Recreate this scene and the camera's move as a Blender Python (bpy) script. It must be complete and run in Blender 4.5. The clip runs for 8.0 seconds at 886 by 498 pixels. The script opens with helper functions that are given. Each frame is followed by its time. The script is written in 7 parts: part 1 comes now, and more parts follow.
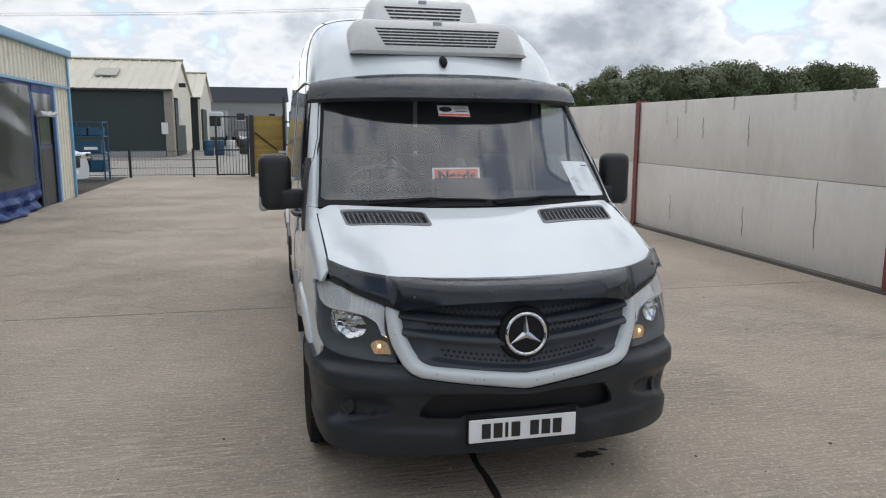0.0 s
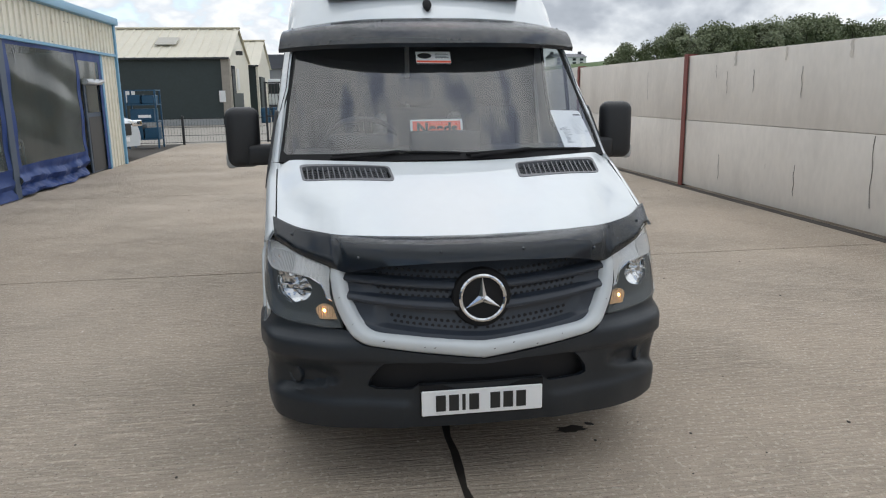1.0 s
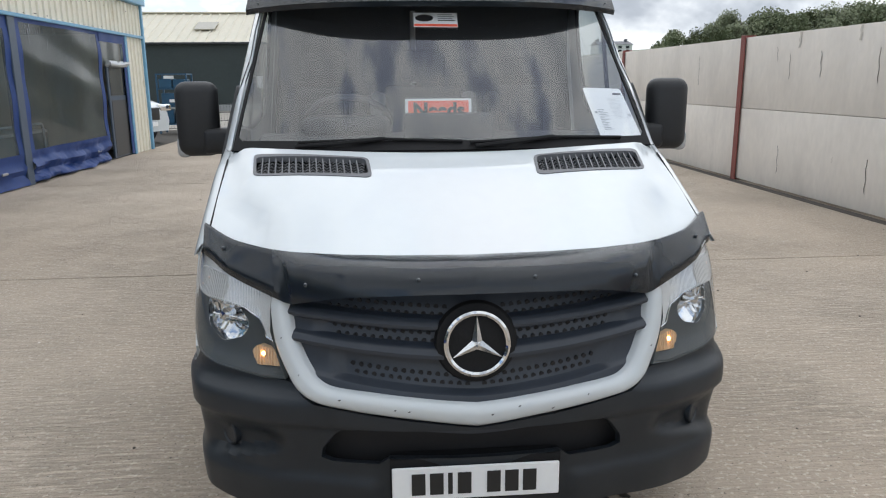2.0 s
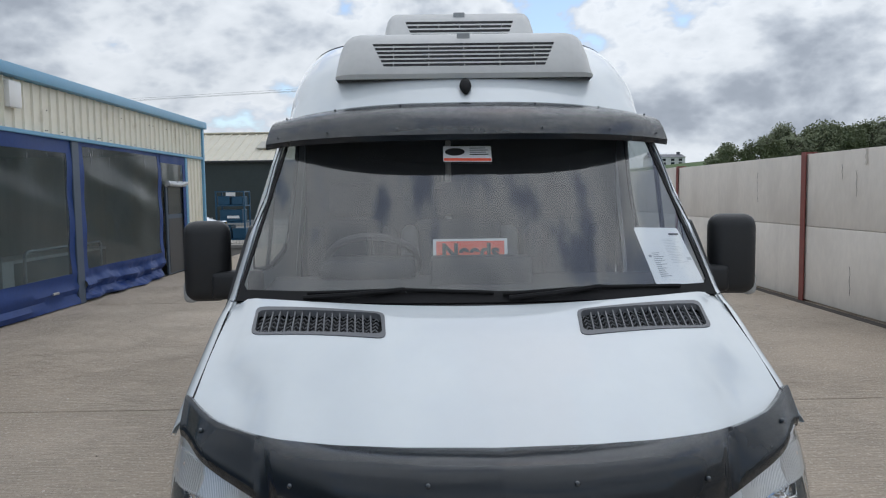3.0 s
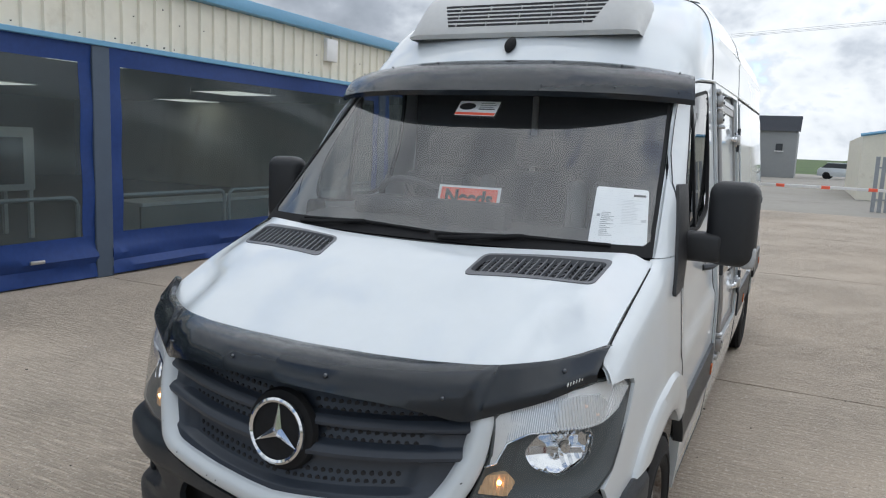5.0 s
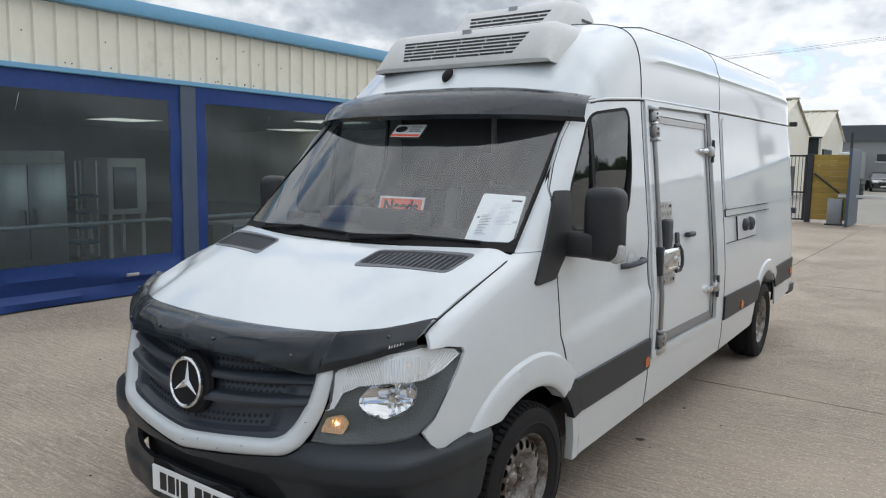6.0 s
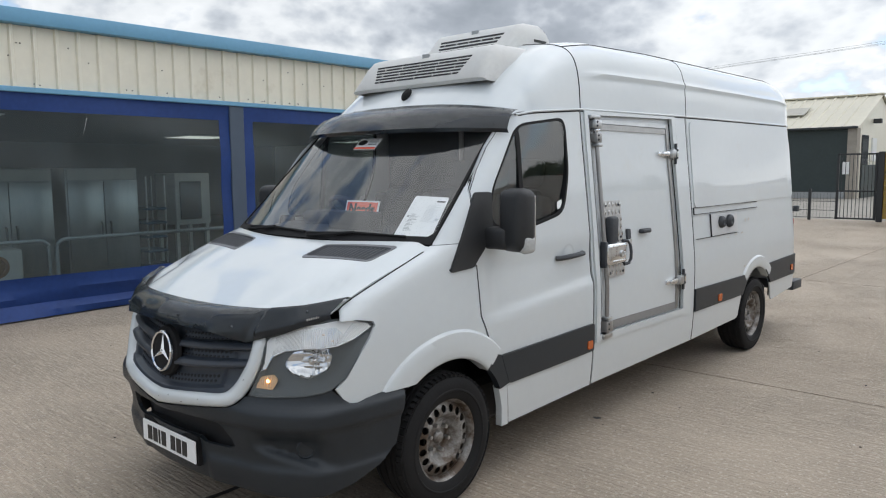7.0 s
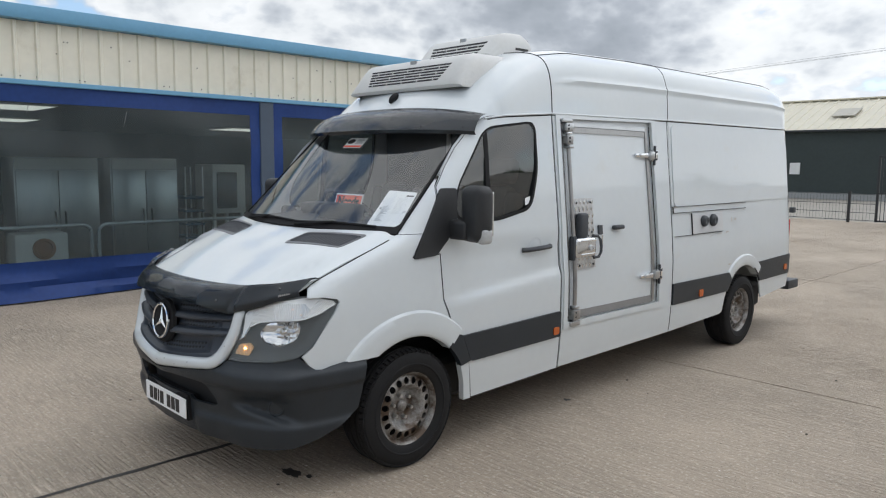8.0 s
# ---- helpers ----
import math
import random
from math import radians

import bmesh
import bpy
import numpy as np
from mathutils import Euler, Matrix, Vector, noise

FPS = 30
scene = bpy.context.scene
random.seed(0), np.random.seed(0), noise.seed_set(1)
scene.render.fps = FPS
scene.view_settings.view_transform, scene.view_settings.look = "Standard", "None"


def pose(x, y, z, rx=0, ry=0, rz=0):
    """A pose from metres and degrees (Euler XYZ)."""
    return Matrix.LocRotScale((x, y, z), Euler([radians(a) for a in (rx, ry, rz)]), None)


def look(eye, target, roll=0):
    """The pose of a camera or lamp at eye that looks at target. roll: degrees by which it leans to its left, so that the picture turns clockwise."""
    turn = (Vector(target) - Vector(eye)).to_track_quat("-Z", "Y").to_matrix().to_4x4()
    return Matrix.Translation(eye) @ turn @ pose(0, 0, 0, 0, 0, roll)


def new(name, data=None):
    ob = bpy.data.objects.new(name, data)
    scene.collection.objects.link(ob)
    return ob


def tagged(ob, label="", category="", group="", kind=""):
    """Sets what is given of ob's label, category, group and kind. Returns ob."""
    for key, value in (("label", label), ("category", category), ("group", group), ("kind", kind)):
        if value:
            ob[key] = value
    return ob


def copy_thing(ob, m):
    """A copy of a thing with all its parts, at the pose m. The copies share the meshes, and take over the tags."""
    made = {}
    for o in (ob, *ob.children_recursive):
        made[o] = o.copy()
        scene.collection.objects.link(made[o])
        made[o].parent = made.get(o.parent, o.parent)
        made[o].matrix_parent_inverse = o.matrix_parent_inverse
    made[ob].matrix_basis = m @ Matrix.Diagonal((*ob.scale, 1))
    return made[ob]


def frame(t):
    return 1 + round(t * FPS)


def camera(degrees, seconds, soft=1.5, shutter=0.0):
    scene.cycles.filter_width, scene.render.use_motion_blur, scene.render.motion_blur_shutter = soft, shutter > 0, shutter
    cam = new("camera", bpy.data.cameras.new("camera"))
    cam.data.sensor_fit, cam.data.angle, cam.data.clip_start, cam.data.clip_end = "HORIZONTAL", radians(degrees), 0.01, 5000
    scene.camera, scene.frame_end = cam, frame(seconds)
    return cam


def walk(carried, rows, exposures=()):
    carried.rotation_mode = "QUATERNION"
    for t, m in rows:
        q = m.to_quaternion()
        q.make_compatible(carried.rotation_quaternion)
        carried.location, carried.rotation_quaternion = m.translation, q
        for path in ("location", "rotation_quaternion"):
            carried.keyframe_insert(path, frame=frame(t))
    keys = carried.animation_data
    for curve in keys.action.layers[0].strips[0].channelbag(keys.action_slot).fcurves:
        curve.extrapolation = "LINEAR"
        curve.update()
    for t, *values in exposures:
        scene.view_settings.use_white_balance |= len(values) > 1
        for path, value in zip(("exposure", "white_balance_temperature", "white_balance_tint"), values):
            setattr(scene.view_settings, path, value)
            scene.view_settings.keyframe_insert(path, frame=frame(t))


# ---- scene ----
cam = camera(62.4, 8.0, soft=1.15)
PATH = [
    (0, (-1.089, -3.061, 1.781), (-0.645, -1.139, 1.452), 0.3),
    (0.3, (-0.884, -3.046, 1.743), (-0.541, -1.105, 1.407), 0.4),
    (0.5, (-0.786, -3.02, 1.713), (-0.468, -1.076, 1.369), 1.2),
    (0.8, (-0.644, -2.958, 1.726), (-0.357, -1.019, 1.326), -0.9),
    (1, (-0.559, -2.865, 1.686), (-0.288, -0.929, 1.267), -0.8),
    (1.2, (-0.46, -2.737, 1.639), (-0.218, -0.801, 1.2), -0.3),
    (2.3, (-0.235, -1.814, 1.615), (-0.105, 0.131, 1.166), -0.4),
    (2.5, (-0.215, -1.718, 1.638), (-0.11, 0.245, 1.269), -0.2),
    (2.7, (-0.201, -1.695, 1.618), (-0.131, 0.294, 1.414), -0.2),
    (2.8, (-0.172, -1.65, 1.685), (-0.138, 0.336, 1.453), -0.3),
    (3, (-0.145, -1.636, 1.719), (-0.124, 0.358, 1.568), -0.8),
    (3.2, (-0.109, -1.625, 1.737), (-0.078, 0.373, 1.661), -1.3),
    (3.5, (-0.04, -1.637, 1.758), (-0.082, 0.361, 1.673), -1.9),
    (3.7, (0.076, -1.626, 1.733), (-0.092, 0.365, 1.637), -0.4),
    (4, (0.33, -1.591, 1.719), (-0.007, 0.368, 1.501), 3.1),
    (4.2, (0.481, -1.618, 1.732), (0.048, 0.318, 1.479), 1.0),
    (5.3, (1.656, -1.669, 1.715), (0.665, 0.046, 1.445), 2.5),
    (5.5, (1.864, -1.659, 1.727), (0.806, 0.021, 1.489), 1.3),
    (5.8, (2.206, -1.69, 1.688), (1.051, -0.073, 1.47), 2),
    (6, (2.401, -1.677, 1.719), (1.24, -0.065, 1.483), 0.9),
    (6.2, (2.604, -1.652, 1.687), (1.374, -0.088, 1.488), 0.4),
    (6.5, (2.9, -1.612, 1.732), (1.621, -0.097, 1.471), 1.2),
    (6.8, (3.163, -1.629, 1.716), (1.859, -0.128, 1.506), -0.6),
    (7, (3.344, -1.681, 1.718), (2.008, -0.208, 1.503), -0.5),
    (7.2, (3.51, -1.732, 1.702), (2.158, -0.28, 1.449), 0.7),
    (7.5, (3.685, -1.753, 1.74), (2.3, -0.329, 1.506), 0.3),
    (7.8, (3.852, -1.738, 1.704), (2.432, -0.341, 1.516), 0),
    (8, (3.977, -1.694, 1.739), (2.551, -0.31, 1.509), 0.5),
]
walk(cam, [(t, look(eye, target, roll)) for t, eye, target, roll in PATH],
     [(0, 0.27, 6300, 10), (1.0, 0.37, 6400, 9), (2.3, 0.57, 6300, 9), (2.6, 0.42, 6200, 9), (3.0, 0.06, 6100, 9), (3.5, -0.38, 6150, 9), (3.9, -0.16, 6150, 9), (4.3, 0.05, 6050, 9), (5.3, 0.38, 6250, 9), (8.0, 0.38, 6350, 9)])

# ---- world and sun ----
CLOUD_AT = (3.1, 0.4, 0.3)
SUN_FROM = (1.7, 4.7, 8.7)
world = bpy.data.worlds.new("sky")
scene.world = world
world.use_nodes = True
wn, wl = world.node_tree.nodes, world.node_tree.links
wn.clear()
w_out = wn.new("ShaderNodeOutputWorld")
w_bg = wn.new("ShaderNodeBackground")
w_sky = wn.new("ShaderNodeTexSky")
w_sky.sky_type = "NISHITA"
w_sky.sun_disc = False
w_sky.sun_elevation, w_sky.sun_rotation = radians(60), radians(20)


def w_node(kind, **values):
    node = wn.new("ShaderNode" + kind)
    for key, value in values.items():
        node.inputs[key].default_value = value
    return node


def w_math(op, a, b):
    node = wn.new("ShaderNodeMath")
    node.operation = op
    for k, v in ((0, a), (1, b)):
        if isinstance(v, (int, float)):
            node.inputs[k].default_value = v
        else:
            wl.new(v, node.inputs[k])
    return node.outputs[0]


# cloud layer: broad banks with billowed edges, flattened towards the horizon
w_co = wn.new("ShaderNodeTexCoord")
w_map = w_node("Mapping", Scale=(1.0, 1.0, 1.7), Location=CLOUD_AT)
wl.new(w_co.outputs["Generated"], w_map.inputs["Vector"])
w_cloud = w_node("TexNoise", Scale=2.9, Detail=11, Roughness=0.585, Distortion=0.2)
w_puff = w_node("TexVoronoi", Scale=6.0, Detail=3.0, Roughness=0.55, Lacunarity=2.3)
w_puff.feature = "SMOOTH_F1"
w_puff.inputs["Smoothness"].default_value = 0.35
wl.new(w_map.outputs[0], w_cloud.inputs["Vector"]), wl.new(w_map.outputs[0], w_puff.inputs["Vector"])
w_dens = w_math("SUBTRACT", w_math("ADD", w_cloud.outputs["Fac"], 0.165), w_math("MULTIPLY", w_puff.outputs["Distance"], 0.22))
w_ramp = wn.new("ShaderNodeValToRGB")
w_ramp.color_ramp.elements[0].position, w_ramp.color_ramp.elements[1].position = 0.325, 0.375
w_tramp = wn.new("ShaderNodeValToRGB")
e = w_tramp.color_ramp.elements
e[0].position, e[1].position = 0.35, 0.72
e[0].color, e[1].color = (4.9, 5.3, 5.9, 1), (2.6, 2.85, 3.2, 1)
for at, tone in ((0.41, (7.1, 7.2, 7.3, 1)), (0.47, (6.4, 6.55, 6.7, 1)), (0.535, (4.7, 4.95, 5.3, 1)), (0.61, (3.3, 3.55, 3.95, 1))):
    e.new(at).color = tone
# the cloud is thinner and brighter round the hidden sun
w_dot = wn.new("ShaderNodeVectorMath")
w_dot.operation = "DOT_PRODUCT"
w_dot.inputs[1].default_value = Vector(SUN_FROM).normalized()
wl.new(w_co.outputs["Generated"], w_dot.inputs[0])
w_near = w_math("MAXIMUM", w_dot.outputs["Value"], 0.0)
w_glow = w_math("ADD", w_math("ADD", w_math("MULTIPLY", w_math("POWER", w_near, 3.0), 0.42), 0.755), w_math("MULTIPLY", w_math("POWER", w_near, 26.0), 1.0))
w_lit = wn.new("ShaderNodeVectorMath")
w_lit.operation = "SCALE"
wl.new(w_tramp.outputs["Color"], w_lit.inputs[0]), wl.new(w_glow, w_lit.inputs["Scale"])
w_mix = wn.new("ShaderNodeMix")
w_mix.data_type = "RGBA"
wl.new(w_dens, w_ramp.inputs["Fac"]), wl.new(w_dens, w_tramp.inputs["Fac"])
wl.new(w_ramp.outputs["Color"], w_mix.inputs["Factor"])
wl.new(w_sky.outputs["Color"], w_mix.inputs["A"])
wl.new(w_lit.outputs[0], w_mix.inputs["B"])
wl.new(w_mix.outputs["Result"], w_bg.inputs["Color"])
w_bg.inputs["Strength"].default_value = 0.137
wl.new(w_bg.outputs[0], w_out.inputs["Surface"])

sun = new("sun", bpy.data.lights.new("sun", "SUN"))
sun.data.energy, sun.data.angle, sun.data.color = 0.6, radians(120), (1.0, 0.95, 0.88)
sun.matrix_world = look(SUN_FROM, (0, 0, 0))


# ---- materials ----
def mat(name, color, rough=0.5, metal=0.0, var=0.0, scale=6.0, bump=0.0, bscale=60.0, coat=0.0, spec=0.5, stretch=(1, 1, 1),
        dirt=None, dirt_scale=1.5, dirt_from=0.55, dirt_to=0.75, per_piece=0.0):
    """A surface with a base colour, two scales of variation, optional stains and fine relief."""
    m = bpy.data.materials.new(name)
    m.use_nodes = True
    n, l = m.node_tree.nodes, m.node_tree.links
    b = n["Principled BSDF"]
    b.inputs["Roughness"].default_value, b.inputs["Metallic"].default_value = rough, metal
    b.inputs["Coat Weight"].default_value = coat
    b.inputs["Coat Roughness"].default_value = 0.04
    b.inputs["Specular IOR Level"].default_value = spec
    b.inputs["Base Color"].default_value = (*color, 1)
    if var or bump or dirt or per_piece:
        co = n.new("ShaderNodeTexCoord")
        mp = n.new("ShaderNodeMapping")
        mp.inputs["Scale"].default_value = stretch
        l.new(co.outputs["Object"], mp.inputs["Vector"])
        out = None
        if var:
            big, fine, add = n.new("ShaderNodeTexNoise"), n.new("ShaderNodeTexNoise"), n.new("ShaderNodeMath")
            big.inputs["Scale"].default_value, big.inputs["Detail"].default_value = scale, 6
            fine.inputs["Scale"].default_value, fine.inputs["Detail"].default_value = scale * 9, 4
            l.new(mp.outputs[0], big.inputs["Vector"]), l.new(mp.outputs[0], fine.inputs["Vector"])
            l.new(big.outputs["Fac"], add.inputs[0]), l.new(fine.outputs["Fac"], add.inputs[1])
            r = n.new("ShaderNodeMapRange")
            r.inputs["From Min"].default_value, r.inputs["From Max"].default_value = 0.6, 1.4
            r.inputs["To Min"].default_value, r.inputs["To Max"].default_value = 1 - var, 1 + var
            l.new(add.outputs[0], r.inputs["Value"])
            vm = n.new("ShaderNodeVectorMath")
            vm.operation = "SCALE"
            vm.inputs[0].default_value = color
            l.new(r.outputs[0], vm.inputs["Scale"])
            out = vm.outputs[0]
        if per_piece:
            info, pr, pv = n.new("ShaderNodeObjectInfo"), n.new("ShaderNodeMapRange"), n.new("ShaderNodeVectorMath")
            pr.inputs["To Min"].default_value, pr.inputs["To Max"].default_value = 1 - per_piece, 1 + per_piece
            l.new(info.outputs["Random"], pr.inputs["Value"])
            pv.operation = "SCALE"
            pv.inputs[0].default_value = color
            if out:
                l.new(out, pv.inputs[0])
            l.new(pr.outputs[0], pv.inputs["Scale"])
            out = pv.outputs[0]
        if dirt:
            st, rr, mx = n.new("ShaderNodeTexNoise"), n.new("ShaderNodeMapRange"), n.new("ShaderNodeMix")
            st.inputs["Scale"].default_value, st.inputs["Detail"].default_value = dirt_scale, 8
            st.inputs["Roughness"].default_value = 0.65
            l.new(mp.outputs[0], st.inputs["Vector"])
            rr.inputs["From Min"].default_value, rr.inputs["From Max"].default_value = dirt_from, dirt_to
            l.new(st.outputs["Fac"], rr.inputs["Value"])
            mx.data_type = "RGBA"
            mx.inputs["A"].default_value = (*color, 1)
            mx.inputs["B"].default_value = (*dirt, 1)
            if out:
                l.new(out, mx.inputs["A"])
            l.new(rr.outputs[0], mx.inputs["Factor"])
            out = mx.outputs["Result"]
        if out:
            l.new(out, b.inputs["Base Color"])
        if bump:
            bt, bb = n.new("ShaderNodeTexNoise"), n.new("ShaderNodeBump")
            bt.inputs["Scale"].default_value, bt.inputs["Detail"].default_value = bscale, 5
            l.new(mp.outputs[0], bt.inputs["Vector"])
            bb.inputs["Strength"].default_value, bb.inputs["Distance"].default_value = bump, 0.01
            l.new(bt.outputs["Fac"], bb.inputs["Height"])
            l.new(bb.outputs[0], b.inputs["Normal"])
    return m


def pane_mat(name, tint, rough=0.0, ior=1.5, haze=0.0, wave=0.0, veil=(0.5, 0.52, 0.53), streak=0.0):
    """A thin pane: clear, tinted, with a gloss that grows at a grazing view, and some milky haze."""
    m = bpy.data.materials.new(name)
    m.use_nodes = True
    n, l = m.node_tree.nodes, m.node_tree.links
    n.clear()
    o, mx, tr, gl, fr = (n.new("ShaderNode" + k) for k in ("OutputMaterial", "MixShader", "BsdfTransparent", "BsdfGlossy", "MapRange"))
    tr.inputs["Color"].default_value = (*tint, 1)
    gl.inputs["Roughness"].default_value = rough
    lw, pw = n.new("ShaderNodeLayerWeight"), n.new("ShaderNodeMath")
    lw.inputs["Blend"].default_value = 0.5
    pw.operation = "POWER"
    pw.inputs[1].default_value = 5.0
    fr.inputs["To Min"].default_value = ((ior - 1) / (ior + 1)) ** 2
    fr.inputs["To Max"].default_value = 1.0 if ior > 1.0 else 0.0
    l.new(lw.outputs["Facing"], pw.inputs[0]), l.new(pw.outputs[0], fr.inputs["Value"])
    base = tr.outputs[0]
    if haze:
        df, hm = n.new("ShaderNodeBsdfDiffuse"), n.new("ShaderNodeMixShader")
        df.inputs["Color"].default_value = (*veil, 1)
        hm.inputs[0].default_value = haze
        l.new(base, hm.inputs[1]), l.new(df.outputs[0], hm.inputs[2])
        base = hm.outputs[0]
        if streak:
            sc, sp, sn, sr = (n.new("ShaderNode" + k) for k in ("TexCoord", "Mapping", "TexNoise", "MapRange"))
            sp.inputs["Scale"].default_value = (1, 3.2, 0.6)
            sn.inputs["Scale"].default_value, sn.inputs["Detail"].default_value = 1.3, 7
            sn.inputs["Distortion"].default_value = 0.6
            sr.inputs["From Min"].default_value, sr.inputs["From Max"].default_value = 0.45, 0.75
            sr.inputs["To Min"].default_value, sr.inputs["To Max"].default_value = haze, haze + streak
            l.new(sc.outputs["Object"], sp.inputs[0]), l.new(sp.outputs[0], sn.inputs["Vector"])
            l.new(sn.outputs["Fac"], sr.inputs["Value"]), l.new(sr.outputs[0], hm.inputs[0])
    if wave:
        co, mp, tx, bp = (n.new("ShaderNode" + k) for k in ("TexCoord", "Mapping", "TexNoise", "Bump"))
        mp.inputs["Scale"].default_value = (1, 1.6, 0.5)
        tx.inputs["Scale"].default_value = 2.2
        bp.inputs["Strength"].default_value, bp.inputs["Distance"].default_value = wave, 0.05
        l.new(co.outputs["Object"], mp.inputs[0]), l.new(mp.outputs[0], tx.inputs["Vector"])
        l.new(tx.outputs["Fac"], bp.inputs["Height"]), l.new(bp.outputs[0], gl.inputs["Normal"]), l.new(bp.outputs[0], lw.inputs["Normal"])
    if ior > 1:
        l.new(fr.outputs[0], mx.inputs[0])
    else:
        mx.inputs[0].default_value = 0.035
    l.new(base, mx.inputs[1]), l.new(gl.outputs[0], mx.inputs[2]), l.new(mx.outputs[0], o.inputs[0])
    return m


def glow_mat(name, color, power):
    m = bpy.data.materials.new(name)
    m.use_nodes = True
    b = m.node_tree.nodes["Principled BSDF"]
    b.inputs["Base Color"].default_value = (*color, 1)
    b.inputs["Emission Color"].default_value = (*color, 1)
    b.inputs["Emission Strength"].default_value = power
    return m


WHITE = mat("white_paint", (0.632, 0.672, 0.692), 0.45, var=0.02, scale=2.0, coat=1.0, spec=0.3, dirt=(0.60, 0.60, 0.57), dirt_scale=2.5, dirt_from=0.62, dirt_to=0.9)
LINER = mat("dark_liner", (0.02, 0.02, 0.022), 0.8, var=0.1)
TRIM = mat("grey_black_plastic", (0.041, 0.046, 0.054), 0.5, var=0.12, scale=5, bump=0.15, bscale=400)
MIRRORM = mat("black_mirror_plastic", (0.018, 0.019, 0.021), 0.5, var=0.1, scale=5, bump=0.15, bscale=400)
RUBBER = mat("black_rubber", (0.014, 0.014, 0.015), 0.75, spec=0.25, var=0.15, scale=8, bump=0.1, bscale=90)
BUMPERM = mat("black_bumper_plastic", (0.017, 0.0225, 0.029), 0.42, spec=0.5, var=0.12, scale=5, bump=0.15, bscale=400)
VISOR = mat("smoked_acrylic", (0.029, 0.038, 0.049), 0.20, var=0.06, scale=4, spec=0.6, coat=0.8)
CHROME = mat("chrome", (0.78, 0.79, 0.80), 0.10, 1.0)
STEEL = mat("stainless_steel", (0.52, 0.53, 0.54), 0.32, 1.0, var=0.1, scale=7, stretch=(1, 1, 0.2))
DULLALU = mat("dull_aluminium_trim", (0.36, 0.355, 0.35), 0.36, 0.9, var=0.15, scale=6, stretch=(1, 1, 0.15))
ALU = mat("aluminium", (0.55, 0.55, 0.55), 0.38, 1.0, var=0.12, scale=9)
GREYPL = mat("warm_grey_plastic", (0.62, 0.62, 0.605), 0.5, var=0.05, scale=4, dirt=(0.3, 0.29, 0.26), dirt_from=0.6, dirt_to=0.8)
SCREEN = pane_mat("windscreen_glass", (0.90, 0.92, 0.93), rough=0.03, ior=2.1, haze=0.015, veil=(0.55, 0.58, 0.62))
SIDEGLASS = pane_mat("side_window_glass", (0.55, 0.60, 0.60), ior=2.15)
LENS = pane_mat("clear_lens", (0.88, 0.89, 0.90), ior=1.45)
DARK = mat("cab_plastic", (0.035, 0.036, 0.04), 0.65, var=0.1)
CLOTH = mat("seat_cloth", (0.055, 0.058, 0.065), 0.9, var=0.15, scale=12, bump=0.2, bscale=200)
CLOTH_LIGHT = mat("seat_bolster_cloth", (0.26, 0.26, 0.26), 0.9, var=0.12, scale=12, bump=0.2, bscale=200)
RED = mat("red_card", (0.95, 0.15, 0.08), 0.5, var=0.03)
INK = mat("black_ink", (0.02, 0.02, 0.02), 0.5)
PAPER = mat("white_paper", (0.92, 0.93, 0.93), 0.6, var=0.02)
PRINT = mat("grey_print", (0.35, 0.37, 0.38), 0.6)
AMBER = mat("amber_lens", (0.52, 0.12, 0.025), 0.25, var=0.1, scale=40)
REDLENS = mat("red_lens", (0.45, 0.02, 0.02), 0.2)
GRILLE = mat("grille_plastic", (0.034, 0.042, 0.056), 0.38, var=0.08, scale=6)
HOUSING = mat("lamp_housing", (0.093, 0.104, 0.106), 0.42, var=0.06)
REFLECT = mat("reflector", (0.80, 0.81, 0.82), 0.07, 1.0)
SILVER = mat("satin_silver", (0.92, 0.92, 0.90), 0.3, 0.2, var=0.04, scale=8)
VENTM = mat("grey_vent_plastic", (0.13, 0.135, 0.145), 0.45, var=0.08)
FLUTED = mat("fluted_reflector", (0.93, 0.93, 0.92), 0.13, 0.4, var=0.05, scale=30)
REPEATER = mat("clear_repeater_lens", (0.42, 0.43, 0.43), 0.18, var=0.2, scale=50)
PALEAMBER = mat("pale_amber_reflection", (0.78, 0.64, 0.55), 0.15, var=0.1, scale=40)
# clear side light tinted amber, the glow of its bulb put into the colour
SIDELIGHT = mat("side_light_amber_glow", (0.90, 0.64, 0.40), 0.2, 0.2, var=0.2, scale=60)
BULB = glow_mat("indicator_bulb", (1.0, 0.50, 0.16), 10.0)


# ---- building helpers ----
def finish(bm, name, smooth=True, angle=35):
    bmesh.ops.recalc_face_normals(bm, faces=bm.faces)
    me = bpy.data.meshes.new(name)
    bm.to_mesh(me)
    bm.free()
    if smooth:
        me.polygons.foreach_set("use_smooth", [True] * len(me.polygons))
        me.set_sharp_from_angle(angle=radians(angle))
    return me


def part(name, bm, material, parent=None, label="", smooth=True, angle=35):
    """Links a bmesh as one mesh object under a thing or a part."""
    ob = new(name, finish(bm, name, smooth, angle))
    ob.data.materials.append(material)
    ob.parent = parent
    if label:
        ob["label"] = label
    return ob


def thing(name, label, category, group="", at=None):
    ob = new(name)
    if at is not None:
        ob.matrix_world = at
    return tagged(ob, label, category, group)


def solid(name, bm, material, label, category, group="", kind="", smooth=True):
    return tagged(part(name, bm, material, None, "", smooth), label, category, group, kind)


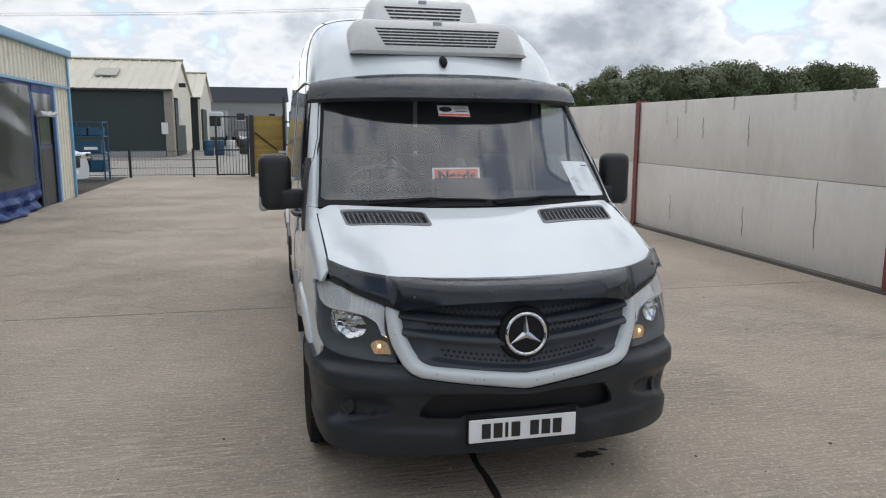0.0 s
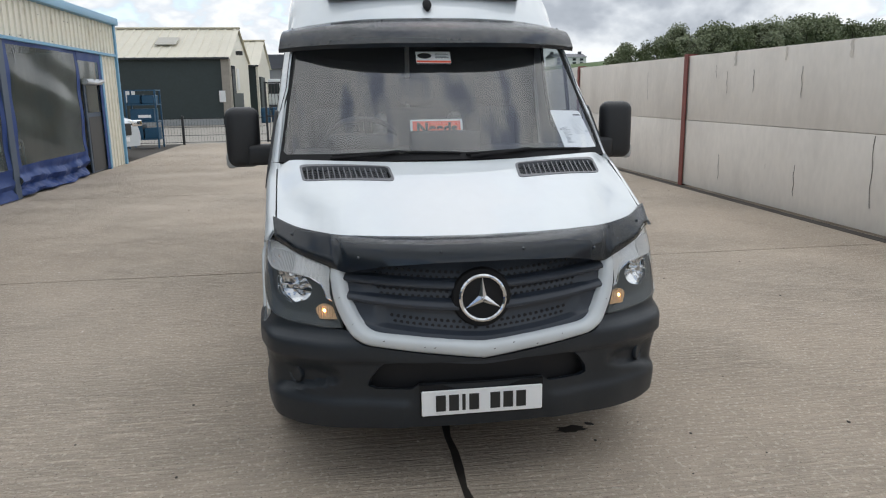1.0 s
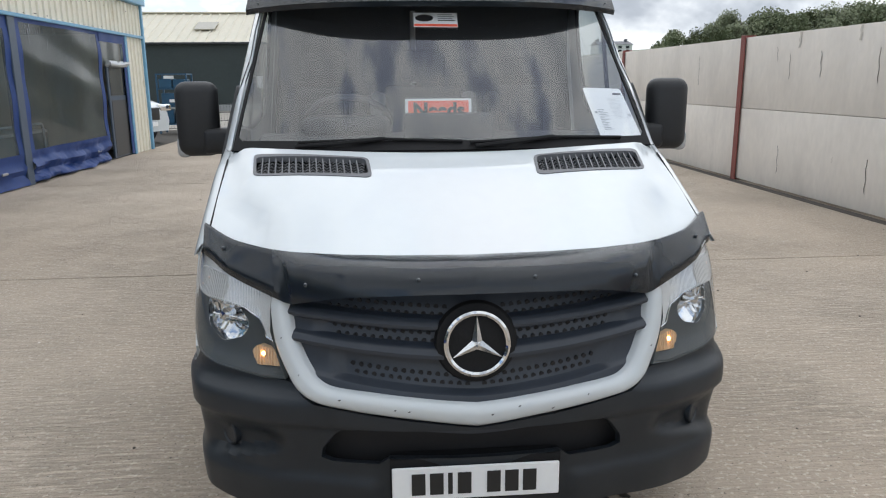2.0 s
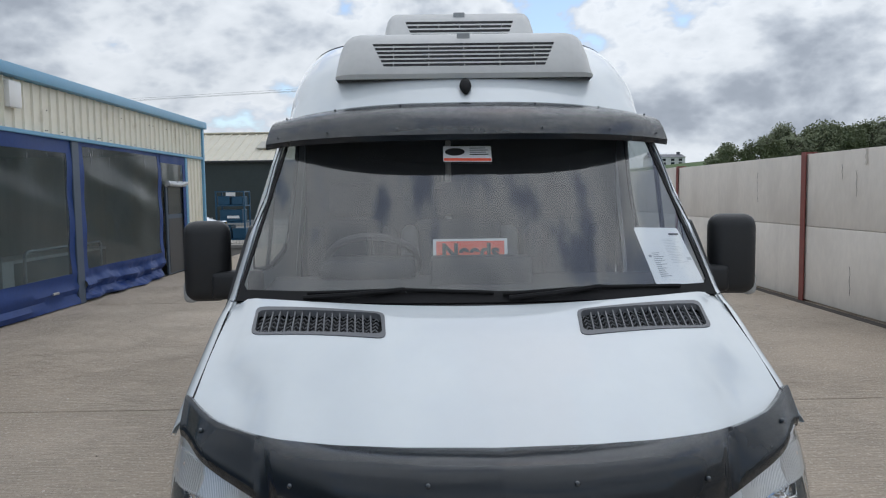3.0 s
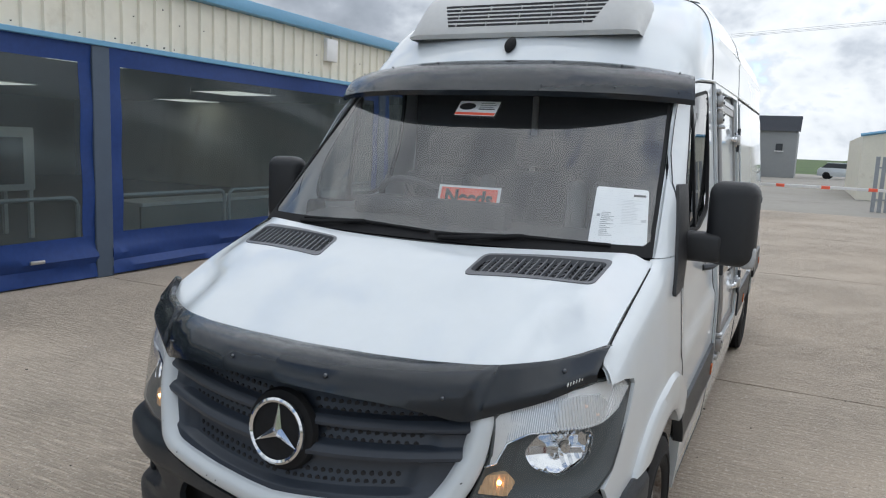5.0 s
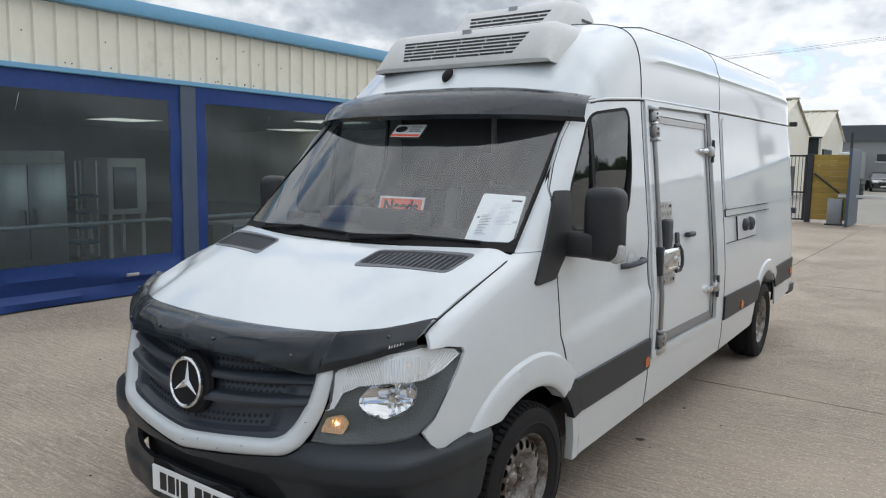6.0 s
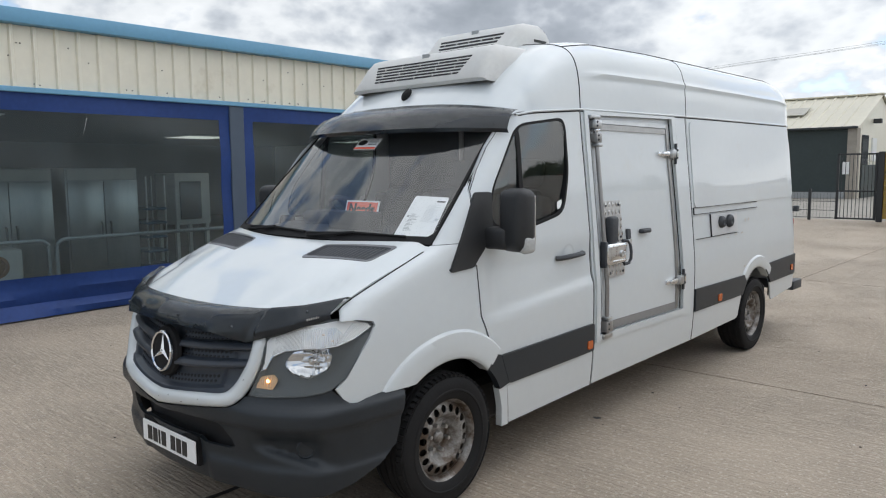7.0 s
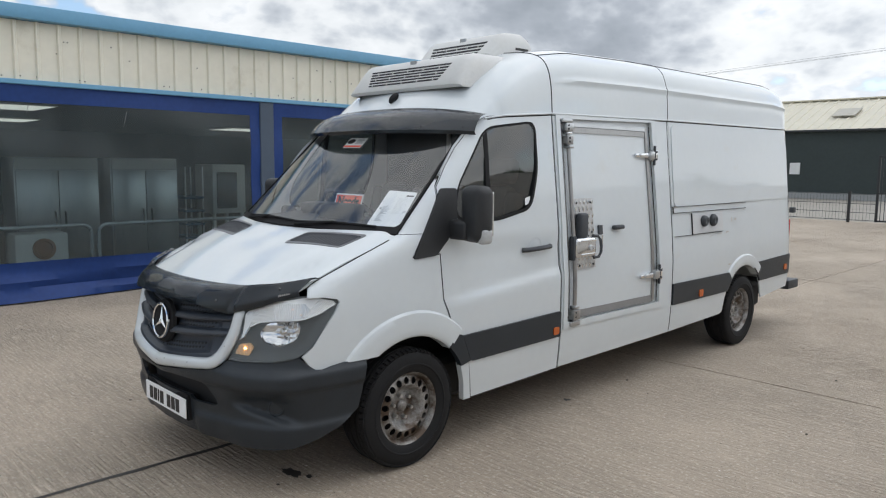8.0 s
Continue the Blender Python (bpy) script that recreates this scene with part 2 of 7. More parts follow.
def add_box(bm, lo, hi, bevel=0.0, seg=2, m=None):
    r = bmesh.ops.create_cube(bm, size=1.0)
    c, s = [(a + b) / 2 for a, b in zip(lo, hi)], [abs(b - a) for a, b in zip(lo, hi)]
    for v in r["verts"]:
        v.co = Vector((v.co.x * s[0] + c[0], v.co.y * s[1] + c[1], v.co.z * s[2] + c[2]))
        if m:
            v.co = m @ v.co
    if bevel:
        edges = {e for v in r["verts"] for e in v.link_edges}
        bmesh.ops.bevel(bm, geom=list(edges), offset=min(bevel, min(s) * 0.45), segments=seg, affect="EDGES", profile=0.5)
    return bm


def box(lo, hi, bevel=0.0, seg=2, m=None):
    return add_box(bmesh.new(), lo, hi, bevel, seg, m)


def add_tube(bm, pts, r, n=10, r_end=None):
    """A round bar along points."""
    pts = [Vector(p) for p in pts]
    rings = []
    for i, p in enumerate(pts):
        d = (pts[min(i + 1, len(pts) - 1)] - pts[max(i - 1, 0)]).normalized()
        a = d.cross(Vector((0, 0, 1)) if abs(d.z) < 0.9 else Vector((1, 0, 0))).normalized()
        b = d.cross(a)
        rad = r if r_end is None else r + (r_end - r) * i / (len(pts) - 1)
        rings.append([bm.verts.new(p + rad * (math.cos(2 * math.pi * k / n) * a + math.sin(2 * math.pi * k / n) * b)) for k in range(n)])
    for u, v in zip(rings, rings[1:]):
        for k in range(n):
            bm.faces.new((u[k], u[(k + 1) % n], v[(k + 1) % n], v[k]))
    bm.faces.new(rings[0]), bm.faces.new(rings[-1][::-1])
    return bm


def tube(pts, r, n=10, r_end=None):
    return add_tube(bmesh.new(), pts, r, n, r_end)


def add_lathe(bm, profile, axis_m, n=48, cap=False):
    """Turns a profile of (radius, height) round the z axis of axis_m."""
    rings = [[bm.verts.new(axis_m @ Vector((r * math.cos(2 * math.pi * k / n), r * math.sin(2 * math.pi * k / n), h))) for k in range(n)] for r, h in profile]
    for u, v in zip(rings, rings[1:]):
        for k in range(n):
            bm.faces.new((u[k], u[(k + 1) % n], v[(k + 1) % n], v[k]))
    if cap:
        bm.faces.new(rings[0]), bm.faces.new(rings[-1][::-1])
    return bm


def dense(poly, step, closed=True):
    out = []
    for i in range(len(poly) if closed else len(poly) - 1):
        a, b = poly[i], poly[(i + 1) % len(poly)]
        k = max(1, math.ceil(math.dist(a, b) / step))
        out += [(a[0] + (b[0] - a[0]) * j / k, a[1] + (b[1] - a[1]) * j / k) for j in range(k)]
    return out if closed else out + [tuple(poly[-1])]


def rounded(poly, r, n=4):
    """A polygon with its corners rounded."""
    out = []
    for i, p in enumerate(poly):
        p = Vector(p)
        a, b = Vector(poly[i - 1]) - p, Vector(poly[(i + 1) % len(poly)]) - p
        k = min(r, a.length * 0.45, b.length * 0.45)
        s, t = p + a.normalized() * k, p + b.normalized() * k
        for j in range(n + 1):
            f = j / n
            q = s * (1 - f) ** 2 + p * 2 * f * (1 - f) + t * f * f
            out.append((q.x, q.y))
    return out


def inside(pt, poly):
    x, y, c, j = pt[0], pt[1], False, len(poly) - 1
    for i in range(len(poly)):
        if (poly[i][1] > y) != (poly[j][1] > y) and x < (poly[j][0] - poly[i][0]) * (y - poly[i][1]) / (poly[j][1] - poly[i][1]) + poly[i][0]:
            c = not c
        j = i
    return c


from mathutils.geometry import delaunay_2d_cdt


def patch(poly, surf, off=0.0, thick=0.01, step=0.06, holes=(), mirror=False, bm=None):
    """A panel: the outline poly, with holes, laid on the surface surf(a, b, lift), with a thickness."""
    loops = [dense(poly, step)] + [dense(h, step) for h in holes]
    pts, edges = [], []
    for lp in loops:
        k = len(pts)
        pts += lp
        edges += [(k + i, k + (i + 1) % len(lp)) for i in range(len(lp))]
    a0, a1 = min(p[0] for p in poly), max(p[0] for p in poly)
    b0, b1 = min(p[1] for p in poly), max(p[1] for p in poly)
    na, nb = max(1, round((a1 - a0) / step)), max(1, round((b1 - b0) / step))
    for i in range(1, na):
        for j in range(1, nb):
            q = (a0 + (a1 - a0) * i / na, b0 + (b1 - b0) * j / nb)
            if inside(q, loops[0]) and not any(inside(q, h) for h in loops[1:]) and all((q[0] - p[0]) ** 2 + (q[1] - p[1]) ** 2 > (0.3 * step) ** 2 for p in pts[: sum(map(len, loops))]):
                pts.append(q)
    vs, _, fs, _, _, _ = delaunay_2d_cdt([Vector(p) for p in pts], edges, [], 0, 1e-6)
    tris = []
    for f in fs:
        c = (sum(vs[i].x for i in f) / 3, sum(vs[i].y for i in f) / 3)
        if inside(c, loops[0]) and not any(inside(c, h) for h in loops[1:]):
            tris.append(tuple(f))
    bm = bm or bmesh.new()
    sx = -1 if mirror else 1
    top, low = {}, {}
    used = {i for f in tris for i in f}
    for i in used:
        p = surf(vs[i].x, vs[i].y, off)
        top[i] = bm.verts.new((sx * p[0], p[1], p[2]))
        if thick:
            p = surf(vs[i].x, vs[i].y, off - thick)
            low[i] = bm.verts.new((sx * p[0], p[1], p[2]))
    count = {}
    for f in tris:
        bm.faces.new([top[i] for i in f])
        if thick:
            bm.faces.new([low[i] for i in f[::-1]])
        for k in range(3):
            key = tuple(sorted((f[k], f[(k + 1) % 3])))
            count[key] = count.get(key, 0) + 1
    if thick:
        for (i, j), c in count.items():
            if c == 1:
                bm.faces.new((top[i], top[j], low[j], low[i]))
    return bm


def both(name, poly, surf, material, parent, off=0.0, thick=0.01, step=0.06, holes=(), label=""):
    return [part(name, patch(poly, surf, off, thick, step, holes, mir), material, parent, label) for mir in (False, True)]


def lut(pairs, w=0.0):
    """A smoothed table of values."""
    xs, ys = [p[0] for p in pairs], [p[1] for p in pairs]
    ks = [k / 4 for k in range(-4, 5)] if w else [0]
    grid = np.linspace(xs[0], xs[-1], 400)
    vals = np.mean([np.interp(grid + k * w, xs, ys) for k in ks], axis=0)
    return lambda v: float(np.interp(v, grid, vals))

# ---- setting: materials ----
CONC = bpy.data.materials.new("brushed_concrete")
CONC.use_nodes = True
cn, cl = CONC.node_tree.nodes, CONC.node_tree.links
cb = cn["Principled BSDF"]
cb.inputs["Roughness"].default_value = 0.85
co = cn.new("ShaderNodeNewGeometry")


def c_noise(scale, detail=5, stretch=(1, 1, 1), rough=0.55):
    mp, t = cn.new("ShaderNodeMapping"), cn.new("ShaderNodeTexNoise")
    mp.inputs["Scale"].default_value = stretch
    t.inputs["Scale"].default_value, t.inputs["Detail"].default_value, t.inputs["Roughness"].default_value = scale, detail, rough
    cl.new(co.outputs["Position"], mp.inputs["Vector"]), cl.new(mp.outputs[0], t.inputs["Vector"])
    return t.outputs["Fac"]


def c_range(src, a, b, c, d):
    r = cn.new("ShaderNodeMapRange")
    for k, v in zip(("From Min", "From Max", "To Min", "To Max"), (a, b, c, d)):
        r.inputs[k].default_value = v
    cl.new(src, r.inputs["Value"])
    return r.outputs[0]


def c_mix(fac, a, b, blend="MIX"):
    m = cn.new("ShaderNodeMix")
    m.data_type, m.blend_type = "RGBA", blend
    cl.new(fac, m.inputs["Factor"])
    for k, v in (("A", a), ("B", b)):
        if isinstance(v, tuple):
            m.inputs[k].default_value = (*v, 1)
        else:
            cl.new(v, m.inputs[k])
    return m.outputs["Result"]


col = c_mix(c_range(c_noise(0.28, 5), 0.38, 0.64, 0, 1), (0.455, 0.372, 0.29), (0.525, 0.442, 0.355))
col = c_mix(c_range(c_noise(1.1, 8, (0.7, 1.3, 1), 0.6), 0.50, 0.74, 0, 0.35), col, (0.34, 0.29, 0.23))
worn = c_range(c_noise(0.6, 6, (1, 1, 1), 0.6), 0.36, 0.62, 0.30, 1.0)
ridge0 = c_noise(7, 4, (0.55, 6.5, 1), 0.65)
rm_ = cn.new("ShaderNodeMath")
rm_.operation = "MULTIPLY"
cl.new(c_range(ridge0, 0.42, 0.62, 0, 1), rm_.inputs[0]), cl.new(worn, rm_.inputs[1])
ridge = rm_.outputs[0]
col = c_mix(c_range(ridge, 0.0, 1.0, 0, 0.52), col, (0.27, 0.23, 0.18))
fine_ridge = c_noise(22, 3, (0.35, 7.0, 1), 0.6)
col = c_mix(c_range(fine_ridge, 0.42, 0.62, 0, 0.45), col, (0.28, 0.24, 0.19))
col = c_mix(c_range(c_noise(90, 3), 0.54, 0.70, 0, 0.6), col, (0.20, 0.175, 0.14))
col = c_mix(c_range(c_noise(38, 5), 0.55, 0.66, 0, 0.75), col, (0.60, 0.54, 0.45))
col = c_mix(c_range(c_noise(55, 2), 0.67, 0.71, 0, 0.85), col, (0.10, 0.085, 0.07))
cl.new(col, cb.inputs["Base Color"])
bp1, bp2 = cn.new("ShaderNodeBump"), cn.new("ShaderNodeBump")
bp1.inputs["Strength"].default_value, bp1.inputs["Distance"].default_value = 1.0, 0.010
bp2.inputs["Strength"].default_value, bp2.inputs["Distance"].default_value = 0.35, 0.006
cl.new(ridge, bp1.inputs["Height"]), cl.new(c_noise(60, 4), bp2.inputs["Height"])
cl.new(bp1.outputs[0], bp2.inputs["Normal"]), cl.new(bp2.outputs[0], cb.inputs["Normal"])

JOINT = mat("joint_filler", (0.055, 0.048, 0.04), 0.9, var=0.2, scale=3)
GRASS = mat("grass_field", (0.07, 0.115, 0.032), 0.95, var=0.35, scale=0.05, dirt=(0.12, 0.13, 0.05), dirt_scale=0.02)
ROADM = mat("worn_yard_concrete", (0.30, 0.28, 0.245), 0.9, var=0.12, scale=0.5, dirt=(0.2, 0.18, 0.155), dirt_scale=0.25)
PANELC = mat("precast_concrete", (0.72, 0.675, 0.615), 0.85, var=0.07, scale=1.5, bump=0.15, bscale=30, dirt=(0.59, 0.55, 0.50), dirt_scale=1.1, dirt_from=0.48, dirt_to=0.75, stretch=(1, 1, 0.45), per_piece=0.04)
STREAK = mat("run_off_stain", (0.58, 0.54, 0.485), 0.85, var=0.15, scale=8)
REDSTEEL = mat("red_oxide_steel", (0.20, 0.055, 0.045), 0.6, var=0.2, scale=4)
CREAM = mat("cream_cladding", (0.77, 0.733, 0.62), 0.42, var=0.05, scale=1.2, dirt=(0.50, 0.44, 0.32), dirt_from=0.58, dirt_to=0.85)
BLUE = mat("light_blue_trim", (0.15, 0.35, 0.53), 0.4, var=0.06, scale=2)
DKBLUE = mat("blue_curtain_cloth", (0.015, 0.045, 0.18), 0.5, spec=0.3, var=0.15, scale=2.0, bump=0.3, bscale=5)
# haze also carries the film's reflected veil, its streaks the lit creases
CLEARPVC = pane_mat("clear_curtain_film", (0.59, 0.67, 0.68), rough=0.14, haze=0.14, ior=1.4, wave=0.06, veil=(0.245, 0.295, 0.31), streak=0.09)
POSTM = mat("slate_grey_post", (0.06, 0.085, 0.125), 0.45, var=0.1)
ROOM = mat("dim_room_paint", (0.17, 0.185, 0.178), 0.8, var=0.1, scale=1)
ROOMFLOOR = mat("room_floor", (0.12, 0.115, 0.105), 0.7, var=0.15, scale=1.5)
MILKY = mat("milky_plastic", (0.42, 0.44, 0.45), 0.25, var=0.2, scale=15)
PANEL = glow_mat("ceiling_panel", (1.0, 0.95, 0.84), 0.68)
BLACKCLAD = mat("dark_green_cladding", (0.030, 0.043, 0.042), 0.5, var=0.15, scale=0.8)
ROOFC = mat("cream_roof_sheet", (0.62, 0.58, 0.47), 0.55, var=0.06, scale=0.6)
ROOFLIGHT = mat("dirty_rooflight", (0.42, 0.40, 0.34), 0.5, var=0.1)
BRICK = mat("pale_stone_brick", (0.30, 0.27, 0.23), 0.9, var=0.2, scale=3, per_piece=0.2)
GREYW = mat("grey_render", (0.33, 0.34, 0.34), 0.85, var=0.05, scale=0.5)
GREYROOF = mat("slate_grey_roof_sheet", (0.10, 0.105, 0.12), 0.55, var=0.08, scale=0.6)
DKGLASS = mat("dark_window_glass", (0.03, 0.035, 0.04), 0.08, var=0.05)
FENCE = mat("dark_fence_steel", (0.03, 0.032, 0.035), 0.5, var=0.1)
YELLOW = mat("yellow_stained_board", (0.40, 0.27, 0.06), 0.7, var=0.2, scale=2.5, stretch=(1, 1, 5), per_piece=0.12)
GALV = mat("galvanised_steel", (0.36, 0.38, 0.40), 0.5, 0.6, var=0.12, scale=3)
POLEWOOD = mat("weathered_pole_wood", (0.20, 0.18, 0.155), 0.9, var=0.2, scale=3, stretch=(3, 3, 0.3))
WHITEP = mat("white_gloss", (0.78, 0.78, 0.77), 0.4, var=0.03)
CARBLK = mat("black_car_paint", (0.015, 0.016, 0.018), 0.15, coat=1.0, var=0.05)
LEAF = mat("leaf_green", (0.165, 0.19, 0.105), 0.7, var=0.35, scale=1.2)
BARK = mat("bark", (0.08, 0.065, 0.05), 0.95, var=0.2, scale=4)
BLUEPL = mat("blue_plastic", (0.02, 0.085, 0.16), 0.45, var=0.15, scale=3)
OIL = mat("oil_stain", (0.035, 0.03, 0.026), 0.45, var=0.3, scale=12)

# ---- ground ----
bm = bmesh.new()
bmesh.ops.create_grid(bm, x_segments=30, y_segments=30, size=2600)
tagged(part("ground", bm, GRASS, None, "", False), "green fields reaching to the horizon", "ground", kind="structure").location.z = -0.06
tagged(part("road", box((-45, 24.6, -0.3), (45, 92, -0.006)), ROADM, None, "", False), "pale worn concrete service road beyond the gate", "road", kind="structure")
tagged(part("sub_base", box((-16, -24, -0.3), (6.4, 24.6, -0.016)), JOINT, None, "", False), "dark bed under the yard slabs, showing in the joints", "ground", kind="structure")

# ---- concrete panel wall along the yard ----
WX = 5.5
yard_wall = tagged(new("wall_east"), "pale stained precast concrete panel wall with red steel posts", "wall", kind="structure")
POSTY = [-12.4, -6.9, -1.75, 3.54, 9.48, 15.3, 21.6]
for y in POSTY:
    b = bmesh.new()
    add_box(b, (WX - 0.035, y - 0.07, 0), (WX - 0.02, y + 0.07, 2.27), 0.003, 1)
    add_box(b, (WX - 0.02, y - 0.006, 0), (WX + 0.13, y + 0.006, 2.27))
    add_box(b, (WX + 0.13, y - 0.07, 0), (WX + 0.145, y + 0.07, 2.27), 0.003, 1)
    part("post", b, REDSTEEL, yard_wall, "red oxide painted steel post", False)
rnd = random.Random(4)
for y0, y1 in zip(POSTY, POSTY[1:]):
    for z0, z1 in ((0.03, 1.148), (1.155, 2.235)):
        j = rnd.uniform(-0.004, 0.004)
        top = z1 + (rnd.uniform(-0.01, 0.03) if z1 > 2 else 0)
        part("panel", box((WX + j, y0 + 0.008, z0), (WX + 0.12 + j, y1 - 0.008, top), 0.007, 2), PANELC, yard_wall)
for y, z0, z1, w in ((4.75, 0.30, 1.13, 0.012), (6.2, 0.25, 0.66, 0.016), (6.2, 1.55, 1.95, 0.012), (6.9, 0.55, 0.62, 0.03), (7.35, 1.62, 1.95, 0.014),
                     (8.2, 0.25, 0.65, 0.012), (8.1, 1.6, 1.95, 0.010), (8.45, 1.85, 2.05, 0.010), (6.6, 2.05, 2.24, 0.05), (5.3, 2.02, 2.24, 0.06), (4.3, 2.1, 2.25, 0.05), (7.9, 2.02, 2.24, 0.06), (11.1, 1.5, 2.0, 0.01), (12.4, 0.4, 0.9, 0.012)):
    n = 7
    b = bmesh.new()
    vs = []
    for k in range(n + 1):
        zz = z0 + (z1 - z0) * k / n
        c, ww = y + 0.012 * math.sin(k * 1.7 + y) + (0.02 * k / n if w < 0.02 else 0), w * (0.55 + 0.45 * abs(math.sin(k * 2.1 + y * 3)))
        vs.append((b.verts.new((WX - 0.006, c - ww / 2, zz)), b.verts.new((WX - 0.006, c + ww / 2, zz))))
    for p, q in zip(vs, vs[1:]):
        b.faces.new((p[0], p[1], q[1], q[0]))
    part("stain", b, OIL if w < 0.02 else STREAK, yard_wall, "dark crack or run-off stain on the concrete", False)
part("base_strip", box((WX - 0.16, -12, -0.005), (WX - 0.02, 21.6, 0.006), 0.004, 1), JOINT, yard_wall, "dark dirty gutter strip at the foot", False)

# ---- long workshop with clear curtains ----
BX = -6.0
shop = thing("workshop_building", "cream corrugated workshop with blue trim and clear curtain front", "building")


def cladding(y0, y1, z0, z1, x, pitch=0.2455, rib=0.032):
    """Box-profile sheet: flat pans and raised ribs."""
    b = bmesh.new()
    prof, y = [], y0
    while y < y1 - 0.01:
        for dy, dx in ((0, 0), (pitch - 0.058, 0), (pitch - 0.043, rib), (pitch - 0.015, rib)):
            if y + dy < y1:
                prof.append((y + dy, x + dx))
        y += pitch
    prof.append((y1, x))
    lo = [b.verts.new((px, py, z0)) for py, px in prof]
    hi = [b.verts.new((px, py, z1)) for py, px in prof]
    for k in range(len(prof) - 1):
        b.faces.new((lo[k], lo[k + 1], hi[k + 1], hi[k]))
    b.faces.new([lo[0], hi[0]] + [b.verts.new((x - 0.06, y0, z1)), b.verts.new((x - 0.06, y0, z0))])
    return b


SY0, SY1 = -14.0, 16.9
part("upper_cladding", cladding(-14.105, SY1, 2.70, 3.40, BX + 0.02), CREAM, shop, "cream corrugated steel cladding", False)
part("pier_cladding", cladding(15.63, SY1 - 0.05, 0.0, 2.66, BX + 0.0), CREAM, shop, "cream corrugated steel cladding", False)
part("fascia", box((BX - 0.1, SY0, 3.405), (BX + 0.16, SY1 + 0.08, 3.572), 0.012, 2), BLUE, shop, "light blue painted metal fascia")
part("flashing", box((BX - 0.02, SY0, 2.645), (BX + 0.085, SY1, 2.705), 0.008, 1), BLUE, shop, "light blue flashing strip")
part("corner_trim", box((BX - 0.1, SY1 - 0.06, 0), (BX + 0.09, SY1 + 0.05, 3.42), 0.01, 1), BLUE, shop, "light blue corner trim")
part("end_wall", box((BX - 17, SY1 - 0.12, 0), (BX - 0.1, SY1, 3.5)), CREAM, shop)
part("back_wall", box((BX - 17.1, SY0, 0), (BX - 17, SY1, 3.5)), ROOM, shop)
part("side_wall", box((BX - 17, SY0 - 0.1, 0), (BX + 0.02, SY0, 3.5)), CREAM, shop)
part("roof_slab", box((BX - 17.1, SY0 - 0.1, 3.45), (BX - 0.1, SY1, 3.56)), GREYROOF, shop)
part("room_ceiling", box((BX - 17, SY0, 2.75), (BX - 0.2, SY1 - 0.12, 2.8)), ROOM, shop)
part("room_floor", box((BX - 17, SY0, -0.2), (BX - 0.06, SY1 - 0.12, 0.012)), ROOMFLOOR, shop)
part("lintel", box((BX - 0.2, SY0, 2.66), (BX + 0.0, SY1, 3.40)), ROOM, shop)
BAYS = [-14.0, -8.0, -1.9, 4.2, 10.35, 15.75]
for y in BAYS[:-1]:
    part("post", box((BX - 0.09, y - 0.115, 0), (BX + 0.058, y + 0.115, 2.65), 0.008, 1), POSTM, shop, "slate grey steel post")
part("post", box((BX - 0.09, 15.62, 0), (BX + 0.05, 15.75, 2.65), 0.008, 1), BLUE, shop, "blue steel door post")
part("weather_box", box((BX + 0.05, 8.45, 2.98), (BX + 0.13, 8.75, 3.34), 0.015, 2), WHITEP, shop, "white plastic box on the cladding")
for k in range(60):
    y, z = rnd.uniform(0, 16), rnd.choice((2.74, 2.75, 2.76, 3.05, 3.2))
    part("fixing", box((BX + 0.02, y - 0.006, z - 0.006), (BX + 0.032, y + 0.006, z + 0.006)), OIL, shop, "dark rusty fixing screw", False)


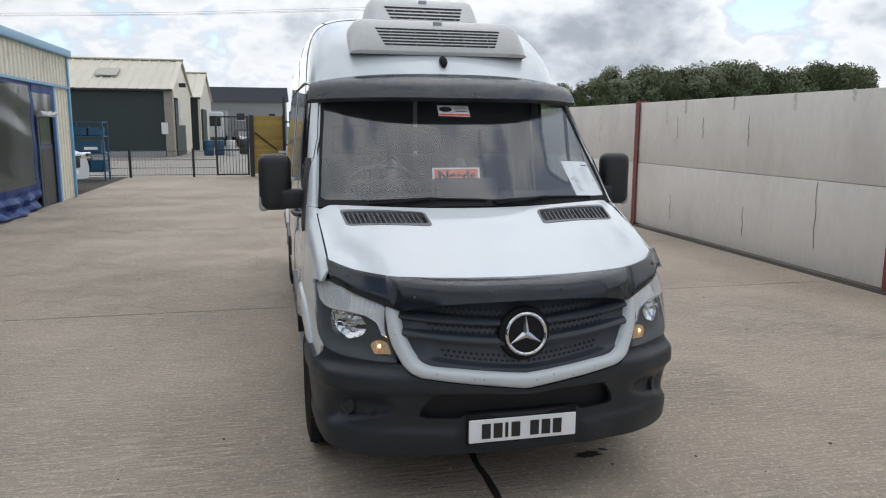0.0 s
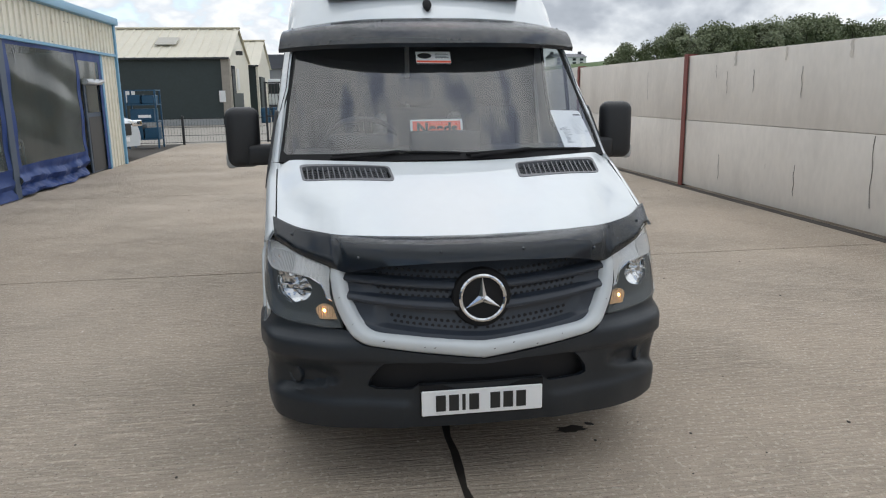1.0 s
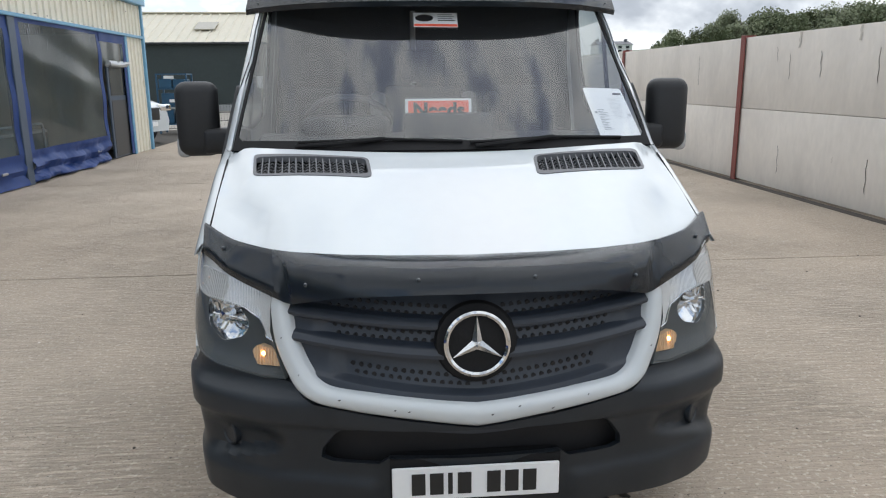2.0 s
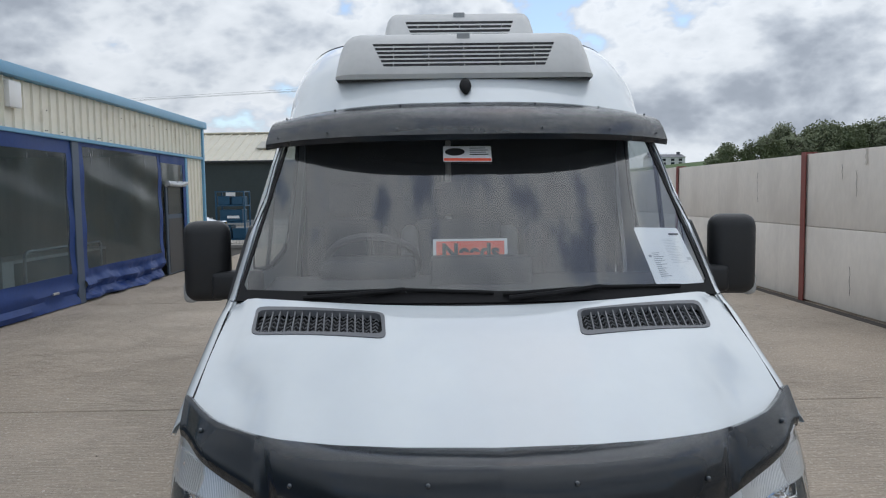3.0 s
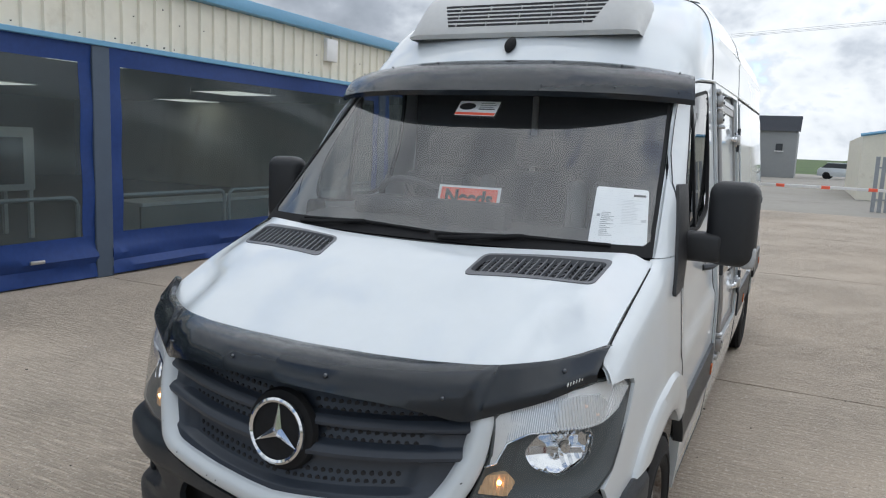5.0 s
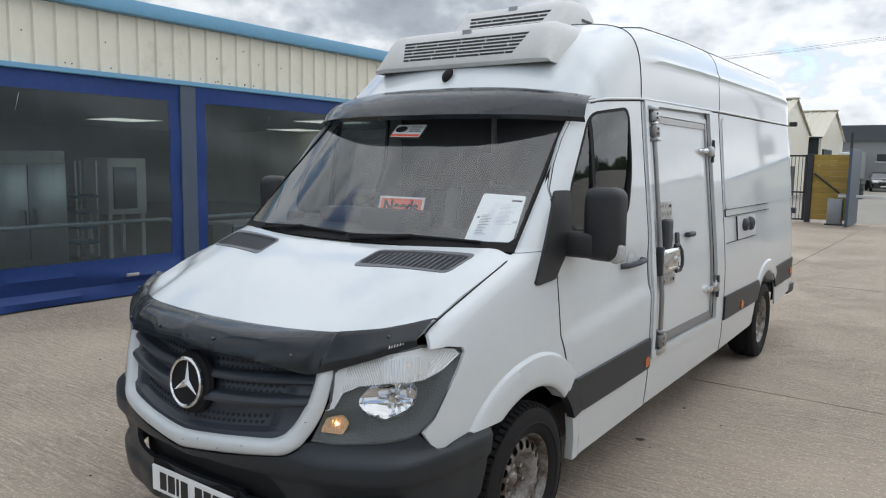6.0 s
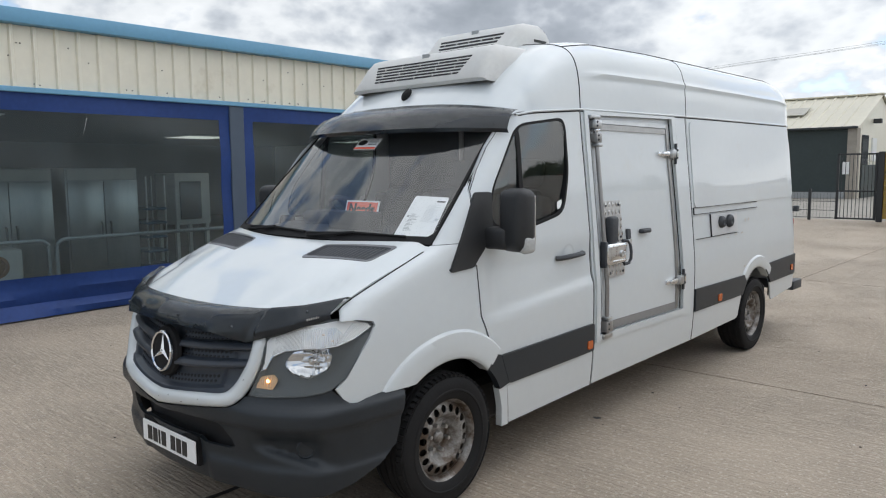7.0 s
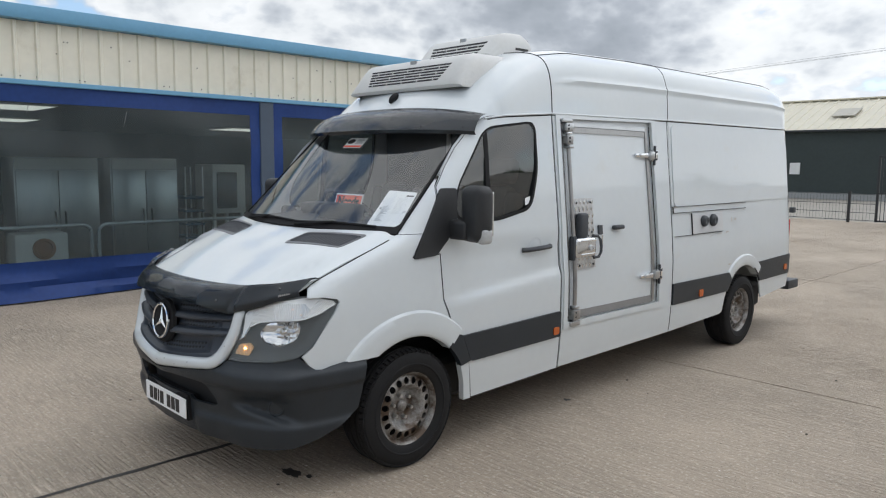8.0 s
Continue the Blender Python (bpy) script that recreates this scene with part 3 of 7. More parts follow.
def curtain(y0, y1, sag, loose=False):
    """One roll-down curtain: blue cloth border round a clear film, with folds."""
    c = thing("strip_curtain", "blue bordered clear plastic roll-down curtain hung in a bay", "curtain", "workshop curtains")
    x0 = BX + 0.03

    def cloth(a, b, lift):
        f = 0.012 * math.sin(b * 7 + a * 1.7) + 0.010 * math.sin(a * 3.1)
        low = max(0, 0.6 - b)
        f += (0.05 * low * math.sin(a * (6.5 if loose else 1.3) + b * 9) + 0.07 * low * math.sin(b * 26 + 0.8 * math.sin(a * 2.1))) * (1.6 if loose else 1)
        if low and loose:
            f += 0.09 * low * noise.noise((a * 5, b * 9, 1.0)) + 0.04 * low * noise.noise((a * 13, b * 17, 4.0))
        elif low:
            f += 0.03 * low * noise.noise((a * 3, b * 11, 1.0))
        return (x0 + f + lift, a, b)

    zl, zh = 0.50 + sag, 2.58 if loose else 2.44
    yl, yh = y0 + 0.10, y1 - 0.10
    part("bottom_border", patch([(yl, 0.02 + sag * 0.4), (yh, 0.02), (yh, zl), (yl, zl)], cloth, 0.004, 0.006, 0.045 if loose else 0.08), DKBLUE, c, "blue coated cloth")
    part("top_border", patch([(yl, zh), (yh, zh), (yh, 2.66), (yl, 2.66)], cloth, 0.004, 0.006, 0.15), DKBLUE, c, "blue coated cloth")
    for a, b in ((yl, yl + 0.17), (yh - 0.17, yh)):
        part("side_border", patch([(a, zl), (b, zl), (b, zh), (a, zh)], cloth, 0.004, 0.006, 0.15), DKBLUE, c, "blue coated cloth")
    part("window_film", patch([(yl + 0.15, zl - 0.02), (yh - 0.15, zl - 0.02), (yh - 0.15, zh + 0.02), (yl + 0.15, zh + 0.02)], cloth, 0.0, 0.0, 0.15), CLEARPVC, c, "clear creased plastic film")
    # pale tubes put the highlights on the film's creases into shape and colour
    cz = random.Random(int(y0 * 10) + 500)
    cr = bmesh.new()
    for k in range(22 if loose else 4):
        a, b = cz.uniform(yl + 0.25, yh - 0.25), zh - cz.uniform(0.0, 0.12)
        n_, s_ = cz.uniform(0.08, 0.34) if loose or k < 5 else cz.uniform(0.4, 1.5), cz.uniform(-0.06, 0.06)
        w_ = cz.uniform(0.002, 0.006) if loose or k < 5 else 0.0022
        p = [cloth(a, b, 0.004), cloth(a + s_ * 0.5, b - n_ * 0.5, 0.009), cloth(a + s_, b - n_, 0.003)]
        add_tube(cr, p, w_, 4, 0.001)
    tagged(part("crease", cr, MILKY, c, "pale tubes for the bright highlights along the film's creases"), kind="stuff")
    part("handle", box((x0 + 0.03, y1 - 0.95, 0.26), (x0 + 0.055, y1 - 0.78, 0.30), 0.008, 2), ALU, c, "pale buckle")
    return c


for k, (a, b) in enumerate(zip(BAYS, BAYS[1:])):
    curtain(a, b if k < 4 else 14.2, (0.0, 0.0, 0.0, 0.02, 0.05)[k], k == 4)
# open doorway beside the last curtain
door = tagged(new("door_1"), "dark half-glazed doorway beside the curtain, standing ajar", "door", kind="structure")
part("leaf", box((BX - 0.05, 14.45, 0.02), (BX - 0.01, 15.55, 2.0), 0.006, 1), POSTM, door)
part("kick_plate", box((BX - 0.008, 14.55, 0.05), (BX - 0.002, 15.45, 1.25)), mat("punched_plate", (0.05, 0.05, 0.05), 0.5, var=0.3, scale=30), door)
part("glazing", box((BX - 0.008, 14.55, 1.35), (BX - 0.002, 15.45, 1.95)), DKGLASS, door)
def over_s(a, b, d):
    return (BX + 0.03 + d + 0.02 * math.sin(a * 9) * 0.3, a, b)


part("over_film", patch([(14.05, 2.0), (15.5, 2.0), (15.5, 2.48), (14.05, 2.48)], over_s, -0.004, 0.0, 0.1), CLEARPVC, door, "clear creased plastic film")
part("over_border", patch([(14.05, 2.46), (15.6, 2.46), (15.6, 2.64), (14.05, 2.64)], over_s, 0, 0.006, 0.1), DKBLUE, door, "blue coated cloth")
part("side_border", patch([(15.44, 0.03), (15.61, 0.03), (15.61, 2.46), (15.44, 2.46)], over_s, 0.001, 0.006, 0.1), DKBLUE, door, "blue coated cloth")

roll = thing("rolled_flap", "crumpled clear plastic flap tied up over the doorway", "curtain")
rb = bmesh.new()
for k in range(4):
    add_tube(rb, [(BX + 0.06 + 0.03 * math.sin(k * 2 + q), 14.35 + q * 0.24, 2.02 + 0.03 * math.cos(k * 1.7 + q * 2)) for q in range(6)], 0.045, 7)
part("bundle", rb, MILKY, roll, "milky folded plastic")

# ceiling lights inside the workshop
for row in ((-16.5, (-9.7, -3.3, 3.1, 9.6, 15.9)), (-11.5, (-8.5, 2.0, 12.5)), (-8.2, (-4.0, 6.3))):
    for x, y in [(row[0], q) for q in row[1]]:
        lt = thing("ceiling_light", "square white ceiling light panel, lit", "light", "workshop ceiling lights")
        part("frame", box((x - 0.72, y - 0.72, 2.725), (x + 0.72, y + 0.72, 2.75), 0.004, 1), WHITEP, lt)
        part("diffuser", box((x - 0.68, y - 0.68, 2.718), (x + 0.68, y + 0.68, 2.7245)), PANEL, lt)


# ---- beyond the fence ----
def gable_hall(name, label, x0, x1, y0, y1, eave, ridge, wallm, roofm, gablem, pitch=0.55):
    h = thing(name, label, "building")
    ym = (y0 + y1) / 2
    part("front_wall", box((x0, y0, 0), (x1 - 0.05, y0 + 0.2, eave)), wallm, h, "", False)
    part("rear_wall", box((x0, y1 - 0.2, 0), (x1 - 0.05, y1, eave)), wallm, h, "", False)
    for x in (x0, x1):
        b = bmesh.new()
        lo = [b.verts.new((x - 0.05, yy, zz)) for yy, zz in ((y0, 0), (y1, 0), (y1, eave), (ym, ridge), (y0, eave))]
        b.faces.new(lo)
        r = bmesh.ops.extrude_face_region(b, geom=b.faces[:])
        bmesh.ops.translate(b, vec=(0.15, 0, 0), verts=[v for v in r["geom"] if isinstance(v, bmesh.types.BMVert)])
        part("gable", b, gablem, h, "", False)
    for ya in (y0 - 0.3, y1 + 0.3):
        b = bmesh.new()
        sl = (ridge - eave) / (ym - y0)
        n = int((x1 - x0 + 0.5) / pitch)
        pr = []
        for k in range(n):
            xa = x0 - 0.25 + pitch * k
            pr += [(xa, 0), (xa + pitch - 0.16, 0), (xa + pitch - 0.12, 0.05), (xa + pitch - 0.04, 0.05)]
        pr.append((x1 + 0.25, 0))
        lo = [b.verts.new((px, ya, eave - 0.3 * sl + pz)) for px, pz in pr]
        hi = [b.verts.new((px, ym, ridge + 0.06 + pz)) for px, pz in pr]
        for k in range(len(pr) - 1):
            b.faces.new((lo[k], lo[k + 1], hi[k + 1], hi[k]))
        part("roof_sheet", b, roofm, h, "", False)
    part("ridge_cap", box((x0 - 0.3, ym - 0.2, ridge + 0.06), (x1 + 0.3, ym + 0.2, ridge + 0.16), 0.03, 1), roofm, h)
    part("gutter", box((x0 - 0.2, y0 - 0.42, eave - 0.2), (x1 + 0.2, y0 - 0.28, eave - 0.08), 0.02, 1), FENCE, h)
    return h


hall = gable_hall("storage_hall", "hall with cream ribbed roof over dark cladding", -40, -6.75, 42, 52, 3.9, 5.75, BLACKCLAD, ROOFC, CREAM)
for x in (-10.4, -16.5, -22.5):
    bmq = bmesh.new()
    q = [bmq.verts.new(p) for p in ((x - 0.6, 43.6, 4.62), (x + 0.6, 43.6, 4.62), (x + 0.6, 44.9, 5.10), (x - 0.6, 44.9, 5.10))]
    bmq.faces.new(q)
    r = bmesh.ops.extrude_face_region(bmq, geom=bmq.faces[:])
    bmesh.ops.translate(bmq, vec=(0, -0.02, 0.05), verts=[v for v in r["geom"] if isinstance(v, bmesh.types.BMVert)])
    part("rooflight", bmq, ROOFLIGHT, hall, "dirty grey translucent rooflight", False)
part("stone_pier", box((-7.05, 41.8, 0), (-6.6, 42.5, 3.75)), BRICK, hall, "pale stone pier")
part("notice", box((-7.25, 41.75, 1.3), (-6.9, 41.82, 1.95)), WHITEP, hall, "white notice board")
part("notice", box((-12.5, 41.93, 1.35), (-11.95, 41.99, 2.0)), WHITEP, hall, "white barred window notice")
part("plinth", box((-40, 41.7, 0), (-7.1, 42, 0.35)), GREYW, hall, "grey plinth")
part("gable_window", box((-6.66, 43.0, 1.8), (-6.58, 44.3, 3.4)), DKGLASS, hall, "dark tall window")
part("gable_door", box((-6.66, 43.0, 0), (-6.56, 47.5, 1.8)), BLACKCLAD, hall, "dark sliding door")
part("gable_sign", box((-6.66, 45.2, 2.0), (-6.58, 46.2, 3.3)), WHITEP, hall, "white sign")
part("flood_lamp", box((-6.6, 45.2, 4.1), (-6.2, 45.5, 4.35), 0.03, 1), FENCE, hall, "dark flood lamp")
hall2 = gable_hall("rear_storage_hall", "second hall with cream ribbed roof behind the first", -30, -6.3, 54, 64, 3.9, 5.8, BLACKCLAD, ROOFC, CREAM)
part("gable_door", box((-6.2, 54.6, 0), (-6.08, 58, 3.0)), BLACKCLAD, hall2, "dark doorway")
office = thing("grey_office_building", "long low grey rendered building with dark metal roof", "building")
part("wall", box((-22, 70, 0), (0.3, 70.3, 4.1)), GREYW, office)
part("wall", box((0.0, 70.3, 0), (0.3, 79, 4.1)), GREYW, office)
for k in range(9):
    y0, z0 = 69.7 + k * 0.6, 4.05 + k * 0.17
    part("roof_sheet", box((-22.2, y0, z0), (0.5, y0 + 0.62, z0 + 0.2)), GREYROOF, office, "dark grey metal roof sheet", False)
for x, w in ((-4.0, 0.7), (-1.1, 0.55), (-7.2, 0.7), (-11, 0.7)):
    wn_ = part("window", box((x - w / 2, 69.93, 2.35), (x + w / 2, 69.99, 2.95)), DKGLASS, office, "small dark window")
    part("sill", box((x - w / 2 - 0.1, 69.85, 2.25), (x + w / 2 + 0.1, 70, 2.34)), WHITEP, wn_)
cream_shed = thing("cream_shed", "cream shed with blue verge trim", "building")
b = bmesh.new()
f = [b.verts.new(p) for p in ((3.4, 36, 0), (9.4, 36, 0), (9.4, 36, 2.75), (6.2, 36, 3.35), (3.4, 36, 2.85))]
b.faces.new(f)
r = bmesh.ops.extrude_face_region(b, geom=b.faces[:])
bmesh.ops.translate(b, vec=(0, 12, 0), verts=[v for v in r["geom"] if isinstance(v, bmesh.types.BMVert)])
part("body", b, CREAM, cream_shed, "", False)
for p, q in (((3.3, 35.95, 2.87), (6.2, 35.95, 3.38)), ((6.2, 35.95, 3.38), (9.5, 35.95, 2.77))):
    part("verge_trim", tube((p, q), 0.07, 4), BLUE, cream_shed, "blue verge trim")

# fence and gates at the end of the yard
fence = thing("mesh_fence", "low dark steel mesh fence closing the yard", "fence")
for x in (-16.2, -14.1, -12.05, -10.0, -7.95, -5.9, -3.82):
    part("post", box((x - 0.04, 23.98, 0), (x + 0.04, 24.06, 1.0), 0.005, 1), FENCE, fence)
b = bmesh.new()
for k in range(int(13.2 / 0.1)):
    add_box(b, (-16.2 + k * 0.1, 24.0, 0.06), (-16.195 + k * 0.1, 24.005, 0.92))
for z in (0.08, 0.32, 0.6, 0.9):
    add_box(b, (-16.2, 23.99, z), (-3.05, 24.02, z + 0.015))
tagged(part("mesh_panel", b, FENCE, fence, "", False), kind="stuff")


def bar_gate(x0, x1, z1, name, label):
    g = thing(name, label, "gate")
    for x in (x0, x1):
        part("stile", box((x - 0.035, 23.98, 0.05), (x + 0.035, 24.05, z1), 0.004, 1), FENCE, g)
    for z in (0.06, 0.92, z1 - 0.06):
        part("rail", box((x0, 23.98, z), (x1, 24.04, z + 0.05), 0.004, 1), FENCE, g)
    n = int((x1 - x0) / 0.1)
    for k in range(1, n):
        x = x0 + (x1 - x0) * k / n
        part("bar", box((x - 0.008, 24.0, 0.1), (x + 0.008, 24.016, z1 - 0.06)), FENCE, g, "", False)
    return g


bar_gate(-3.02, -1.95, 2.13, "mesh_gate", "tall dark steel mesh gate, closed")
board_gate = thing("boarded_gate", "yellow-brown boarded gate in a dark steel frame", "gate")
part("frame", box((-1.90, 23.96, 0), (-1.74, 24.1, 2.16), 0.006, 1), FENCE, board_gate)
part("frame", box((-0.74, 23.96, 0), (-0.66, 24.1, 2.16), 0.006, 1), FENCE, board_gate)
for k in range(12):
    z = 0.1 + k * 0.17
    part("board", box((-1.74, 24.02, z), (-0.74, 24.06, z + 0.165), 0.006, 1), YELLOW, board_gate)
part("brace", tube(((-1.7, 23.99, 1.55), (-0.95, 23.99, 0.95)), 0.03, 6), FENCE, board_gate)
leaf_gate = thing("open_gate_leaf", "dark steel gate leaf standing open edge-on", "gate")
part("leaf", box((-0.50, 21.9, 0.05), (-0.42, 24.0, 2.28), 0.01, 1), POSTM, leaf_gate)
part("post", box((-0.72, 23.7, 0), (-0.64, 23.78, 2.8), 0.01, 1), FENCE, leaf_gate)
for z in (0.3, 1.1, 1.9):
    part("hinge_bar", box((-0.72, 23.72, z), (-0.45, 23.76, z + 0.05)), FENCE, leaf_gate)
cab = thing("barrier_cabinet", "grey metal barrier drive cabinet on the concrete", "cabinet")
part("body", box((-1.15, 23.2, 0.03), (-0.75, 23.55, 0.80), 0.015, 2), GALV, cab)
part("base", box((-1.19, 23.16, 0), (-0.71, 23.59, 0.04), 0.005, 1), FENCE, cab)
barrier = thing("road_barrier", "white barrier pole with red bands, lowered", "barrier")
part("arm", box((-0.9, 23.34, 0.84), (4.95, 23.40, 0.93), 0.01, 1), WHITEP, barrier)
for x in (0.5, 1.75, 3.0, 4.25):
    part("band", box((x, 23.337, 0.837), (x + 0.25, 23.403, 0.933), 0.01, 1), RED, barrier, "red reflective band")
part("rest_post", box((4.88, 23.3, 0), (4.98, 23.44, 0.98), 0.01, 1), GALV, barrier)
g2 = thing("tall_mesh_gate", "tall dark mesh gate leaf folded back beside the wall", "gate")
for k, (x, y) in enumerate(((5.0, 23.9), (5.3, 24.6), (5.62, 25.3))):
    part("stile", box((x - 0.04, y - 0.04, 0), (x + 0.04, y + 0.04, 2.25), 0.006, 1), FENCE, g2)
for z in (0.1, 1.2, 2.2):
    part("rail", tube(((5.0, 23.9, z), (5.62, 25.3, z)), 0.03, 6), FENCE, g2)
for k in range(1, 20):
    part("bar", tube(((5.0 + 0.62 * k / 20, 23.9 + 1.4 * k / 20, 0.1), (5.0 + 0.62 * k / 20, 23.9 + 1.4 * k / 20, 2.2)), 0.008, 4), FENCE, g2)
pal = thing("palisade_fence", "grey galvanised palisade fence beyond the gate", "fence")
for k in range(16):
    x = 3.4 + k * 0.2
    part("pale", box((x, 27.5, -0.006), (x + 0.13, 27.53, 1.9), 0.004, 1), GALV, pal)
for z in (0.4, 1.5):
    part("rail", box((3.4, 27.53, z), (6.6, 27.57, z + 0.05)), GALV, pal)

pole = thing("utility_pole", "weathered wooden utility pole with transformer and wires", "pole")
part("shaft", tube(((8.75, 40, 0), (8.75, 40, 8.7)), 0.14, 10, 0.10), POLEWOOD, pole)
part("crossarm", box((8.2, 39.9, 8.47), (9.4, 40.0, 8.57)), POLEWOOD, pole)
part("bracket", box((7.7, 39.9, 6.05), (8.9, 39.98, 6.12)), FENCE, pole)
for x in (7.75, 8.05, 8.35):
    part("insulator", tube(((x, 39.94, 6.1), (x, 39.94, 6.32)), 0.06, 8, 0.03), FENCE, pole)
part("transformer", box((8.05, 39.7, 3.9), (8.6, 40.2, 4.6), 0.06, 2), GALV, pole, "grey transformer tank")
for x in (8.15, 8.32, 8.5):
    part("bushing", tube(((x, 39.95, 4.6), (x, 39.95, 4.88)), 0.04, 8), FENCE, pole)
for dx in (0.0, 0.35):
    part("stay_wire", tube(((8.85 + dx, 40, 8.6), (14.2 + dx, 46, 1.5)), 0.012, 4), FENCE, pole)
for dx, z in ((-0.5, 8.58), (0, 8.71), (0.5, 8.58)):
    part("wire", tube([(8.8 + dx - 60 * s, 40 + 14 * s, z - 4 * (s - s * s) * 0.6) for s in (0, 0.25, 0.5, 0.75, 1)], 0.006, 4), FENCE, pole)
pole.location.x = -0.4


# ---- the delivery van ----
van = thing("delivery_van", "white long high-roof refrigerated delivery van parked on the concrete", "van")

side_w = lut([(0.15, 0.925), (0.3, 0.935), (0.45, 0.952), (0.6, 0.958), (0.95, 0.958), (1.2, 0.936), (1.5, 0.905), (1.9, 0.862), (2.1, 0.842), (2.4, 0.81)], 0.06)
front_edge = lut([(0.60, 0.0), (1.0, 0.20), (1.135, 0.43), (1.24, 0.70), (1.345, 0.978), (1.6, 1.235), (2.0, 1.66), (2.2, 1.9)], 0.02)
nose_plan = lut([(0.20, 0.868), (0.305, 0.896), (0.41, 0.915), (0.54, 0.925), (0.7, 0.938), (0.9, 0.955), (1.1, 0.958)], 0.05)
BODY_END = 6.6


def side(y, z, d=0.0):
    """The flank of the body at length y and height z."""
    x = side_w(z)
    if y < 1.1:
        x -= 0.958 - nose_plan(y)
    if z > 1.0:
        x -= 0.05 * math.exp(-max(0.0, y - front_edge(z)) / 0.06) * min(1, (z - 1.0) / 0.12)
    if y > BODY_END - 0.22:
        x -= 0.22 - math.sqrt(max(0, 0.22 ** 2 - (y - BODY_END + 0.22) ** 2)) if y < BODY_END else 0.22
    if 1.2 < y < 2.42 and z < 1.3:
        x -= 0.018 / (1 + math.exp(-(z - 0.925 - 0.085 * min(y - 1.25, 1.3)) / 0.009)) * min(1, (y - 1.2) / 0.2, (2.42 - y) / 0.05) * max(0, min(1, (1.3 - z) / 0.12))
    return (x + d, y, z)


def glass_bow(x):
    return 0.19 * (abs(x) / 0.87) ** 2.2


def screen(x, z, d=0.0):
    return (x, 0.80 + 1.075 * (z - 1.365) + glass_bow(x) - 0.7 * d, z + 0.7 * d)


bonnet_c = lut([(-0.1, 0.95), (0.05, 1.045), (0.18, 1.10), (0.4, 1.20), (0.6, 1.287), (0.8, 1.355), (1.0, 1.42), (1.1, 1.45)], 0.04)


def bonnet_s(x, y, d=0.0):
    flute = 0.012 * math.exp(-((abs(x) - 0.70 + 0.10 * (y - 0.4)) / 0.05) ** 2) * max(0.0, min(1.0, (0.66 - y) / 0.16))
    back = max(0.0, min(1.0, (y - 0.40) / 0.15))
    line = 0.57 + 0.18 * (y - 0.2) + 0.09 * back
    e = max(0.0, abs(x) - 0.6)
    dip = 0.012 * max(0.0, min(1.0, (0.16 + 0.62 * e + 1.3 * e * e - y) / 0.05)) * min(1.0, e / 0.05) * max(0.0, min(1.0, (0.83 - abs(x)) / 0.03))
    f = max(0.0, min(1.0, (abs(x) - line) / (0.08 - 0.01 * back)))
    return (x, y, bonnet_c(y) - 0.043 * (abs(x) / 0.85) ** 3 - 0.030 * f * f * (3 - 2 * f) - flute - dip + d)


# front plan curve, turned round an upright axis at (0, 0.9)
plan_xy = [(0.0, -0.03), (0.15, -0.023), (0.3, -0.004), (0.45, 0.035), (0.55, 0.070), (0.62, 0.102), (0.7, 0.144), (0.8, 0.202), (0.872, 0.272), (0.918, 0.38), (0.937, 0.54), (0.947, 0.75), (0.957, 0.9), (0.957, 1.2)]
plan_r = lut([(math.atan2(x, 0.9 - y), math.hypot(x, 0.9 - y)) for x, y in plan_xy], 0.035)
lean = lut([(0.15, 0.10), (0.24, 0.055), (0.30, 0.028), (0.36, 0.016), (0.46, 0.012), (0.53, -0.008), (0.62, -0.025), (0.70, -0.02), (0.75, 0.0), (0.86, 0.025), (0.95, 0.05), (1.05, 0.10), (1.12, 0.16)], 0.02)


def ang(x, y):
    return math.atan2(x, 0.9 - y)


def nose(th, z, d=0.0):
    """The front of the body at turn th and height z."""
    a = abs(th)
    r = plan_r(a) - lean(z) * math.cos(a) + d
    x = r * math.sin(th)
    return (x, 0.9 - r * math.cos(th), z)


def ap(pts):
    return [(ang(x, y), z) for x, y, z in pts]


def nx(x, z):
    """The turn at which the front reaches the half-width x."""
    lo, hi = 0.0, 1.35
    for _ in range(30):
        mid = (lo + hi) / 2
        lo, hi = (mid, hi) if nose(mid, z)[0] < x else (lo, mid)
    return lo


def fp(pts):
    return [(nx(x, z) if x >= 0 else -nx(-x, z), z) for x, z in pts]


def mirrored(half):
    return half + [(-a, b) for a, b in half[::-1] if abs(a) > 1e-6]


# inner dark shell that shows in the panel gaps
part("inner_shell", patch([(0.45, 0.9), (0.6, 1.02), (1.02, 1.24), (1.3, 1.24), (2.36, 1.24), (2.36, 2.04), (6.45, 2.08), (6.45, 0.45), (5.8, 0.45), (5.75, 0.8), (4.9, 0.8), (4.85, 0.38), (1.5, 0.34), (1.45, 0.8), (0.9, 0.82), (0.55, 0.8)], side, -0.035, 0.01, 0.12), LINER, van, "dark inner shell")
part("inner_shell", patch([(0.45, 0.9), (0.6, 1.02), (1.02, 1.24), (1.3, 1.24), (2.36, 1.24), (2.36, 2.04), (6.45, 2.08), (6.45, 0.45), (5.8, 0.45), (5.75, 0.8), (4.9, 0.8), (4.85, 0.38), (1.5, 0.34), (1.45, 0.8), (0.9, 0.82), (0.55, 0.8)], side, -0.035, 0.01, 0.12, (), True), LINER, van, "dark inner shell")


def arc(cy, cz, r, a0, a1, n=18):
    return [(cy + r * math.cos(radians(a0 + (a1 - a0) * k / n)), cz + r * math.sin(radians(a0 + (a1 - a0) * k / n))) for k in range(n + 1)]


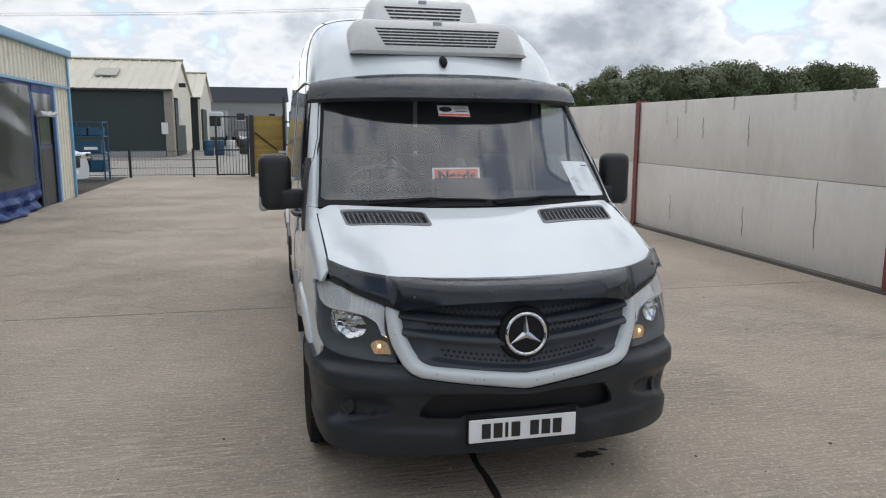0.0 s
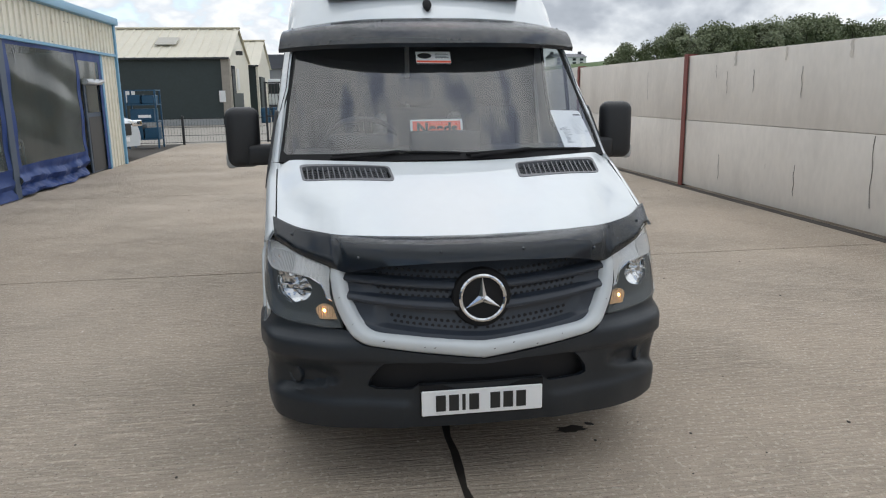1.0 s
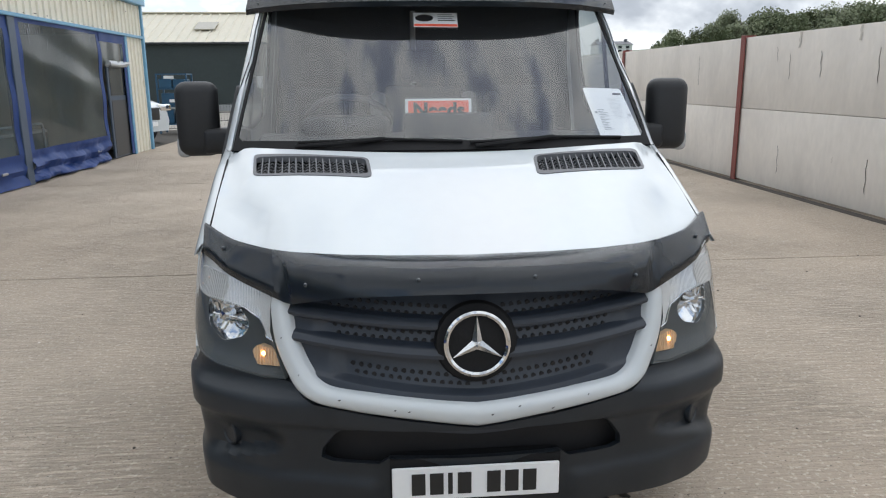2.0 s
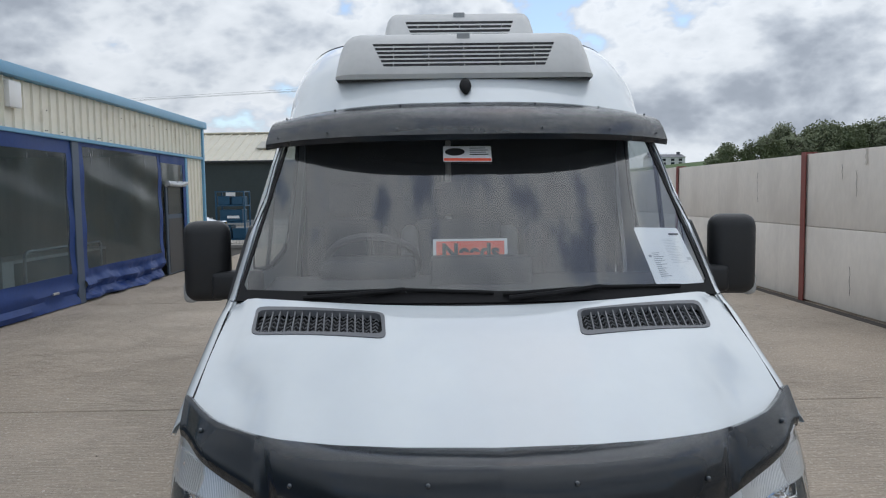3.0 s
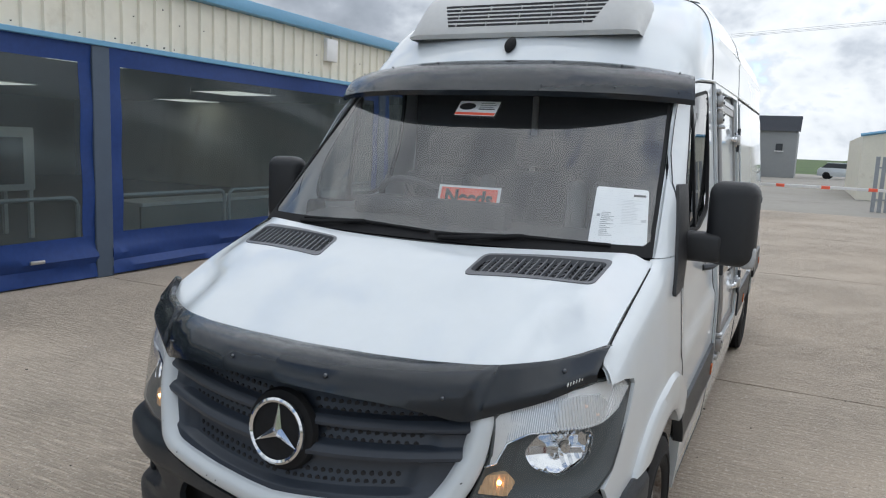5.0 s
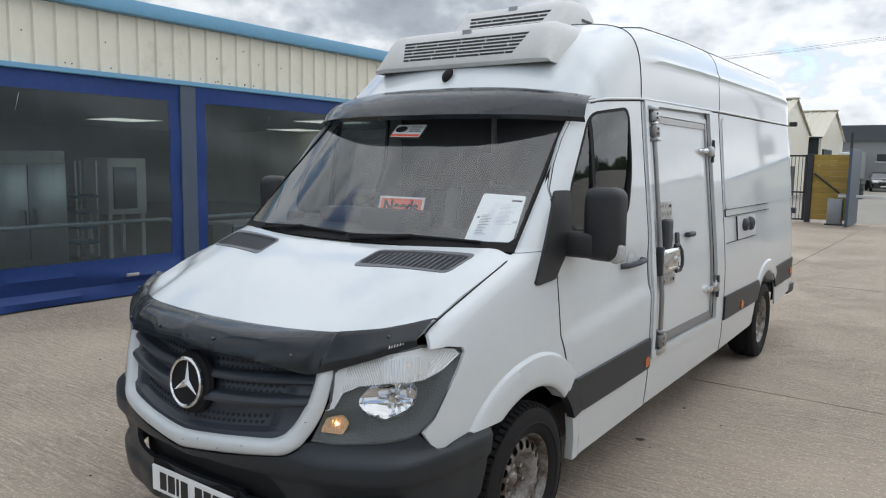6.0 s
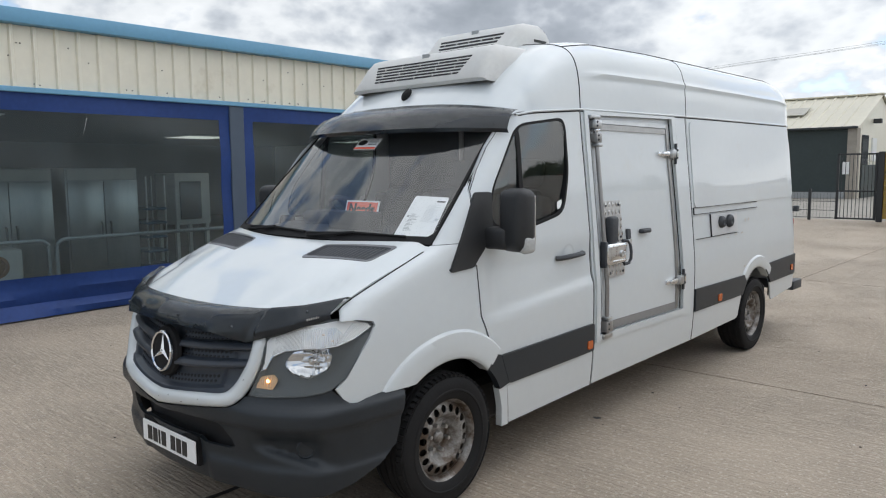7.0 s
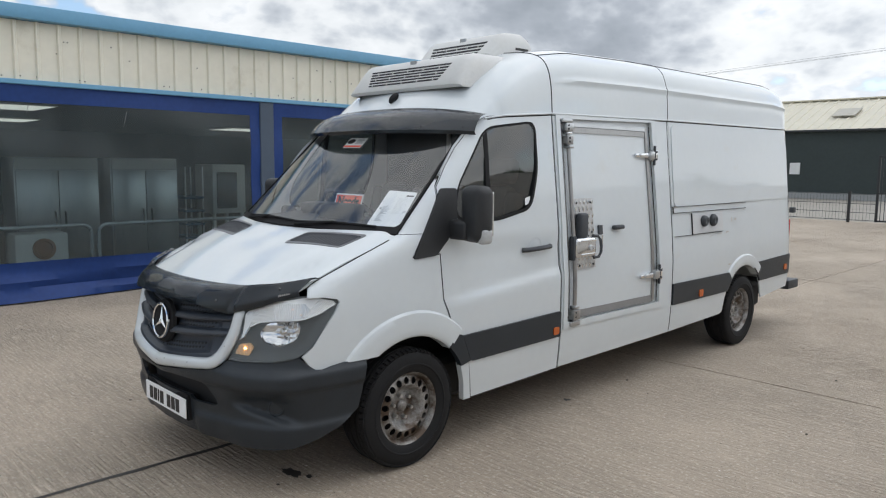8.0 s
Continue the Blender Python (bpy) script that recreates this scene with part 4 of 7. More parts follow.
FH, RH, HZ = 1.004, 5.329, 0.345
wing = [(0.40, 1.072), (0.46, 1.104), (0.57, 1.147), (0.84, 1.250), (1.112, 1.343), (1.02, 1.215), (1.235, 1.215), (1.245, 0.95), (1.31, 0.80), (1.385, 0.70), (1.40, 0.55)] + arc(FH, HZ, 0.43, 22, 125) + [(0.66, 0.69), (0.55, 0.69), (0.47, 0.682), (0.405, 0.672), (0.348, 0.713), (0.314, 0.762), (0.368, 0.806), (0.443, 0.905), (0.498, 0.968), (0.531, 1.020), (0.522, 1.038), (0.44, 1.056), (0.385, 1.058)]
seam_y = lut([(1.345, 1.112), (1.44, 1.225), (1.612, 1.26), (1.845, 1.45), (2.012, 1.64), (2.05, 1.73)], 0.01)


def side_loft(zs, y0, y1, ny, mirror, thick=0.012):
    """A strip of the flank whose rows follow a sloping front edge."""
    b = bmesh.new()
    sx = -1 if mirror else 1
    for d in (0.0, -thick):
        rows = [[b.verts.new((sx * p[0], p[1], p[2])) for p in (side(y0(z) + (y1(z) - y0(z)) * (k / ny) ** 1.5, z, d) for k in range(ny + 1))] for z in zs]
        for p, q in zip(rows, rows[1:]):
            for k in range(ny):
                b.faces.new((p[k], p[k + 1], q[k + 1], q[k]))
    return b


for mir in (False, True):
    w_ = part("front_wing", patch(wing, side, 0, 0.012, 0.03, (), mir), WHITE, van, "white front wing")
    part("wing_shoulder", side_loft(np.linspace(1.058, 1.343, 44), lambda z: max(front_edge(z), 0.353 + 0.5 * (z - 1.05)) if z < 1.15 else front_edge(z), lambda z: max(front_edge(z) + 0.14, 0.46), 12, mir), WHITE, w_)
    sx_ = -1 if mir else 1
    # dark tube on the edge stands in for the shade in the bonnet gap
    part("bonnet_gap", tube([(sx_ * p[0], p[1], p[2]) for p in (side(front_edge(z) - 0.004, z, -0.001) for z in np.linspace(1.10, 1.318, 24))], 0.0030, 6), RUBBER, w_, "dark tube for the shaded gap beside the bonnet")
    part("windscreen_pillar", side_loft(np.linspace(1.346, 2.035, 70), front_edge, seam_y, 10, mir), WHITE, van, "white windscreen pillar")
DWIN = rounded([(1.37, 1.40), (1.40, 1.59), (1.70, 1.975), (2.19, 2.035), (2.19, 1.70), (2.10, 1.45), (1.75, 1.385)], 0.09, 5)
door_poly = [(1.24, 1.222), (1.252, 0.955), (1.318, 0.805), (1.395, 0.705), (1.465, 0.54), (1.505, 0.305), (2.375, 0.325), (2.378, 1.0), (2.366, 2.085), (1.75, 2.042), (1.65, 2.005), (1.458, 1.838), (1.268, 1.606), (1.24, 1.45), (1.12, 1.348), (1.03, 1.222)]
for mir in (False, True):
    sx = -1 if mir else 1
    d = part("cab_door", patch(door_poly, side, 0, 0.012, 0.028, [DWIN], mir), WHITE, van, "white cab door")
    part("window_pane", patch(DWIN, lambda a, q, d_: side(a, q, d_ + 0.04 * (q - 1.62)), -0.014, 0.0, 0.1, (), mir), SIDEGLASS, d, "tinted side window glass").visible_shadow = False
    ring_in = [(1.78 + (y - 1.78) * 0.955, 1.70 + (z - 1.70) * 0.945) for y, z in DWIN]
    part("door_gap", tube([(sx * p[0], p[1], p[2]) for p in (side(a, q, 0.0) for a, q in dense(door_poly + door_poly[:1], 0.05, False))], 0.0023, 6), LINER, d, "dark shut line round the door")
    part("window_seal", patch(DWIN, side, 0.002, 0.016, 0.05, [ring_in], mir), RUBBER, d, "black rubber seal")
    part("divider", patch([(1.665, 1.39), (1.70, 1.39), (1.715, 1.97), (1.68, 1.95)], side, -0.002, 0.012, 0.08, (), mir), RUBBER, d, "black divider bar")
    part("mirror_base", patch(rounded([(1.022, 1.205), (1.285, 1.60), (1.40, 1.60), (1.385, 1.41), (1.30, 1.30), (1.20, 1.215)], 0.02), side, 0.012, 0.02, 0.05, (), mir), MIRRORM, d, "black plastic mirror base panel")
    part("door_trim", patch(rounded([(1.40, 0.715), (1.472, 0.545), (2.37, 0.558), (2.37, 0.735)], 0.02), side, 0.016, 0.02, 0.07, (), mir), BUMPERM, d, "dark grey plastic protection strip")
    part("marker_lamp", patch(rounded([(2.285, 0.578), (2.345, 0.578), (2.345, 0.632), (2.285, 0.632)], 0.015), side, 0.022, 0.012, 0.04, (), mir), AMBER, d, "amber side marker")
    hb = bmesh.new()
    x0 = side(2.14, 1.19)[0]
    add_tube(hb, [(sx * (x0 + o), y, z) for y, z, o in ((1.995, 1.183, 0.0), (2.03, 1.187, 0.035), (2.14, 1.193, 0.048), (2.25, 1.195, 0.035), (2.29, 1.193, 0.0))], 0.016, 8)
    part("door_handle", hb, TRIM, d, "black plastic door handle")
    bowl = bmesh.new()
    add_lathe(bowl, [(0.001, 0.003), (0.035, 0.003), (0.05, 0.001), (0.062, 0.004)], Matrix.Translation((sx * (x0 + 0.002), 2.13, 1.20)) @ Matrix.Rotation(radians(90 * sx), 4, "Y"), 20)
    part("handle_recess", bowl, WHITE, d)
    # mirror housing on two arms
    mh = box((0.0, -0.07, -0.165), (0.185, 0.06, 0.165), 0.05, 4)
    mm = Matrix.Translation((sx * 1.085, 1.39, 1.455)) @ Matrix.Rotation(radians(-8 * sx), 4, "Z") @ Matrix.Translation((-0.0925, 0, 0))
    bmesh.ops.transform(mh, matrix=mm, verts=mh.verts)
    mir_ob = part("wing_mirror", mh, MIRRORM, d, "large black plastic wing mirror")
    part("mirror_arm", box((0.86 if sx > 0 else -1.06, 1.315, 1.30), (1.06 if sx > 0 else -0.86, 1.43, 1.415), 0.025, 3), MIRRORM, d, "black mirror arm")
    gl = box((sx * 1.085 - 0.07, 1.444, 1.33), (sx * 1.085 + 0.07, 1.4535, 1.58), 0.003, 1)
    part("mirror_glass", gl, CHROME, mir_ob, "mirror glass")
    ind = bmesh.new()
    add_box(ind, (sx * 1.15 - 0.03, 1.335, 1.285), (sx * 1.15 + 0.03, 1.43, 1.38), 0.025, 3)
    part("repeater_lamp", ind, REPEATER, mir_ob, "clear indicator repeater")

def flare_loft(cy, cz, profile, first, last, mirror, n=72):
    """A rounded lip round a wheel arch: rows of (radius, lift) swept from the angle first to last(radius)."""
    b = bmesh.new()
    sx = -1 if mirror else 1
    rows = []
    for r, d in profile:
        row = []
        for k in range(n + 1):
            a = radians(first + (last(r) - first) * k / n)
            p = side(cy + r * math.cos(a), cz + r * math.sin(a), d)
            row.append(b.verts.new((sx * p[0], p[1], p[2])))
        rows.append(row)
    for p, q in zip(rows, rows[1:]):
        for k in range(n):
            b.faces.new((p[k], p[k + 1], q[k + 1], q[k]))
    return b


FRONT_LIP = [(0.424, -0.06), (0.424, 0.004), (0.430, 0.011), (0.440, 0.015), (0.47, 0.018), (0.52, 0.018), (0.560, 0.015), (0.566, 0.010), (0.572, 0.002), (0.576, -0.004)]
REAR_LIP = [(0.414, -0.06), (0.414, 0.004), (0.420, 0.010), (0.43, 0.014), (0.47, 0.016), (0.512, 0.014), (0.518, 0.009), (0.524, 0.002), (0.528, -0.004)]


# flank behind the door with the opening for the cold-room door
SD = [(2.45, 0.645), (3.70, 0.635), (3.66, 2.085), (2.45, 2.06)]
flank = [(2.39, 0.33), (3.915, 0.345), (3.925, 1.0), (3.94, 2.115), (2.38, 2.088), (2.392, 1.0)]
part("side_panel", patch(flank, side, 0, 0.012, 0.05, [SD]), WHITE, van, "white side panel round the cold-room door")
part("side_panel", patch(flank, side, 0, 0.012, 0.1, (), True), WHITE, van)
rear_poly = [(3.925, 0.345), (4.86, 0.37)] + arc(RH, HZ + 0.03, 0.42, 178, 12)[::1] + [(5.78, 0.42), (6.40, 0.47), (6.56, 0.8), (6.60, 1.4), (6.60, 2.0), (6.58, 2.14), (3.95, 2.117), (3.935, 1.0)]
both("rear_side_panel", rear_poly, side, WHITE, van, 0, 0.012, 0.07)
both("side_bulge", rounded([(3.97, 1.40), (6.40, 1.415), (6.42, 1.95), (6.33, 2.085), (3.985, 2.085)], 0.06), side, WHITE, van, 0.008, 0.01, 0.09)
for mir in (False, True):
    part("rear_trim", patch([(3.93, 0.575)] + arc(RH, HZ + 0.03, 0.418, 151, 116, 12) + [(3.93, 0.755)], side, 0.014, 0.02, 0.08, (), mir), BUMPERM, van, "dark grey plastic protection strip")
    part("rear_trim", patch([(5.60, 0.795)] + arc(RH, HZ + 0.03, 0.418, 62, 33, 12) + [(6.42, 0.615), (6.45, 0.82)], side, 0.014, 0.02, 0.05, (), mir), BUMPERM, van, "dark grey plastic protection strip")
    part("front_flare", flare_loft(FH, HZ, FRONT_LIP, 47, lambda r: 180 - math.degrees(math.asin(0.355 / r)), mir), WHITE, van, "white wheel arch lip")
    part("rear_flare", flare_loft(RH, HZ + 0.03, REAR_LIP, 46, lambda r: 133, mir), WHITE, van, "white wheel arch lip")
    part("arch_liner", patch([(-0.1, 0)] and [(0.2, 0.35), (0.2, 0.92), (1.6, 0.92), (1.6, 0.35)], lambda a, b, q: (0.55 + q, a, b), 0, 0.01, 0.3, (), mir), LINER, van, "dark wheel arch liner")
    part("arch_liner", patch([(4.7, 0.35), (4.7, 0.95), (5.95, 0.95), (5.95, 0.35)], lambda a, b, q: (0.55 + q, a, b), 0, 0.01, 0.3, (), mir), LINER, van, "dark wheel arch liner")
    for y, z in ((4.42, 0.625), (6.3, 0.69)):
        part("marker_lamp", patch(rounded([(y - 0.035, z - 0.03), (y + 0.035, z - 0.03), (y + 0.035, z + 0.03), (y - 0.035, z + 0.03)], 0.012), side, 0.022, 0.012, 0.04, (), mir), AMBER, van, "amber side marker")
    part("arch_trim", patch(arc(FH, HZ, 0.427, 26, 48, 10) + [(1.335, 0.738), (1.395, 0.722), (1.465, 0.55)], side, 0.017, 0.04, 0.02, (), mir), BUMPERM, van, "dark grey plastic arch edge")
    part("sill_end", patch([(1.388, 0.545), (1.462, 0.54), (1.498, 0.302), (1.44, 0.302), (1.425, 0.42)], side, 0.004, 0.04, 0.03, (), mir), WHITE, van, "white sill end behind the wheel")
    part("window_label", patch([(2.045, 1.475), (2.098, 1.49), (2.10, 1.535), (2.047, 1.52)], side, -0.011, 0.0, 0.1, (), mir), PAPER, van, "small white label in the window", False)

# roof
gut_z = lut([(1.4, 1.98), (1.66, 2.012), (1.8, 2.048), (2.37, 2.092), (3.95, 2.12), (6.7, 2.145)], 0.03)
top_z = lut([(1.4, 1.985), (1.5, 2.03), (1.69, 2.19), (1.9, 2.345), (2.1, 2.455), (2.35, 2.545), (2.7, 2.605), (3.5, 2.63), (6.1, 2.64), (6.4, 2.60), (6.6, 2.46)], 0.05)
roof_k = [(1.0, 0.0), (0.994, 0.22), (0.982, 0.45), (0.957, 0.64), (0.915, 0.79), (0.83, 0.905), (0.66, 0.965), (0.35, 0.99), (0.0, 1.0)]


_g = np.linspace(0, 8, 400)
_w = np.linspace(-0.9, 0.9, 19)
roof_x = np.mean([np.interp(np.clip(_g + k, -8, 16), range(-8, 17), [2 - roof_k[-i][0] if i < 0 else (roof_k[i][0] if i <= 8 else -roof_k[16 - i][0]) for i in range(-8, 17)]) for k in _w], axis=0)
roof_v = np.mean([np.interp(np.clip(_g + k, -8, 16), range(-8, 17), [-roof_k[-i][1] if i < 0 else (roof_k[i][1] if i <= 8 else roof_k[16 - i][1]) for i in range(-8, 17)]) for k in _w], axis=0)


def roof_pt(s, y, d=0.0):
    x, v = float(np.interp(s * 8, _g, roof_x)), float(np.interp(s * 8, _g, roof_v))
    xe = side(max(y, 1.75), gut_z(y))[0] - 0.04 * max(0, min(1, (1.8 - y) / 0.3))
    fade = max(0.0, min(1.0, (2.4 - y) / 0.9))
    yy = y + fade * glass_bow(x * xe)
    cr = 0.012 * (math.exp(-((v - 0.47) / 0.035) ** 2)) * min(1, max(0, (y - 2.4) / 0.2))
    return (x * xe + cr + d * (1 - v), yy, gut_z(y) + (top_z(y) - gut_z(y)) * v + d * v)


def roof_piece(y0, y1, ny, m_, label=""):
    b = bmesh.new()
    ss = [k / 48 for k in range(49)]
    rows = []
    for j in range(ny + 1):
        y = y0 + (y1 - y0) * j / ny
        row = [b.verts.new(roof_pt(s, y)) for s in ss]
        row += [b.verts.new((-p[0], p[1], p[2])) for p in (roof_pt(s, y) for s in ss[-2::-1])]
        rows.append(row)
    for p, q in zip(rows, rows[1:]):
        for k in range(len(p) - 1):
            b.faces.new((p[k], p[k + 1], q[k + 1], q[k]))
    for yy, s in ((rows[0], 1), (rows[-1], -1)):
        low = [b.verts.new(v.co + Vector((0, 0, -0.015))) for v in yy]
        for k in range(len(yy) - 1):
            b.faces.new((yy[k], yy[k + 1], low[k + 1], low[k]))
    return part("roof", b, m_, van, label)


roof_piece(1.47, 2.366, 30, WHITE, "white high roof front cap")
roof_piece(2.376, 3.94, 14, WHITE, "white high roof")
roof_piece(3.948, BODY_END, 30, WHITE, "white high roof")
for sx in (1, -1):
    part("roof_seam", tube([(sx * p[0], p[1], p[2]) for p in (side(y, gut_z(y) - 0.011, 0.001) for y in np.linspace(1.74, 6.45, 40))], 0.004, 5), LINER, van, "dark seam under the roof edge")
for y_, r_ in ((2.371, 0.0042), (3.944, 0.0028)):
    ring = [roof_pt(k / 40, y_, 0.0) for k in range(41)]
    part("roof_gap", tube(ring + [(-p[0], p[1], p[2]) for p in ring[-2::-1]], r_, 6), LINER, van, "dark joint across the roof")
shoulder = float(np.interp(0.88, roof_v, _g)) / 8
for sx in (1, -1):
    part("shoulder_gap", tube([(sx * p[0], p[1], p[2]) for p in (roof_pt(shoulder, y, 0.001) for y in np.linspace(2.38, 6.3, 50))], 0.0035, 5), LINER, van, "dark joint along the roof shoulder")
    part("panel_gap", tube([(sx * p[0], p[1], p[2]) for p in (side(3.922, z, 0.0) for z in np.linspace(0.35, 2.11, 30))], 0.003, 5), LINER, van, "dark joint in the flank")
part("drip_rail", tube([side(y, gut_z(y), 0.004) for y in np.linspace(1.72, 6.4, 30)], 0.007, 6), WHITE, van)
part("drip_rail", tube([(-p[0], p[1], p[2]) for p in (side(y, gut_z(y), 0.004) for y in np.linspace(1.72, 6.4, 30))], 0.007, 6), WHITE, van)
b = bmesh.new()
ring = [side(BODY_END - 0.001, z) for z in np.linspace(0.45, 2.14, 18)] + [roof_pt(s, BODY_END) for s in np.linspace(0, 1, 20)]
f = [b.verts.new((p[0], BODY_END, p[2])) for p in ring] + [b.verts.new((-p[0], BODY_END, p[2])) for p in ring[-2::-1]]
b.faces.new(f)
part("rear_doors", b, WHITE, van, "white rear doors")

# bonnet
def hood_front(x):
    return 0.07 + 0.255 * (abs(x) / 0.845) ** 2.6


hood = [(x, hood_front(x)) for x in np.linspace(0, 0.838, 12)] + [(0.858, 0.72), (0.868, 0.97)] + [(x, 0.772 + glass_bow(x)) for x in np.linspace(0.84, 0, 10)]
VENT = rounded([(0.30, 0.581), (0.735, 0.662), (0.757, 0.848), (0.315, 0.738)], 0.03, 4)
VENTL = [(-x, y) for x, y in VENT]
part("bonnet", patch(mirrored(hood), bonnet_s, 0, 0.012, 0.045, [VENT, VENTL]), WHITE, van, "white bonnet with two air vents")
for sx, vp in ((1, VENT), (-1, VENTL)):
    cx, cy = sum(p[0] for p in vp) / len(vp), sum(p[1] for p in vp) / len(vp)
    inn = [(cx + (x - cx) * 0.945, cy + (y - cy) * 0.80) for x, y in vp]
    vt = part("air_vent", patch(vp, bonnet_s, 0.003, 0.02, 0.03, [inn]), VENTM, van, "grey plastic air vent grille")
    part("vent_mesh", patch(vp, bonnet_s, -0.03, 0.004, 0.05), LINER, vt)
    for k in range(15):
        f = (k + 0.5) / 15
        xa = sx * (0.335 + 0.385 * f)
        ya, yb = 0.603 + 0.192 * (abs(xa) - 0.30), 0.722 + 0.246 * (abs(xa) - 0.315)
        part("slat", patch([(xa - 0.0022, ya), (xa + 0.0022, ya), (xa + 0.0022 + sx * 0.012, yb), (xa - 0.0022 + sx * 0.012, yb)], bonnet_s, -0.003, 0.014, 0.05), VENTM, vt, "", False)
    wv = bmesh.new()
    for r_ in range(5):
        for k in range(40):
            xa = sx * (0.33 + 0.40 * k / 40)
            ya = 0.625 + 0.021 * r_ + (0.192 + 0.013 * r_) * (abs(xa) - 0.30)
            yo = ya + (0.012 if k % 2 else -0.004)
            yn = ya + 0.0024 + (-0.004 if k % 2 else 0.012)
            add_tube(wv, [bonnet_s(xa, yo, -0.016), bonnet_s(xa + sx * 0.01, yn, -0.016)], 0.0022, 4)
    tagged(part("lattice", wv, VENTM, vt, "", False), kind="stuff")

# windscreen
glass = [(0.0, 1.352), (0.3, 1.352), (0.6, 1.350), (0.862, 1.345), (0.82, 1.68), (0.778, 2.0), (0.4, 2.02), (0.0, 2.03)]
part("windscreen", patch(mirrored(glass), screen, 0.0, 0.0, 0.08), SCREEN, van, "raked windscreen").visible_shadow = False
inner = [(0.0, 1.385), (0.5, 1.385), (0.825, 1.382), (0.843, 1.40), (0.808, 1.68), (0.770, 1.96), (0.745, 1.985), (0.0, 2.0)]
part("windscreen_seal", patch(mirrored(glass), screen, 0.004, 0.01, 0.08, [mirrored(inner)]), RUBBER, van, "black windscreen border")
part("scuttle", patch(mirrored([(0.0, 0.772), (0.4, 0.80), (0.7, 0.885), (0.862, 0.965), (0.862, 1.01), (0.7, 0.94), (0.4, 0.85), (0.0, 0.815)]), lambda a, b_, d_: (a, b_, 1.335 - 0.02 * (abs(a) / 0.86) + d_), 0, 0.02, 0.06), TRIM, van, "black scuttle panel")


def wiper(x0, x1, z1):
    w = bmesh.new()
    add_tube(w, [screen(x0, 1.36, 0.012), screen((x0 + x1) / 2, 1.366, 0.022), screen(x1, z1, 0.018)], 0.009, 6)
    add_tube(w, [screen(x1 - 0.34, z1 - 0.012, 0.012), screen(x1, z1, 0.014), screen(x1 + 0.30, z1 - 0.008, 0.010)], 0.007, 6)
    return w


part("wiper", wiper(-0.60, -0.25, 1.386), RUBBER, van, "black wiper arm and blade")
part("wiper", wiper(0.10, 0.42, 1.384), RUBBER, van, "black wiper arm and blade")

# bumper, grille, lamps
bump_top = fp([(0.0, 0.607), (0.2, 0.632), (0.414, 0.658), (0.487, 0.667), (0.53, 0.688), (0.555, 0.716)]) + ap([(0.57, 0.088, 0.724), (0.646, 0.118, 0.722), (0.802, 0.21, 0.734), (0.863, 0.270, 0.747), (0.878, 0.305, 0.758), (0.890, 0.343, 0.720), (0.902, 0.384, 0.690), (0.910, 0.42, 0.684), (0.918, 0.47, 0.695), (0.922, 0.55, 0.704), (0.93, 0.60, 0.704), (0.938, 0.685, 0.702)])
bump_low = ap([(0.947, 0.655, 0.53), (0.945, 0.63, 0.44), (0.930, 0.53, 0.372), (0.90, 0.40, 0.322), (0.84, 0.28, 0.288), (0.74, 0.18, 0.272), (0.55, 0.09, 0.274)]) + fp([(0.30, 0.283), (0.0, 0.287)])


def smooth(v, a, b_):
    """0 below a, 1 above b_, eased between."""
    f = max(0.0, min(1.0, (v - a) / (b_ - a)))
    return f * f * (3 - 2 * f)


def bumper_s(th, z, d=0.0):
    """Bumper skin: a swollen corner under the lamps, a sunk lamp pocket with a lip, a lower chin."""
    x = abs(nose(th, z)[0])
    corner = smooth(x, 0.46, 0.66)
    swell = 0.026 * corner * (1 - smooth(z, 0.655, 0.715)) * (1 - 0.85 * smooth(x, 0.84, 0.935))
    edge = 0.40 + 0.07 * (0.86 - x) / 0.26
    pocket = smooth(x, 0.56, 0.66) * (1 - smooth(x, 0.82, 0.90)) * smooth(z, edge, edge + 0.04) * (1 - smooth(z, 0.51, 0.585))
    band = 0.016 * smooth(z, 0.575, 0.60) * (1 - smooth(z, 0.665, 0.70))
    chin = 0.014 * (1 - smooth(z, 0.385, 0.42)) * smooth(x, 0.28, 0.34)
    return nose(th, z, d - 0.010 + swell + band + chin - 0.042 * pocket)


INTAKE = mirrored(fp([(0.0, 0.488), (0.27, 0.488), (0.30, 0.464), (0.45, 0.462), (0.482, 0.474), (0.475, 0.51), (0.44, 0.56), (0.41, 0.588), (0.35, 0.597), (0.0, 0.600)]))
part("bumper", patch(mirrored(bump_top + bump_low), bumper_s, 0.0, 0.02, 0.013, [INTAKE]), BUMPERM, van, "dark grey unpainted plastic bumper")
part("intake_mesh", patch(mirrored(fp([(0.0, 0.30), (0.78, 0.31), (0.82, 0.64), (0.58, 0.66), (0.0, 0.64)])), nose, -0.078, 0.01, 0.05), LINER, van, "dark lower air intake")
for mir in (False, True):
    c, o = bumper_s(ang(0.79, 0.22), 0.492, 0.004), nose(ang(0.79, 0.22), 0.492, 0.1)
    sx = -1 if mir else 1
    q = Vector((sx * (o[0] - c[0]), o[1] - c[1], 0)).to_track_quat("Z", "Y").to_matrix().to_4x4()
    fb = bmesh.new()
    add_lathe(fb, [(0.042, -0.012), (0.042, 0.002), (0.038, 0.005), (0.034, 0.0), (0.001, -0.001)], Matrix.Translation((sx * c[0], c[1], c[2])) @ q, 28)
    part("fog_lamp_blank", fb, BUMPERM, van, "round black fog lamp blank")
